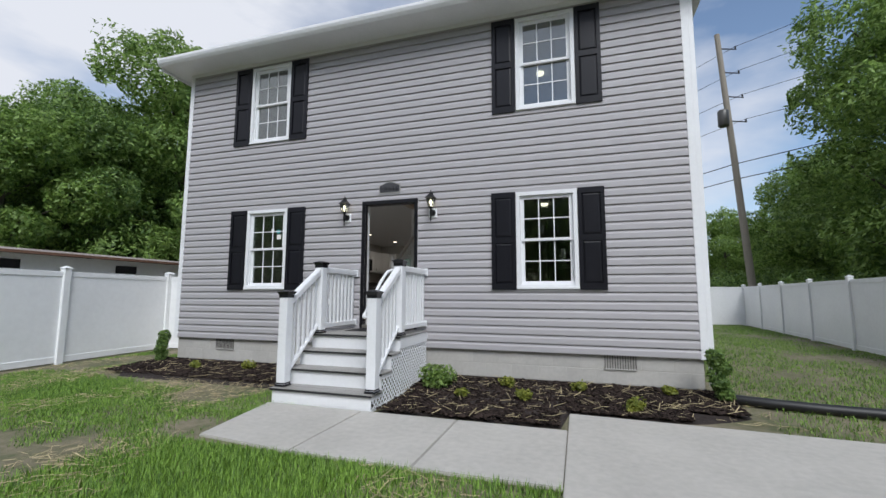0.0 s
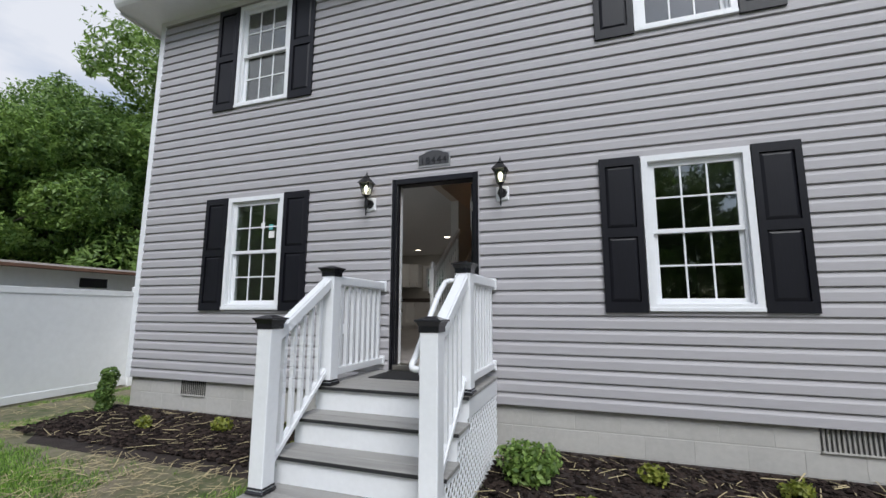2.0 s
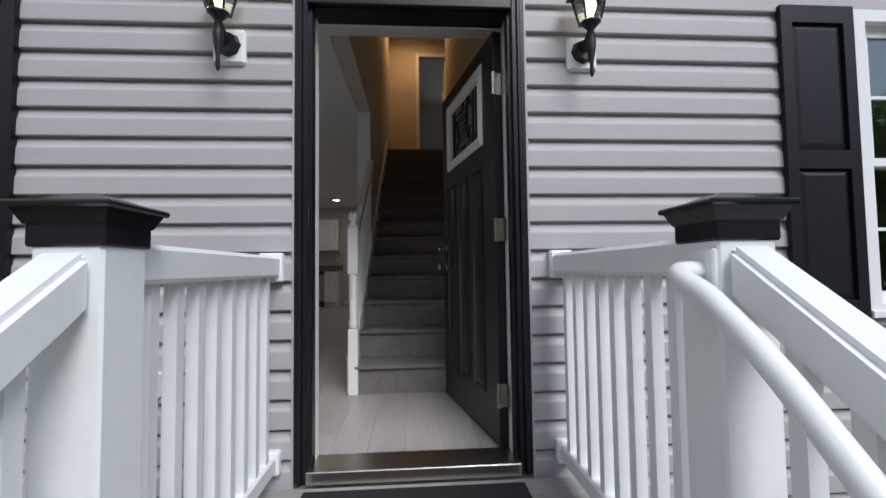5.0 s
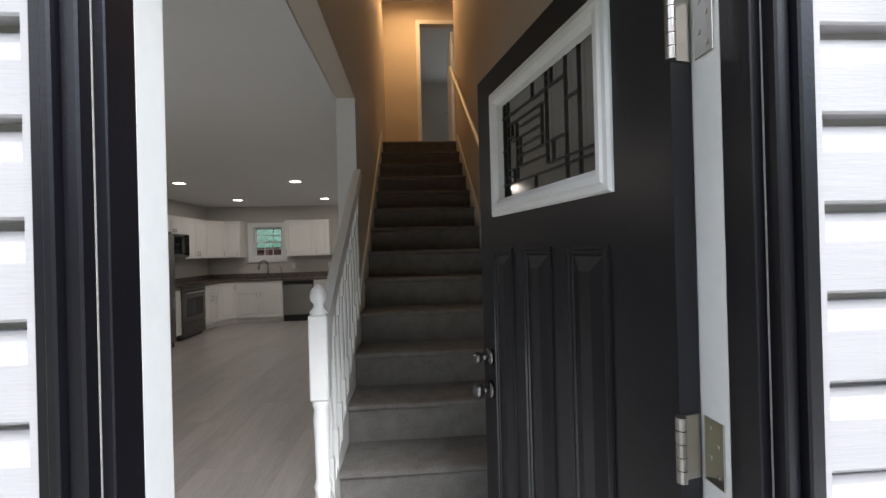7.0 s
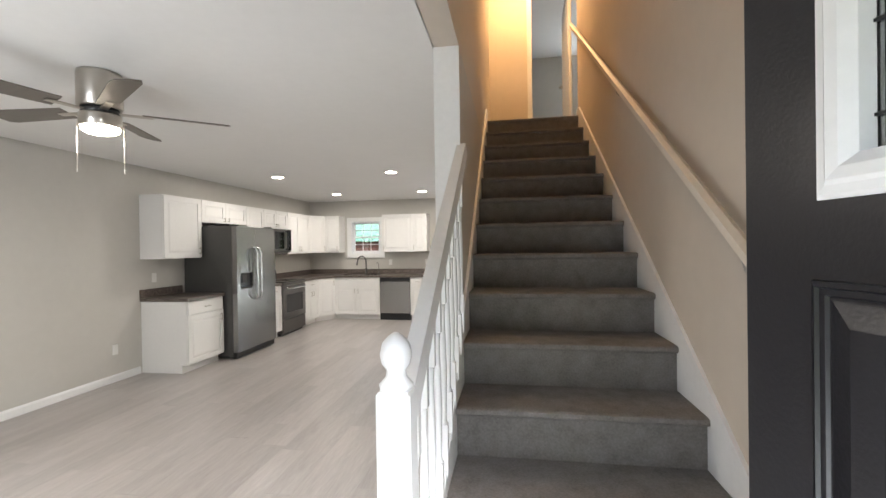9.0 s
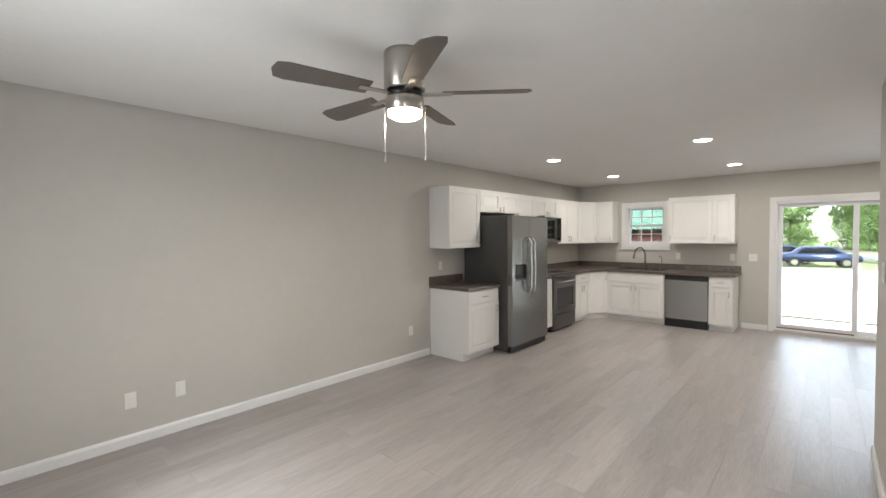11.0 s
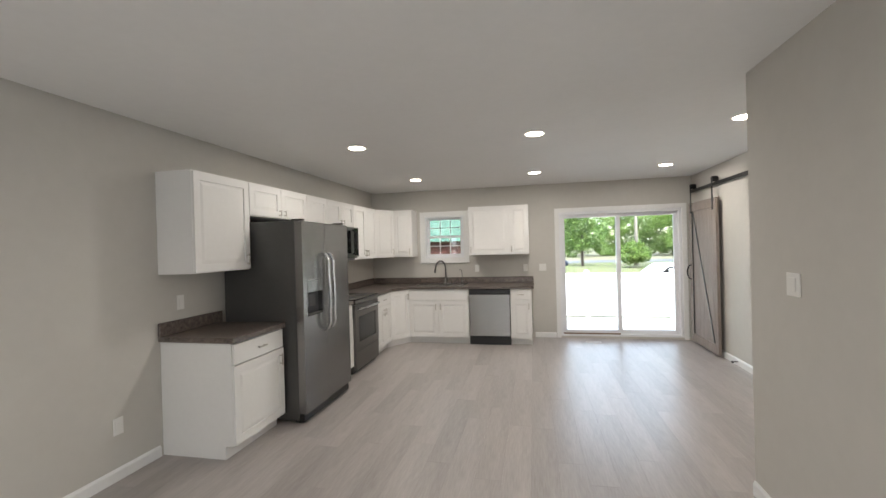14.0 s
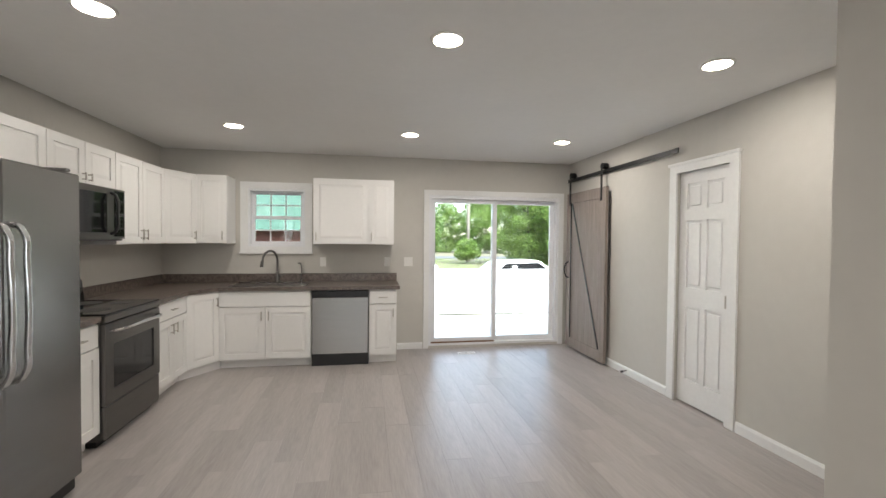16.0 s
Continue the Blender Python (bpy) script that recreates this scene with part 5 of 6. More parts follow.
tube(bm, (-2.97, 8.94, CT1 + 0.04), (-2.93, 8.93, CT1 + 0.05), 0.005)
part("base", bm, M_STEELDK, sp)

# kitchen window
kw = structure(thing("window_5", (-3.265, BACK, 1.3), "x", "window"), "small white double-hung kitchen window with grilles", "window")
bm = bmesh.new()
slab(bm, "y", BACK - 0.018, BACK - 0.001, -3.68, -2.85, 1.235, 2.095, [(KW[0] + 0.005, KW[1] - 0.005, KW[2] + 0.005, KW[3] - 0.005)])
part("casing", bm, M_TRIM, kw)
cxk, zmk = (KW[0] + KW[1]) / 2, (KW[2] + KW[3]) / 2
bm = bmesh.new()
slab(bm, "y", BACK, BACK + 0.14, KW[0] + 0.001, KW[1] - 0.001, KW[2] + 0.001, KW[3] - 0.001, [(KW[0] + 0.03, KW[1] - 0.03, KW[2] + 0.03, KW[3] - 0.03)])
part("jamb", bm, M_WHITE, kw)
hwk = (KW[1] - KW[0]) / 2 - 0.03
sash(kw, "lower_sash", cxk, hwk, KW[2] + 0.03, zmk + 0.02, BACK + 0.06)
sash(kw, "upper_sash", cxk, hwk, zmk - 0.015, KW[3] - 0.03, BACK + 0.095)
box("sill", (-3.69, -2.84, BACK - 0.035, BACK - 0.018, 1.228, 1.25), M_TRIM, kw, 0.003)

# sliding glass door
sd = structure(thing("door_3", (-0.5, BACK, 0), "x", "sliding door"), "white vinyl sliding glass door to the yard", "sliding door")
bm = bmesh.new()
slab(bm, "y", BACK - 0.018, BACK - 0.001, -1.46, 0.46, 0.002, 2.06, [(SL[0] + 0.005, SL[1] - 0.005, 0.0, SL[3] - 0.005)])
part("casing", bm, M_TRIM, sd)
bm = bmesh.new()
slab(bm, "y", BACK, BACK + 0.14, SL[0] + 0.001, SL[1] - 0.001, 0.031, SL[3] - 0.001, [(SL[0] + 0.04, SL[1] - 0.04, 0.06, SL[3] - 0.05)])
part("frame", bm, M_WHITE, sd)
for nm, x0, x1, y in (("sliding_panel", SL[0] + 0.04, -0.47, BACK + 0.045), ("fixed_panel", -0.53, SL[1] - 0.04, BACK + 0.085)):
    bm = bmesh.new()
    slab(bm, "y", y, y + 0.035, x0, x1, 0.061, SL[3] - 0.051, [(x0 + 0.055, x1 - 0.055, 0.12, SL[3] - 0.10)])
    p = part(nm, bm, M_WHITE, sd)
    g = box("pane", (x0 + 0.055, x1 - 0.055, y + 0.015, y + 0.019, 0.12, SL[3] - 0.10), M_SLIDE, p)
    g.visible_shadow = False
box("track", (SL[0] + 0.04, -0.5, BACK + 0.01, BACK + 0.04, 0.06, 0.075), mat("bronze_track", (0.20, 0.11, 0.06), 0.5, 0.4), sd, 0, "brown metal track")
box("handle", (SL[0] + 0.055, SL[0] + 0.075, BACK + 0.02, BACK + 0.045, 0.95, 1.15), M_WHITE, sd, 0.004)
fv = thing("floor_register", (-0.95, 8.72, 0), "small beige floor register by the sliding door", "floor vent")
bm = bmesh.new()
slab(bm, "z", 0.0005, 0.005, -1.06, -0.84, 8.68, 8.76, [(-1.05 + 0.02 * i, -1.05 + 0.02 * i + 0.011, 8.69, 8.75) for i in range(10)])
part("grille", bm, M_PLATE, fv)
box("duct", (-1.055, -0.845, 8.685, 8.755, 0.0003, 0.0009), M_BLACK, fv)

# barn door on its track
bd = structure(thing("door_4", (0.5, 8.4, 0), "x", "barn door"), "weathered grey wooden barn door on black track", "barn door")
BX0, BX1, by0, by1 = 0.455, 0.495, 7.95, 8.885
for i in range(6):
    a = by0 + (by1 - by0) * i / 6
    box("plank", (BX0 + 0.012, BX1 - 0.005, a + 0.002, a + (by1 - by0) / 6 - 0.002, 0.03, 2.03), M_BARN, bd)
for a, b in ((0.025, 0.15), (1.91, 2.035)):
    box("cross_rail", (BX0, BX0 + 0.014, by0 + 0.10, by1 - 0.10, a, b), M_BARN, bd, 0.002)
for a, b in ((by0, by0 + 0.10), (by1 - 0.10, by1)):
    box("stile", (BX0, BX0 + 0.015, a, b, 0.025, 2.035), M_BARN, bd, 0.002)
bm = bmesh.new()
ya, yb = by0 + 0.13, by1 - 0.13
extrude_poly(bm, [(BX0 + 0.002, ya - 0.012, 0.16), (BX0 + 0.002, ya + 0.012, 0.16), (BX0 + 0.002, yb + 0.012, 1.90), (BX0 + 0.002, yb - 0.012, 1.90)], (0.008, 0, 0))
part("diagonal_groove", bm, M_BLACK, bd, "dark diagonal joint")
box("side_groove", (BX0 - 0.001, BX0 + 0.010, by1 - 0.112, by1 - 0.10, 0.15, 1.91), M_BLACK, bd, 0, "dark joint")
pipe("handle", [(BX0, by1 - 0.06, 0.93), (BX0 - 0.035, by1 - 0.06, 0.95), (BX0 - 0.035, by1 - 0.06, 1.12), (BX0, by1 - 0.06, 1.14)], 0.009, M_BLACK, bd, "black pull handle")
tr = thing("barn_door_track", (0.5, 7.9, 2.2), "black steel barn door track with hangers", "door track")
box("rail", (0.498, 0.506, 6.88, 8.96, 2.195, 2.24), M_IRON, tr, 0.001)
for y in (6.95, 7.5, 8.0, 8.5, 8.92):
    bm = bmesh.new()
    tube(bm, (0.506, y, 2.217), (0.539, y, 2.217), 0.012)
    part("standoff", bm, M_IRON, tr)
for y in (by0 + 0.09, by1 - 0.09):
    bm = bmesh.new()
    bx(bm, BX0 - 0.006, BX0 + 0.0, y - 0.02, y + 0.02, 1.88, 2.30, 0.002)
    tube(bm, (BX0 + 0.0, y, 2.275), (0.520, y, 2.275), 0.036, seg=20)
    for zz in (1.91, 2.0):
        tube(bm, (BX0 - 0.012, y, zz), (BX0 - 0.006, y, zz), 0.011, seg=8)
    part("hanger", bm, M_IRON, tr, "black strap hanger")

# six-panel closet door
cd = structure(thing("door_5", (0.56, 6.65, 0), "x", "door"), "white six-panel closet door with recessed pull", "door")
bm = bmesh.new()
pan = []
for a, b in ((6.375 + 0.075, 6.645 - 0.025), (6.645 + 0.025, 6.915 - 0.075)):
    for z0, z1 in ((0.22, 0.86), (1.02, 1.60), (1.70, 1.92)):
        pan.append((a, b, z0, z1))
slab(bm, "x", 0.565, 0.600, 6.365, 6.925, 0.015, 2.022, pan)
part("leaf", bm, M_TRIM, cd)
for a, b, z0, z1 in pan:
    bm = bmesh.new()
    bx(bm, 0.578, 0.596, a, b, z0, z1)
    bx(bm, 0.569, 0.580, a + 0.025, b - 0.025, z0 + 0.025, z1 - 0.025, 0.006)
    part("panel", bm, M_TRIM, cd)
box("recessed_pull", (0.561, 0.567, 6.385, 6.425, 0.90, 1.0), M_NICKEL, cd, 0.002, "nickel recessed pull")
bm = bmesh.new()
slab(bm, "x", 0.522, 0.539, 6.28, 7.01, 0.002, 2.085, [(6.365, 6.925, 0.0, 2.02)])
part("casing", bm, M_TRIM, cd)
box("head_cap", (0.512, 0.539, 6.265, 7.025, 2.085, 2.11), M_TRIM, cd, 0.003)
ds = tagged(part("door_stop", tube(tube(bmesh.new(), (0.526, 7.62, 0.05), (0.47, 7.60, 0.05), 0.006), (0.47, 7.60, 0.05), (0.455, 7.595, 0.05), 0.012), M_IRON), "small dark spring door stop on the baseboard", "door stop")

# downlights
for sx, sy in SPOTS:
    dl = thing("recessed_light", (sx, sy, CEIL), "lit round recessed ceiling light with white trim", "ceiling light", "recessed lights")
    bm = bmesh.new()
    n = 28
    lathe(bm, [(0.092, CEIL - 0.0005), (0.090, CEIL - 0.005), (0.078, CEIL - 0.007)], sx, sy, n)
    part("trim_ring", bm, M_PLATE, dl)
    bm = bmesh.new()
    lathe(bm, [(0.076, CEIL - 0.007), (0.070, CEIL - 0.0095)], sx, sy, n)
    part("lens", bm, M_DISC, dl, "glowing lens")

# ceiling fan
FNX, FNY = -2.47, 2.32
fan = thing("ceiling_fan", (FNX, FNY, CEIL), "brushed nickel hugger ceiling fan with five taupe blades", "ceiling fan")
bm = bmesh.new()
lathe(bm, [(0.105, CEIL - 0.001), (0.108, CEIL - 0.02), (0.108, CEIL - 0.19), (0.10, CEIL - 0.20)], FNX, FNY, 32)
part("housing", bm, M_NICKEL, fan, "brushed nickel housing", False)
bm = bmesh.new()
lathe(bm, [(0.09, CEIL - 0.20), (0.09, CEIL - 0.235)], FNX, FNY, 32)
part("hub", bm, M_BLACK, fan)
bm = bmesh.new()
lathe(bm, [(0.098, CEIL - 0.235), (0.10, CEIL - 0.245), (0.10, CEIL - 0.30), (0.094, CEIL - 0.305)], FNX, FNY, 32)
part("light_ring", bm, M_NICKEL, fan)
bm = bmesh.new()
lathe(bm, [(0.092, CEIL - 0.305), (0.088, CEIL - 0.325), (0.065, CEIL - 0.338), (0.01, CEIL - 0.343)], FNX, FNY, 28)
part("light_lens", bm, M_FANLIGHT, fan, "glowing frosted lens", True)
for k in range(5):
    ang = radians(-33 + 72 * k)
    bm = bmesh.new()
    zz = CEIL - 0.215
    pts = [(0.20, -0.055), (0.60, -0.068), (0.645, -0.055), (0.66, 0.0), (0.645, 0.055), (0.60, 0.068), (0.20, 0.055)]
    extrude_poly(bm, [(x, y, 0) for x, y in pts], (0, 0, 0.006))
    bmesh.ops.transform(bm, matrix=Matrix.Translation((FNX, FNY, zz)) @ Matrix.Rotation(ang, 4, "Z") @ Matrix.Rotation(radians(12), 4, "X"), verts=bm.verts[:])
    bl = part("blade", bm, M_BLADEWOOD, fan, "taupe fan blade")
    bm = bmesh.new()
    bx(bm, 0.08, 0.25, -0.02, 0.02, -0.008, 0.0, 0.003)
    bmesh.ops.transform(bm, matrix=Matrix.Translation((FNX, FNY, zz)) @ Matrix.Rotation(ang, 4, "Z"), verts=bm.verts[:])
    part("blade_arm", bm, M_NICKEL, bl)
for s in (-1, 1):
    bm = bmesh.new()
    px, py = FNX + s * 0.085, FNY + s * 0.065
    tube(bm, (px, py, CEIL - 0.28), (px, py, CEIL - 0.53), 0.0022, seg=6)
    tube(bm, (px, py, CEIL - 0.53), (px, py, CEIL - 0.56), 0.005, 0.004, 8)
    part("pull_chain", bm, M_NICKEL, fan)


# wall plates
def plate(name, axis, p, s, u, z, label, w=0.035, h=0.057):
    t_ = thing(name, (p if axis == "x" else u, u if axis == "x" else p, z), label, "wall plate", "wall plates")
    lim = (min(p + s * 0.001, p + s * 0.007), max(p + s * 0.001, p + s * 0.007))
    lim2 = (min(p + s * 0.007, p + s * 0.011), max(p + s * 0.007, p + s * 0.011))
    if axis == "x":
        box("plate", (*lim, u - w, u + w, z - h, z + h), M_PLATE, t_, 0.002)
        box("insert", (*lim2, u - w * 0.45, u + w * 0.45, z - h * 0.6, z + h * 0.6), M_PLATE, t_, 0.001)
    else:
        box("plate", (u - w, u + w, *lim, z - h, z + h), M_PLATE, t_, 0.002)
        box("insert", (u - w * 0.45, u + w * 0.45, *lim2, z - h * 0.6, z + h * 0.6), M_PLATE, t_, 0.001)


plate("outlet", "x", INL, 1, 1.84, 0.33, "white duplex outlet low on the wall")
plate("outlet", "x", INL, 1, 1.52, 0.33, "white blank cable plate low on the wall")
plate("outlet", "x", INL, 1, 4.32, 0.36, "white duplex outlet beside the cabinet")
plate("outlet", "x", INL, 1, 4.86, 1.12, "white outlet over the short worktop")
plate("outlet", "y", BACK, -1, -2.72, 1.13, "white outlet over the worktop")
plate("outlet", "y", BACK, -1, -1.93, 1.13, "white outlet at the worktop end")
plate("light_switch", "y", BACK, -1, -1.66, 1.13, "white double light switch beside the sliding door", 0.055)
plate("light_switch", "x", -0.56, -1, 4.375, 1.27, "white double light switch on the partition wall", 0.055)
for nm, z in (("ceiling", CEIL), ("ceiling", 5.2)):
    lx, ly = (2.4, 2.6) if z < 3 else (2.4, 2.2)
    t_ = thing("ceiling_lamp", (lx, ly, z), "round flush ceiling lamp glowing warm", "ceiling lamp", "room lamps")
    bm = bmesh.new()
    lathe(bm, [(0.075, z - 0.001), (0.08, z - 0.03), (0.06, z - 0.06), (0.01, z - 0.065)], lx, ly, 20)
    part("shade", bm, M_BULB, t_, "", True)

# floor planks
PW, PL = 0.18, 1.22
plank_me = mesh_of("plank", bx(bmesh.new(), 0.0004, PW - 0.0004, 0.0005, PL - 0.0005, -0.006, 0.0), M_FLOOR)
bm_rest = bmesh.new()
rng = random.Random(5)
made = 0
for c in range(int((0.54 - INL) / PW) + 1):
    x = INL + 0.002 + c * PW
    y = 0.135 - rng.random() * PL
    while y < BACK:
        y1 = min(y + PL, BACK - 0.002)
        y0 = max(y, 0.135)
        whole = y0 == y and y1 == y + PL and x + PW < 0.6
        if y1 - y0 > 0.02:
            if whole and made < 300:
                o = new("plank", plank_me)
                o.location = (x, y, 0)
                o.parent = floor
                made += 1
            else:
                bx(bm_rest, x + 0.0008, min(x + PW - 0.0008, 0.70), y0 + 0.001, y1 - 0.001, -0.006, 0.0)
        y += PL
bx(bm_rest, 0.71, XR - 0.16, 0.135, BACK - 0.002, -0.006, 0.0)
part("plank_rest", bm_rest, M_FLOOR, floor)["kind"] = "stuff"

# out-of-sight window in the added opening that brightens the upstairs room
uw = structure(thing("window_6", (1.72, BACK, 3.6), "x", "window"), "unseen white upstairs rear window added to light the room", "window")
bm = bmesh.new()
slab(bm, "y", BACK + 0.02, BACK + 0.10, UW[0] + 0.001, UW[1] - 0.001, UW[2] + 0.001, UW[3] - 0.001, [(UW[0] + 0.05, UW[1] - 0.05, UW[2] + 0.05, UW[3] - 0.05)])
part("frame", bm, M_WHITE, uw)
g = box("pane", (UW[0] + 0.05, UW[1] - 0.05, BACK + 0.05, BACK + 0.054, UW[2] + 0.05, UW[3] - 0.05), M_SLIDE, uw)
g.visible_shadow = False

# ---- grounds ----
structure(box("ground", (-400, 400, -400, 400, GROUND - 0.5, GROUND), M_GRASSG), "patchy lawn with bare earth and dry straw", "ground")


def flat_shape(name, pts, z, h, material, label, category):
    bm = bmesh.new()
    extrude_poly(bm, [(x, y, z) for x, y in pts], (0, 0, h))
    return structure(part(name, bm, material), label, category)


# concrete walk in slabs
WALK_Y0, WALK_Y1 = -3.30, -1.955
walkway = structure(thing("pavement_walk", (1, -2.6, GROUND), "x", "pavement"), "pale broom-finished concrete walk with joints", "pavement")
for a, b in ((-0.72, 0.60), (0.608, 1.742), (1.75, 2.892)):
    bm = bmesh.new()
    skew = 0.22 if a < -0.5 else 0.0
    extrude_poly(bm, [(a + skew, WALK_Y0 + 0.12 * (a < -0.5), GROUND - 0.05), (b, WALK_Y0, GROUND - 0.05), (b, WALK_Y1, GROUND - 0.05), (a, WALK_Y1, GROUND - 0.05)], (0, 0, 0.075))
    bmesh.ops.bevel(bm, geom=[e for e in bm.edges if min(v.co.z for v in e.verts) > GROUND], offset=0.008, segments=2, affect="EDGES")
    part("slab", bm, M_CONC, walkway)
for a, b in ((2.90, 5.72), (5.73, 9.0)):
    bm = bmesh.new()
    extrude_poly(bm, [(a, -5.2, GROUND - 0.05), (b, -5.2, GROUND - 0.05), (b, -1.33 - (b - 2.9) * 0.05, GROUND - 0.05), (a, -1.33 - (a - 2.9) * 0.05, GROUND - 0.05)], (0, 0, 0.08))
    bmesh.ops.bevel(bm, geom=[e for e in bm.edges if min(v.co.z for v in e.verts) > GROUND], offset=0.008, segments=2, affect="EDGES")
    part("slab", bm, M_CONC, walkway)


structure(box("pavement_patio", (-6.0, 4.6, BACK + 0.3, 15.9, GROUND - 0.05, GROUND + 0.03), M_CONC, None, 0.008), "pale concrete patio behind the house", "pavement")


# mulch beds
def bed(name, x0, x1, y0, seed):
    r = random.Random(seed)
    bm = bmesh.new()
    nx, ny = 60, 18
    grid = []
    for i in range(nx + 1):
        row = []
        f = i / nx
        x = x0 + (x1 - x0) * f
        e = 1.0
        if name == "mulch_bed" and x > x1 - 1.0:
            e = 1.0 - 0.45 * ((x - (x1 - 1.0)) / 1.0) ** 2
        if x < x0 + 0.8 and x0 < -2:
            e = 0.45 + 0.55 * (x - x0) / 0.8
        depth = (-1.34 if name == "mulch_bed" and x > 2.86 else y0) * e + 0.02 * noise.noise((x * 2.1, seed, 0))
        for j in range(ny + 1):
            g = j / ny
            y = 0.03 + (depth - 0.03) * g
            edge = min(1.0, g * 6, (1 - g) * 5, f * 14, (1 - f) * 10)
            h = (0.055 + 0.085 * max(0.0, 1 - g * 1.5)) * max(0.0, min(1.0, (1 - g) * 5, f * 14, (1 - f) * 10)) + 0.018 * noise.noise((x * 5, y * 5, 2.0)) * max(0.0, edge)
            row.append(bm.verts.new((x, y, GROUND - 0.012 + h)))
        grid.append(row)
    for i in range(nx):
        for j in range(ny):
            bm.faces.new((grid[i][j], grid[i][j + 1], grid[i + 1][j + 1], grid[i + 1][j]))
    bmesh.ops.recalc_face_normals(bm, faces=bm.faces[:])
    ob = part(name, bm, M_MULCH)
    return structure(ob, "dark bark mulch bed along the foundation", "mulch bed")


bed("mulch_bed", 0.70, 4.95, -1.96, 3)
bed("mulch_bed_left", -5.15, -0.70, -1.3, 4)


def scatter(name, count, region, size, material, label, category, lift=0.0, thin=False, seed=1):
    """Small flat pieces strewn over a region, as one mesh."""
    r = random.Random(seed)
    verts, faces = [], []
    while count > 0:
        x, y = region(r)
        count -= 1
        a = r.random() * math.pi
        L_ = size * (0.5 + r.random())
        w = L_ * (0.025 if thin else 0.35)
        up = r.uniform(-0.25, 0.25)
        dx, dy, dz = math.cos(a) * L_ / 2, math.sin(a) * L_ / 2, up * L_ / 2
        px, py = -math.sin(a) * w, math.cos(a) * w
        z = GROUND + (lift(x, y) if callable(lift) else lift) + abs(dz) + r.random() * 0.012
        k = len(verts)
        t = w * 0.5
        verts += [(x - dx - px, y - dy - py, z - dz), (x + dx - px, y + dy - py, z + dz), (x + dx + px, y + dy + py, z + dz + t), (x - dx + px, y - dy + py, z - dz + t), (x, y, z + 2 * t), (x, y, z - t)]
        faces += [(k, k + 1, k + 4), (k + 1, k + 2, k + 4), (k + 2, k + 3, k + 4), (k + 3, k, k + 4), (k, k + 3, k + 5), (k + 1, k, k + 5), (k + 2, k + 1, k + 5), (k + 3, k + 2, k + 5)]
    me = bpy.data.meshes.new(name)
    me.from_pydata(verts, [], faces)
    me.materials.append(material)
    return tagged(new(name, me), label, category, kind="stuff")


def in_beds(r):
    if r.random() < 0.66:
        x = r.uniform(0.75, 4.8)
        return x, r.uniform(-1.9 if x < 2.8 else (-1.28 if x < 4.2 else -0.95), -0.02)
    return r.uniform(-4.9, -0.72), r.uniform(-1.1, -0.02)


def bed_lift(x, y):
    """Height of the mulch above the lawn: it is heaped toward the foundation."""
    return 0.035 + 0.08 * max(0.0, 1 + y * 0.85)


scatter("bark_chips", 14000, in_beds, 0.042, M_CHIP, "loose dark bark chips on the bed", "mulch", bed_lift, seed=2)
scatter("straw_on_mulch", 600, in_beds, 0.14, M_STRAW, "dry straw strewn over the mulch", "straw", lambda x, y: bed_lift(x, y) + 0.015, True, 3)


def in_lawn(r):
    while True:
        x, y = r.uniform(-6.4, 9.0), r.uniform(-6.2, 0.5)
        if noise.noise((x * 0.9, y * 0.9, 5)) < r.uniform(-0.1, 0.35):
            continue
        if x > -0.75 and x < 2.9 and -3.35 < y < -1.0:
            continue
        if x > 2.85 and -5.25 < y < -1.2:
            continue
        if -5.15 < x < 4.95 and y > -1.0:
            continue
        return x, y


scatter("straw_on_lawn", 5000, in_lawn, 0.105, M_STRAW, "dry straw strewn over the thin lawn", "straw", 0.012, True, 4)


def grass(count, seed, name, x0, x1, y0, y1, hgt, density):
    r = random.Random(seed)
    verts, faces = [], []
    tries = 0
    while count > 0 and tries < 400000:
        tries += 1
        x, y = r.uniform(x0, x1), r.uniform(y0, y1)
        if -0.62 < x < 2.9 and -3.33 < y < -1.95 or x > 2.88 and x < 9 and -5.22 < y < -1.3 - (x - 2.9) * 0.05 or -5.1 < x < 4.95 and y > (-1.97 if x > 0 else -1.3) and y < 9.3:
            continue
        if noise.noise((x * 0.55, y * 0.55, 1.7)) + 0.5 * noise.noise((x * 1.9, y * 1.9, 4.0)) < r.uniform(-0.35, 0.35) - density:
            continue
        count -= 1
        for _ in range(2):
            a, h, w = r.random() * 6.283, hgt * r.uniform(0.5, 1.3), 0.0025 + hgt * 0.03
            bx_, by_ = math.cos(a) * h * 0.5, math.sin(a) * h * 0.5
            ox, oy = r.uniform(-0.03, 0.03), r.uniform(-0.03, 0.03)
            k = len(verts)
            verts += [(x + ox - math.sin(a) * w, y + oy + math.cos(a) * w, GROUND), (x + ox + math.sin(a) * w, y + oy - math.cos(a) * w, GROUND), (x + ox + bx_, y + oy + by_, GROUND + h)]
            faces.append((k, k + 1, k + 2))
    me = bpy.data.meshes.new(name)
    me.from_pydata(verts, [], faces)
    me.materials.append(M_BLADE)
    tagged(new(name, me), "short patchy green grass", "grass", kind="stuff")


grass(90000, 21, "lawn_grass", -6.6, 3.2, -6.3, 1.5, 0.042, 0.06)
grass(16000, 22, "lawn_grass", -1.0, 3.2, -5.0, -3.30, 0.062, 0.5)
grass(26000, 23, "lawn_grass", 4.6, 10.2, -1.6, 17, 0.06, 0.15)
grass(12000, 24, "lawn_grass", -14, 20, 36, 54, 0.12, 0.5)


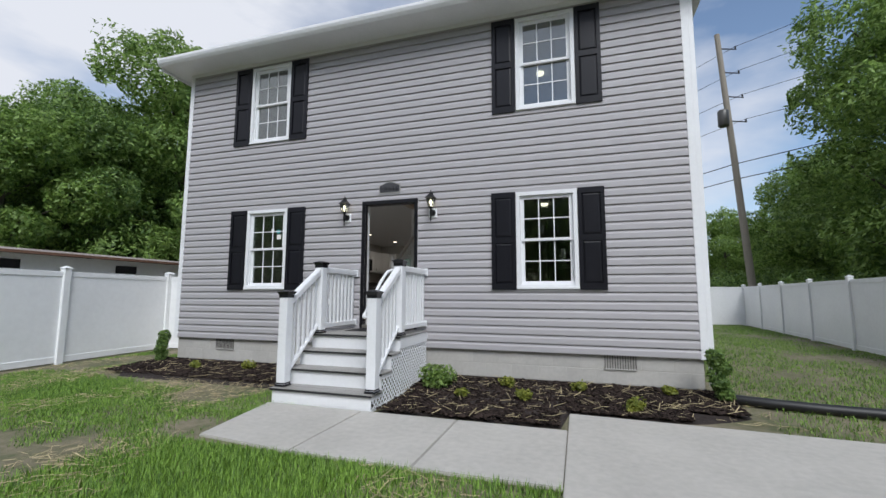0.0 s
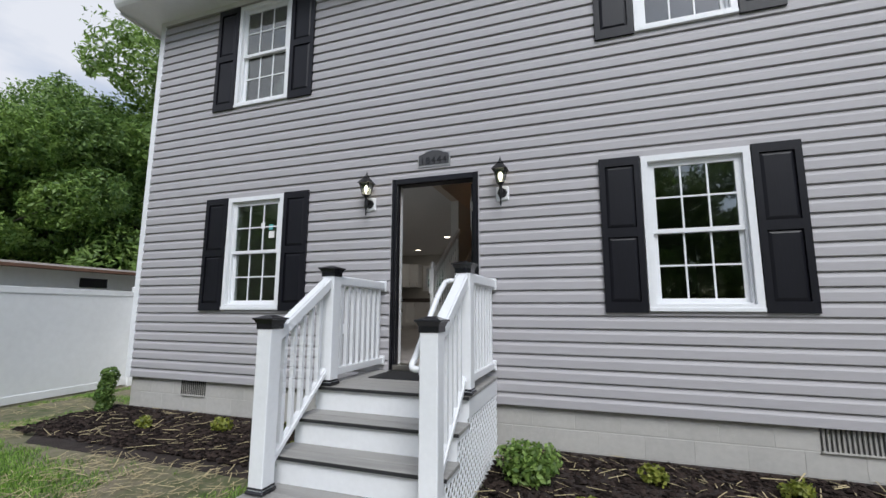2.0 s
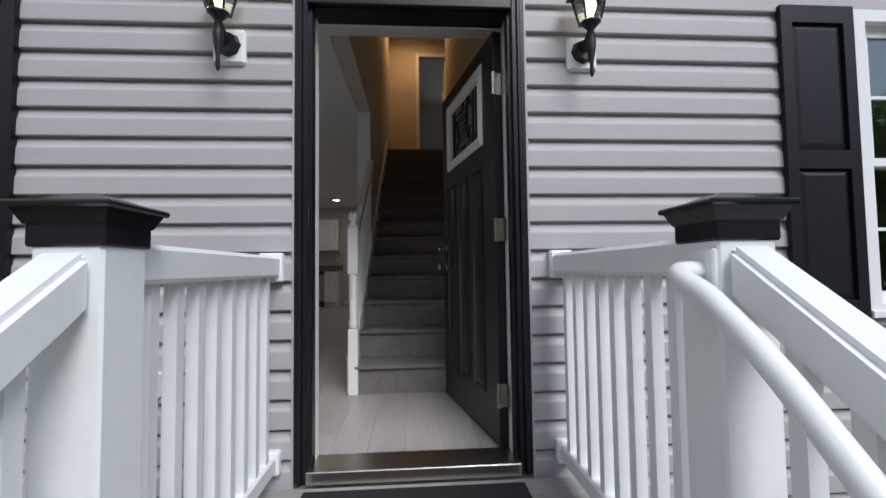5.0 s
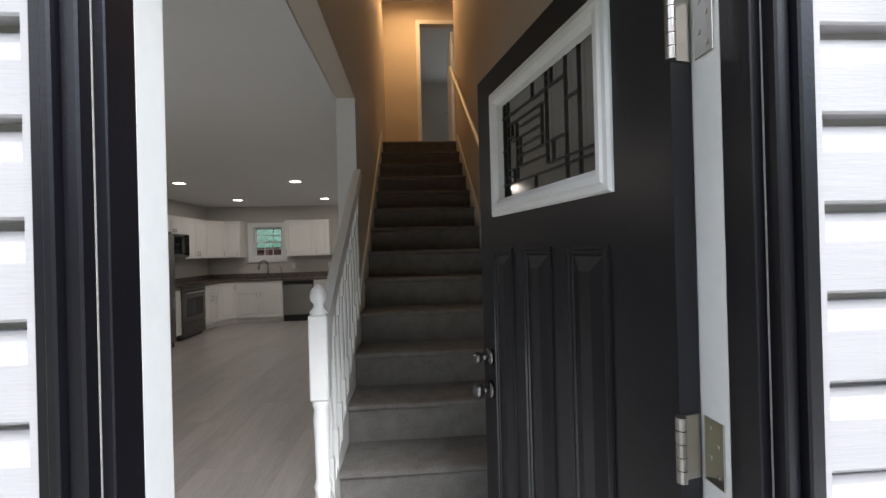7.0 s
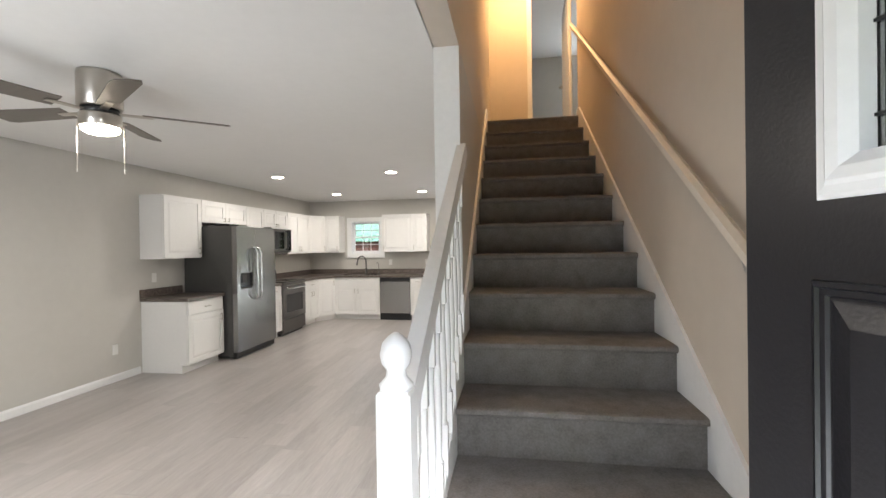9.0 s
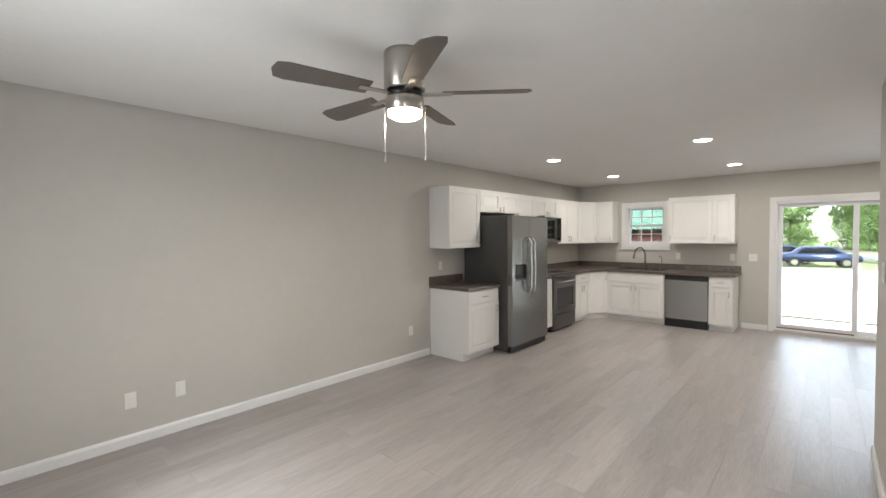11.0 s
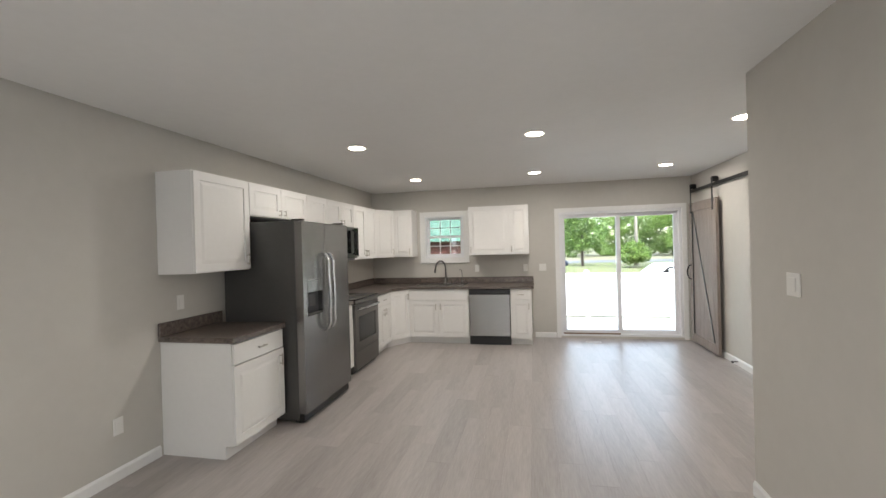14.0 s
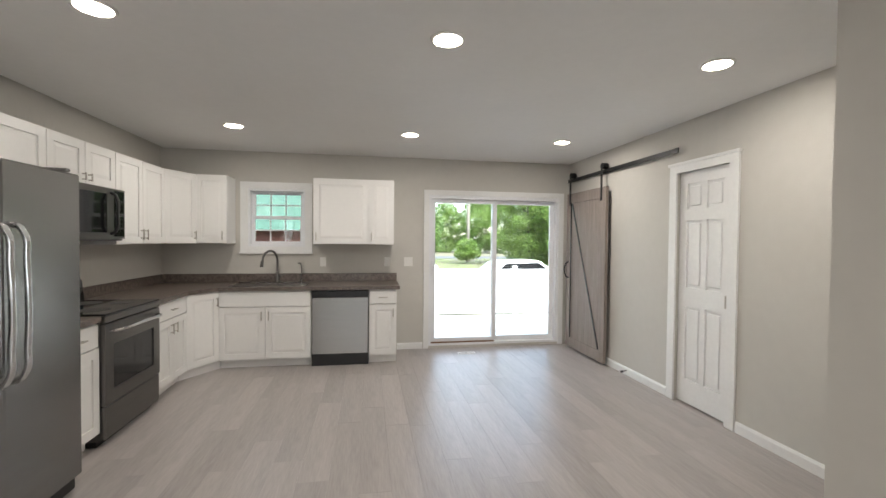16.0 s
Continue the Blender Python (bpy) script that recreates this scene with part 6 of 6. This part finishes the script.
# fences
def fence(x0, y0, x1, y1, group, step=2.4, top=0.975):
    n = max(1, round(math.hypot(x1 - x0, y1 - y0) / step))
    ang = math.degrees(math.atan2(y1 - y0, x1 - x0))
    f = thing("fence", (x0, y0, GROUND), "white vinyl privacy fence with capped posts", "fence", group)
    length = math.hypot(x1 - x0, y1 - y0) / n
    m0 = Matrix.Translation((x0, y0, 0)) @ Matrix.Rotation(radians(ang), 4, "Z")
    for k in range(n):
        m = m0 @ Matrix.Translation((k * length, 0, 0))
        bm = bmesh.new()
        bx(bm, 0.06, length - 0.06, -0.012, 0.012, GROUND + 0.10, top - 0.09)
        placed("panel", bm, M_FENCE, f, m)
        for za, zb in ((top - 0.13, top - 0.03), (GROUND + 0.03, GROUND + 0.15)):
            bm = bmesh.new()
            bx(bm, 0.06, length - 0.06, -0.025, 0.025, za, zb, 0.004)
            placed("rail", bm, M_FENCE, f, m)
    for k in range(n + 1):
        m = m0 @ Matrix.Translation((k * length, 0, 0))
        bm = bmesh.new()
        bx(bm, -0.063, 0.063, -0.063, 0.063, GROUND - 0.02, top + 0.03, 0.005)
        p = placed("post", bm, M_FENCE, f, m)
        bm = bmesh.new()
        bx(bm, -0.075, 0.075, -0.075, 0.075, top + 0.03, top + 0.05, 0.004)
        bmesh.ops.create_cone(bm, cap_ends=True, segments=4, radius1=0.095, radius2=0.01, depth=0.04, matrix=Matrix.Translation((0, 0, top + 0.07)) @ Matrix.Rotation(math.pi / 4, 4, "Z"))
        placed("cap", bm, M_FENCE, p, m)


fence(-6.5, -3.15, -6.9, 1.65, "yard fences")
fence(-6.9, 1.70, XL - 0.05, 1.95, "yard fences", 2.3)
fence(9.35, 2.2, 10.5, 17.0, "yard fences")
fence(10.5, 17.0, 4.9, 16.0, "yard fences")
fence(-10.0, 16.6, 4.75, 16.0, "rear fences", 2.4, 0.56)


# trees
def leaf_cloud(blobs, count, size, seed, flat=0.6):
    r = random.Random(seed)
    verts, faces = [], []
    weights = [b[3] ** 2 for b in blobs]
    for _ in range(count):
        bx_, by_, bz_, br = r.choices(blobs, weights)[0]
        v = Vector((r.gauss(0, 1), r.gauss(0, 1), r.gauss(0, 1)))
        v.normalize()
        rad = br * (0.55 + 0.5 * r.random() ** 0.6)
        c = Vector((bx_, by_, bz_)) + Vector((v.x * rad, v.y * rad, v.z * rad * 0.75))
        c += 0.35 * br * Vector(noise.noise_vector(c * 0.9))
        n = (v + 0.9 * Vector((r.gauss(0, 1), r.gauss(0, 1), r.gauss(0, 1) + 0.7))).normalized()
        t = n.orthogonal().normalized()
        t = Matrix.Rotation(r.random() * 6.283, 3, n) @ t
        b = n.cross(t)
        s = size * r.uniform(0.6, 1.4)
        k = len(verts)
        verts += [tuple(c - t * s), tuple(c + b * s * flat * 0.6), tuple(c + t * s), tuple(c - b * s * flat * 0.6)]
        faces.append((k, k + 1, k + 2, k + 3))
    return verts, faces


def tree(seed, height, radius, leaves, material, size, label, low=0.25, stems=1):
    r = random.Random(seed)
    t = thing("tree", (0, 0, 0), label, "tree", "trees")
    bm = bmesh.new()
    hx, hy = r.uniform(-0.4, 0.4), r.uniform(-0.4, 0.4)
    th = height * 0.55
    tube(bm, (0, 0, -0.1), (hx * 0.5, hy * 0.5, th * 0.5), 0.022 * height, 0.016 * height, 10)
    tube(bm, (hx * 0.5, hy * 0.5, th * 0.49), (hx, hy, th * 1.4), 0.016 * height, 0.006 * height, 8)
    blobs = []
    nb = 17
    for k in range(nb):
        a = k * 2.4 + r.uniform(-0.4, 0.4)
        f = (k + 0.5) / nb
        z = height * (low + (0.93 - low) * f)
        env = radius * (0.5 + 0.75 * math.sin(math.pi * min(1, 0.15 + 0.85 * f)))
        rr = env * r.uniform(0.25, 0.8) if f < 0.92 else env * 0.15
        p = (hx + math.cos(a) * rr, hy + math.sin(a) * rr, z)
        blobs.append((*p, radius * r.uniform(0.30, 0.48)))
        zb = max(th * 0.35, z - height * 0.16)
        tube(bm, (hx * min(1, zb / th), hy * min(1, zb / th), zb), p, 0.0055 * height, 0.0015 * height, 6)
    part("trunk", bm, M_BARK, t)
    v, f = leaf_cloud(blobs, leaves, size, seed)
    me = bpy.data.meshes.new("crown")
    me.from_pydata(v, [], f)
    me.materials.append(material)
    c = new("crown", me)
    c.parent = t
    return t


protos = [
    tree(1, 13.5, 4.6, 60000, M_LEAF_A, 0.115, "tall broadleaf tree with dense mid-green crown", 0.12),
    tree(2, 12.0, 4.4, 56000, M_LEAF_B, 0.115, "tall broadleaf tree with dark green crown", 0.10),
    tree(3, 10.0, 3.8, 46000, M_LEAF_C, 0.11, "broadleaf tree with light green crown", 0.06),
]
spots = []
rt = random.Random(8)
# left of the lot
spots += [(-19.5, 15.5, 0), (-17.6, 11.2, 0), (-18.8, 7.6, 1), (-19.0, 4.2, 2), (-18.2, 0.6, 2), (-19, -3.2, 2), (-20, -7, 2), (-21, -11, 1)]
spots += [(-22, 19.5, 0), (-20, 23.5, 1), (-21, 28, 0), (-24, 8.5, 0), (-23.5, 13, 0), (-23, 2.5, 2)]
for k in range(8):
    spots.append((-36 - (k % 2) * 4, -12 + k * 6, rt.choice((0, 1))))
# right of the lot
spots += [(16.2, 14.6, 0), (15.8, 23.5, 2), (17.2, 8, 1), (18, 3, 0), (17, -2.5, 1), (21.5, 17.5, 0), (22.5, 24.5, 1), (19, 27.5, 2), (22, 10, 1)]
spots += [(12.5, 41, 2), (15.6, 37.5, 2), (19.5, 36, 2), (24, 37, 0), (30, 38, 2), (36, 37, 0)]
# across the road at the rear
for k in range(17):
    spots.append((-62 + k * 8.2, 78 + rt.uniform(-3, 4), rt.choice((0, 2, 2, 1))))
for k in range(10):
    spots.append((-70 + k * 15.0, 90 + rt.uniform(-2, 3), rt.choice((0, 1))))
# unseen tree row in front, added for the window panes to reflect
for k in range(18):
    spots.append((-46 + k * 5.4, -27 + rt.uniform(-3, 3), rt.choice((0, 1, 1))))
used = set()
for x, y, kind in spots:
    m = pose(x, y, GROUND, 0, 0, rt.uniform(0, 360)) @ Matrix.Scale(1.06 if -20 < x < -16 and y > 9 else (0.89 if -25 < x < -16 else 1.0), 4)
    if kind not in used:
        protos[kind].matrix_basis = m
        used.add(kind)
    else:
        copy_thing(protos[kind], m)
lone = tree(9, 7.0, 2.6, 7000, M_LEAF_B, 0.15, "small round yard tree on the rear lawn", 0.22)
lone.matrix_basis = pose(3.0, 47.0, GROUND)
# undergrowth below the tree lines
for nm, x0, x1, y0, y1, sd_ in (("undergrowth", -19, -16, -12, 34, 31), ("undergrowth", 12.3, 16, -4, 34, 32), ("undergrowth", -60, 70, 73.5, 76, 33)):
    r = random.Random(sd_)
    blobs = []
    for _ in range(60):
        blobs.append((r.uniform(x0, x1), r.uniform(y0, y1), GROUND + r.uniform(0.3, 2.4), r.uniform(0.7, 1.5)))
    v, f = leaf_cloud(blobs, 36000, 0.12, sd_)
    me = bpy.data.meshes.new(nm)
    me.from_pydata(v, [], f)
    me.materials.append(M_LEAF_B)
    tagged(new(nm, me), "dense dark green undergrowth at the wood edge", "bushes", kind="stuff")


# garden plants
def shrub(x, y, rad, h, material, count, size, label, seed, columnar=False):
    t = thing("shrub", (0, 0, 0), label, "shrub", "foundation plants")
    r = random.Random(seed)
    bm = bmesh.new()
    blobs = []
    for k in range(7):
        a = r.random() * 6.28
        q = rad * (0.25 if columnar else 0.5) * r.random() ** 0.5
        p = (math.cos(a) * q, math.sin(a) * q, h * ((0.15 + 0.8 * k / 7) if columnar else r.uniform(0.3, 0.7)))
        tube(bm, (0, 0, -0.02), p, 0.006, 0.002, 5)
        blobs.append((*p, rad * (0.5 if columnar else 0.55)))
    part("stems", bm, M_BARK, t)
    v, f = leaf_cloud(blobs, count, size, seed, 1.0)
    v = [(a, b, max(c, 0.01)) for a, b, c in v]
    me = bpy.data.meshes.new("foliage")
    me.from_pydata(v, [], f)
    me.materials.append(material)
    o = new("foliage", me)
    o.parent = t
    t.matrix_basis = pose(x, y, GROUND + (bed_lift(x, y) if -2 < y < 0 else 0.0))
    return t


shrub(1.10, -0.62, 0.30, 0.38, M_LEAF_A, 1500, 0.024, "leafy green shrub in the mulch bed beside the steps", 41)
shrub(-4.62, -0.25, 0.20, 0.62, M_LEAF_B, 2600, 0.02, "dark upright evergreen shrub at the house corner", 42, True)
shrub(4.66, -0.42, 0.21, 0.68, M_LEAF_B, 2800, 0.02, "dark upright evergreen shrub beside the downspout", 43, True)
k = 50
for x, y, rr in ((2.05, -0.45, 0.14), (2.35, -1.0, 0.13), (3.02, -0.42, 0.13), (3.62, -1.05, 0.16), (1.55, -1.05, 0.09), (4.1, -0.35, 0.10), (-1.6, -0.45, 0.15), (-2.4, -0.42, 0.13), (-3.4, -0.6, 0.12), (-1.1, -0.75, 0.14)):
    shrub(x, y, rr, 0.17, M_LEAF_Y, 300, 0.021, "small yellow-green plant in dark mulch", k)
    k += 1

# downspout, drain pipe and meter at the right corner
dsn = thing("downspout", (XR + 0.05, 0.05, GROUND), "white square downspout at the house corner", "downspout")
box("pipe", (XR + 0.003, XR + 0.07, 0.0, 0.08, -0.62, 5.1), M_WHITE, dsn, 0.006)
box("elbow", (XR + 0.003, XR + 0.09, -0.10, 0.08, -0.68, -0.60), M_WHITE, dsn, 0.006)
dp = thing("drain_pipe", (6, -0.5, GROUND), "black corrugated drain pipe lying on the grass", "drain pipe")
pipe("hose", [(XR + 0.10, -0.12, GROUND + 0.07), (5.3, -0.30, GROUND + 0.07), (6.2, -0.42, GROUND + 0.065), (7.6, -0.35, GROUND + 0.065), (9.2, 0.1, GROUND + 0.065)], 0.062, M_PIPE, dp)
mt = thing("electric_meter", (XR + 0.1, 1.2, 0.3), "grey electric meter box on the side wall", "meter")
box("box", (XR + 0.002, XR + 0.13, 1.05, 1.35, 0.05, 0.75), M_SIDESTEEL, mt, 0.01)
bm = bmesh.new()
tube(bm, (XR + 0.13, 1.2, 0.55), (XR + 0.24, 1.2, 0.55), 0.085, 0.08, 20)
part("dial", bm, M_PLATE, mt)
bm = bmesh.new()
tube(bm, (XR + 0.05, 1.2, GROUND), (XR + 0.05, 1.2, 0.05), 0.03)
part("conduit", bm, M_SIDESTEEL, mt)

# utility pole and lines
up = thing("utility_pole", (11.6, 18.9, GROUND), "weathered wooden utility pole with transformer", "utility pole")
PB, PT = Vector((11.6, 18.9, GROUND)), Vector((10.6, 18.55, 14.6))
bm = bmesh.new()
tube(bm, PB, PT, 0.19, 0.13, 14)
part("pole", bm, M_POLE, up)
bm = bmesh.new()
lathe(bm, [(0.22, 9.4), (0.26, 9.45), (0.26, 10.2), (0.22, 10.28), (0.05, 10.3)], 10.6, 18.45, 16)
part("transformer", bm, M_SIDESTEEL, up, "grey transformer can")
for i in range(4):
    z = 13.8 - i * 1.35
    c = PB.lerp(PT, (z - GROUND) / (14.6 - GROUND))
    bm = bmesh.new()
    tube(bm, c, c + Vector((0.85, 0.1, -0.12)), 0.035, 0.03, 8)
    tube(bm, c + Vector((0.80, 0.1, -0.12)), c + Vector((0.80, 0.1, 0.06)), 0.05, 0.04, 8)
    part("insulator_arm", bm, M_IRON, up)
    w = thing("power_line", tuple(c), "thin overhead power line", "cable", "power lines")
    e = c + Vector((0.8, 0.1, 0.05))
    far = e + Vector((26, -18, 1.2 - i * 0.2))
    far2 = e + Vector((-26, 30, 0))
    pipe("wire", [tuple(e), tuple(e.lerp(far, 0.5) - Vector((0, 0, 0.5))), tuple(far)], 0.012, M_WIRE, w)
    pipe("wire", [tuple(e), tuple(e.lerp(far2, 0.5) - Vector((0, 0, 0.6))), tuple(far2)], 0.012, M_WIRE, w)
for z in (7.4, 6.6):
    c = PB.lerp(PT, (z - GROUND) / (14.6 - GROUND))
    w = thing("phone_line", tuple(c), "thick overhead telephone cable", "cable", "power lines")
    far = c + Vector((26, -19, 2.2))
    pipe("wire", [tuple(c), tuple(c.lerp(far, 0.5) - Vector((0, 0, 0.5))), tuple(far)], 0.022, M_WIRE, w)
    pipe("wire", [tuple(c), tuple(c + Vector((-13, 15, -0.5))), tuple(c + Vector((-26, 30, 0)))], 0.022, M_WIRE, w)

# low neighbouring outbuilding
ob_ = thing("outbuilding", (-13, 5, GROUND), "low outbuilding with rusty sheet metal roof", "building")
box("wall", (-14.6, -9.6, -1.5, 9, GROUND, 1.46), M_FENCE, ob_)
bm = bmesh.new()
extrude_poly(bm, [(-9.2, -2, 1.50), (-12.0, -2, 1.80), (-15.0, -2, 1.50)], (0, 11.6, 0))
part("roof", bm, M_RUST, ob_)
box("eave", (-9.26, -9.16, -2, 9.6, 1.44, 1.51), mat("rusty_eave_strip", (0.16, 0.085, 0.055), 0.8, var=0.35, scale=3), ob_, 0.004, "rusty brown eave")
for wy in (-0.6, 2.2, 5.4):
    box("window", (-9.605, -9.585, wy, wy + 0.6, 1.10, 1.32), M_BGLASS, ob_, 0, "dark window")

# behind the house: step rail, road, shrub, pole, cars, neighbour
structure(box("road", (-160, 160, 54, 61, GROUND, GROUND + 0.02), M_ROAD), "grey asphalt road beyond the rear lawn", "road")
rp = thing("rear_landing", (0, 9.6, GROUND), "white rear landing with steps outside the sliding door", "porch steps")
box("deck", (-1.6, 0.7, BACK + 0.141, BACK + 1.0, -0.14, -0.03), M_WHITE, rp)
for x in (-1.5, 0.6):
    box("support", (x - 0.06, x + 0.06, BACK + 0.85, BACK + 0.97, GROUND, -0.14), M_WHITE, rp)
shrub(7.0, 43.0, 1.3, 2.8, M_LEAF_C, 3500, 0.10, "rounded light green bush on the rear lawn", 77)
pp = thing("roadside_pole", (7.9, 46, GROUND), "pale grey roadside utility pole", "utility pole")
bm = bmesh.new()
tube(bm, (7.9, 46, GROUND), (7.85, 46, 11), 0.17, 0.13, 14)
part("pole", bm, M_POLE, pp)


def car(x, y, ang, paint, label):
    c = thing("car", (0, 0, 0), label, "car", "parked cars")
    bm = bmesh.new()
    side_ = [(-2.2, 0.35), (-2.2, 0.85), (-1.5, 0.95), (-0.9, 1.42), (0.7, 1.45), (1.4, 0.98), (2.15, 0.85), (2.25, 0.40)]
    extrude_poly(bm, [(a, -0.85, b) for a, b in side_], (0, 1.7, 0))
    bmesh.ops.bevel(bm, geom=bm.edges[:], offset=0.07, segments=2, affect="EDGES")
    part("body", bm, paint, c, "", True)
    for s in (-1, 1):
        bm = bmesh.new()
        extrude_poly(bm, [(-1.25, s * 0.86, 0.98), (-0.82, s * 0.86, 1.33), (0.62, s * 0.86, 1.36), (1.15, s * 0.86, 1.0)], (0, s * 0.012, 0))
        part("side_window", bm, M_BGLASS, c)
        for wx in (-1.35, 1.40):
            bm = bmesh.new()
            tube(bm, (wx, s * 0.66, 0.33), (wx, s * 0.88, 0.33), 0.33, seg=20)
            w_ = part("wheel", bm, M_BLACK, c)
            bm = bmesh.new()
            tube(bm, (wx, s * 0.88, 0.33), (wx, s * 0.895, 0.33), 0.2, seg=16)
            part("rim", bm, M_CHROME, w_)
    c.matrix_basis = pose(x, y, GROUND, 0, 0, ang)


car(-1.2, 41.0, 8, M_CAR, "dark blue car parked on the rear grass")
car(-3.4, 44.0, 5, M_CAR, "dark blue car parked farther on the grass")
car(4.1, 21.0, 4, M_CARW, "white car parked behind the white fence")
nb = thing("neighbour_house", (-7.5, 22, GROUND), "neighbouring white and red house with green roof", "house")
box("lower_wall", (-12.0, -4.9, 21.5, 26, GROUND, 0.75), M_FENCE, nb)
box("upper_wall", (-12.0, -4.9, 21.5, 26, 0.75, 1.75), M_RED, nb, 0, "red upper wall")
bm = bmesh.new()
extrude_poly(bm, [(-12.3, 21.1, 1.75), (-12.3, 24, 4.2), (-12.3, 26.4, 1.75)], (7.7, 0, 0))
part("roof", bm, M_TEAL, nb, "pale green roof")
box("window", (-6.6, -5.8, 21.48, 21.5, -0.2, 0.5), M_BGLASS, nb)
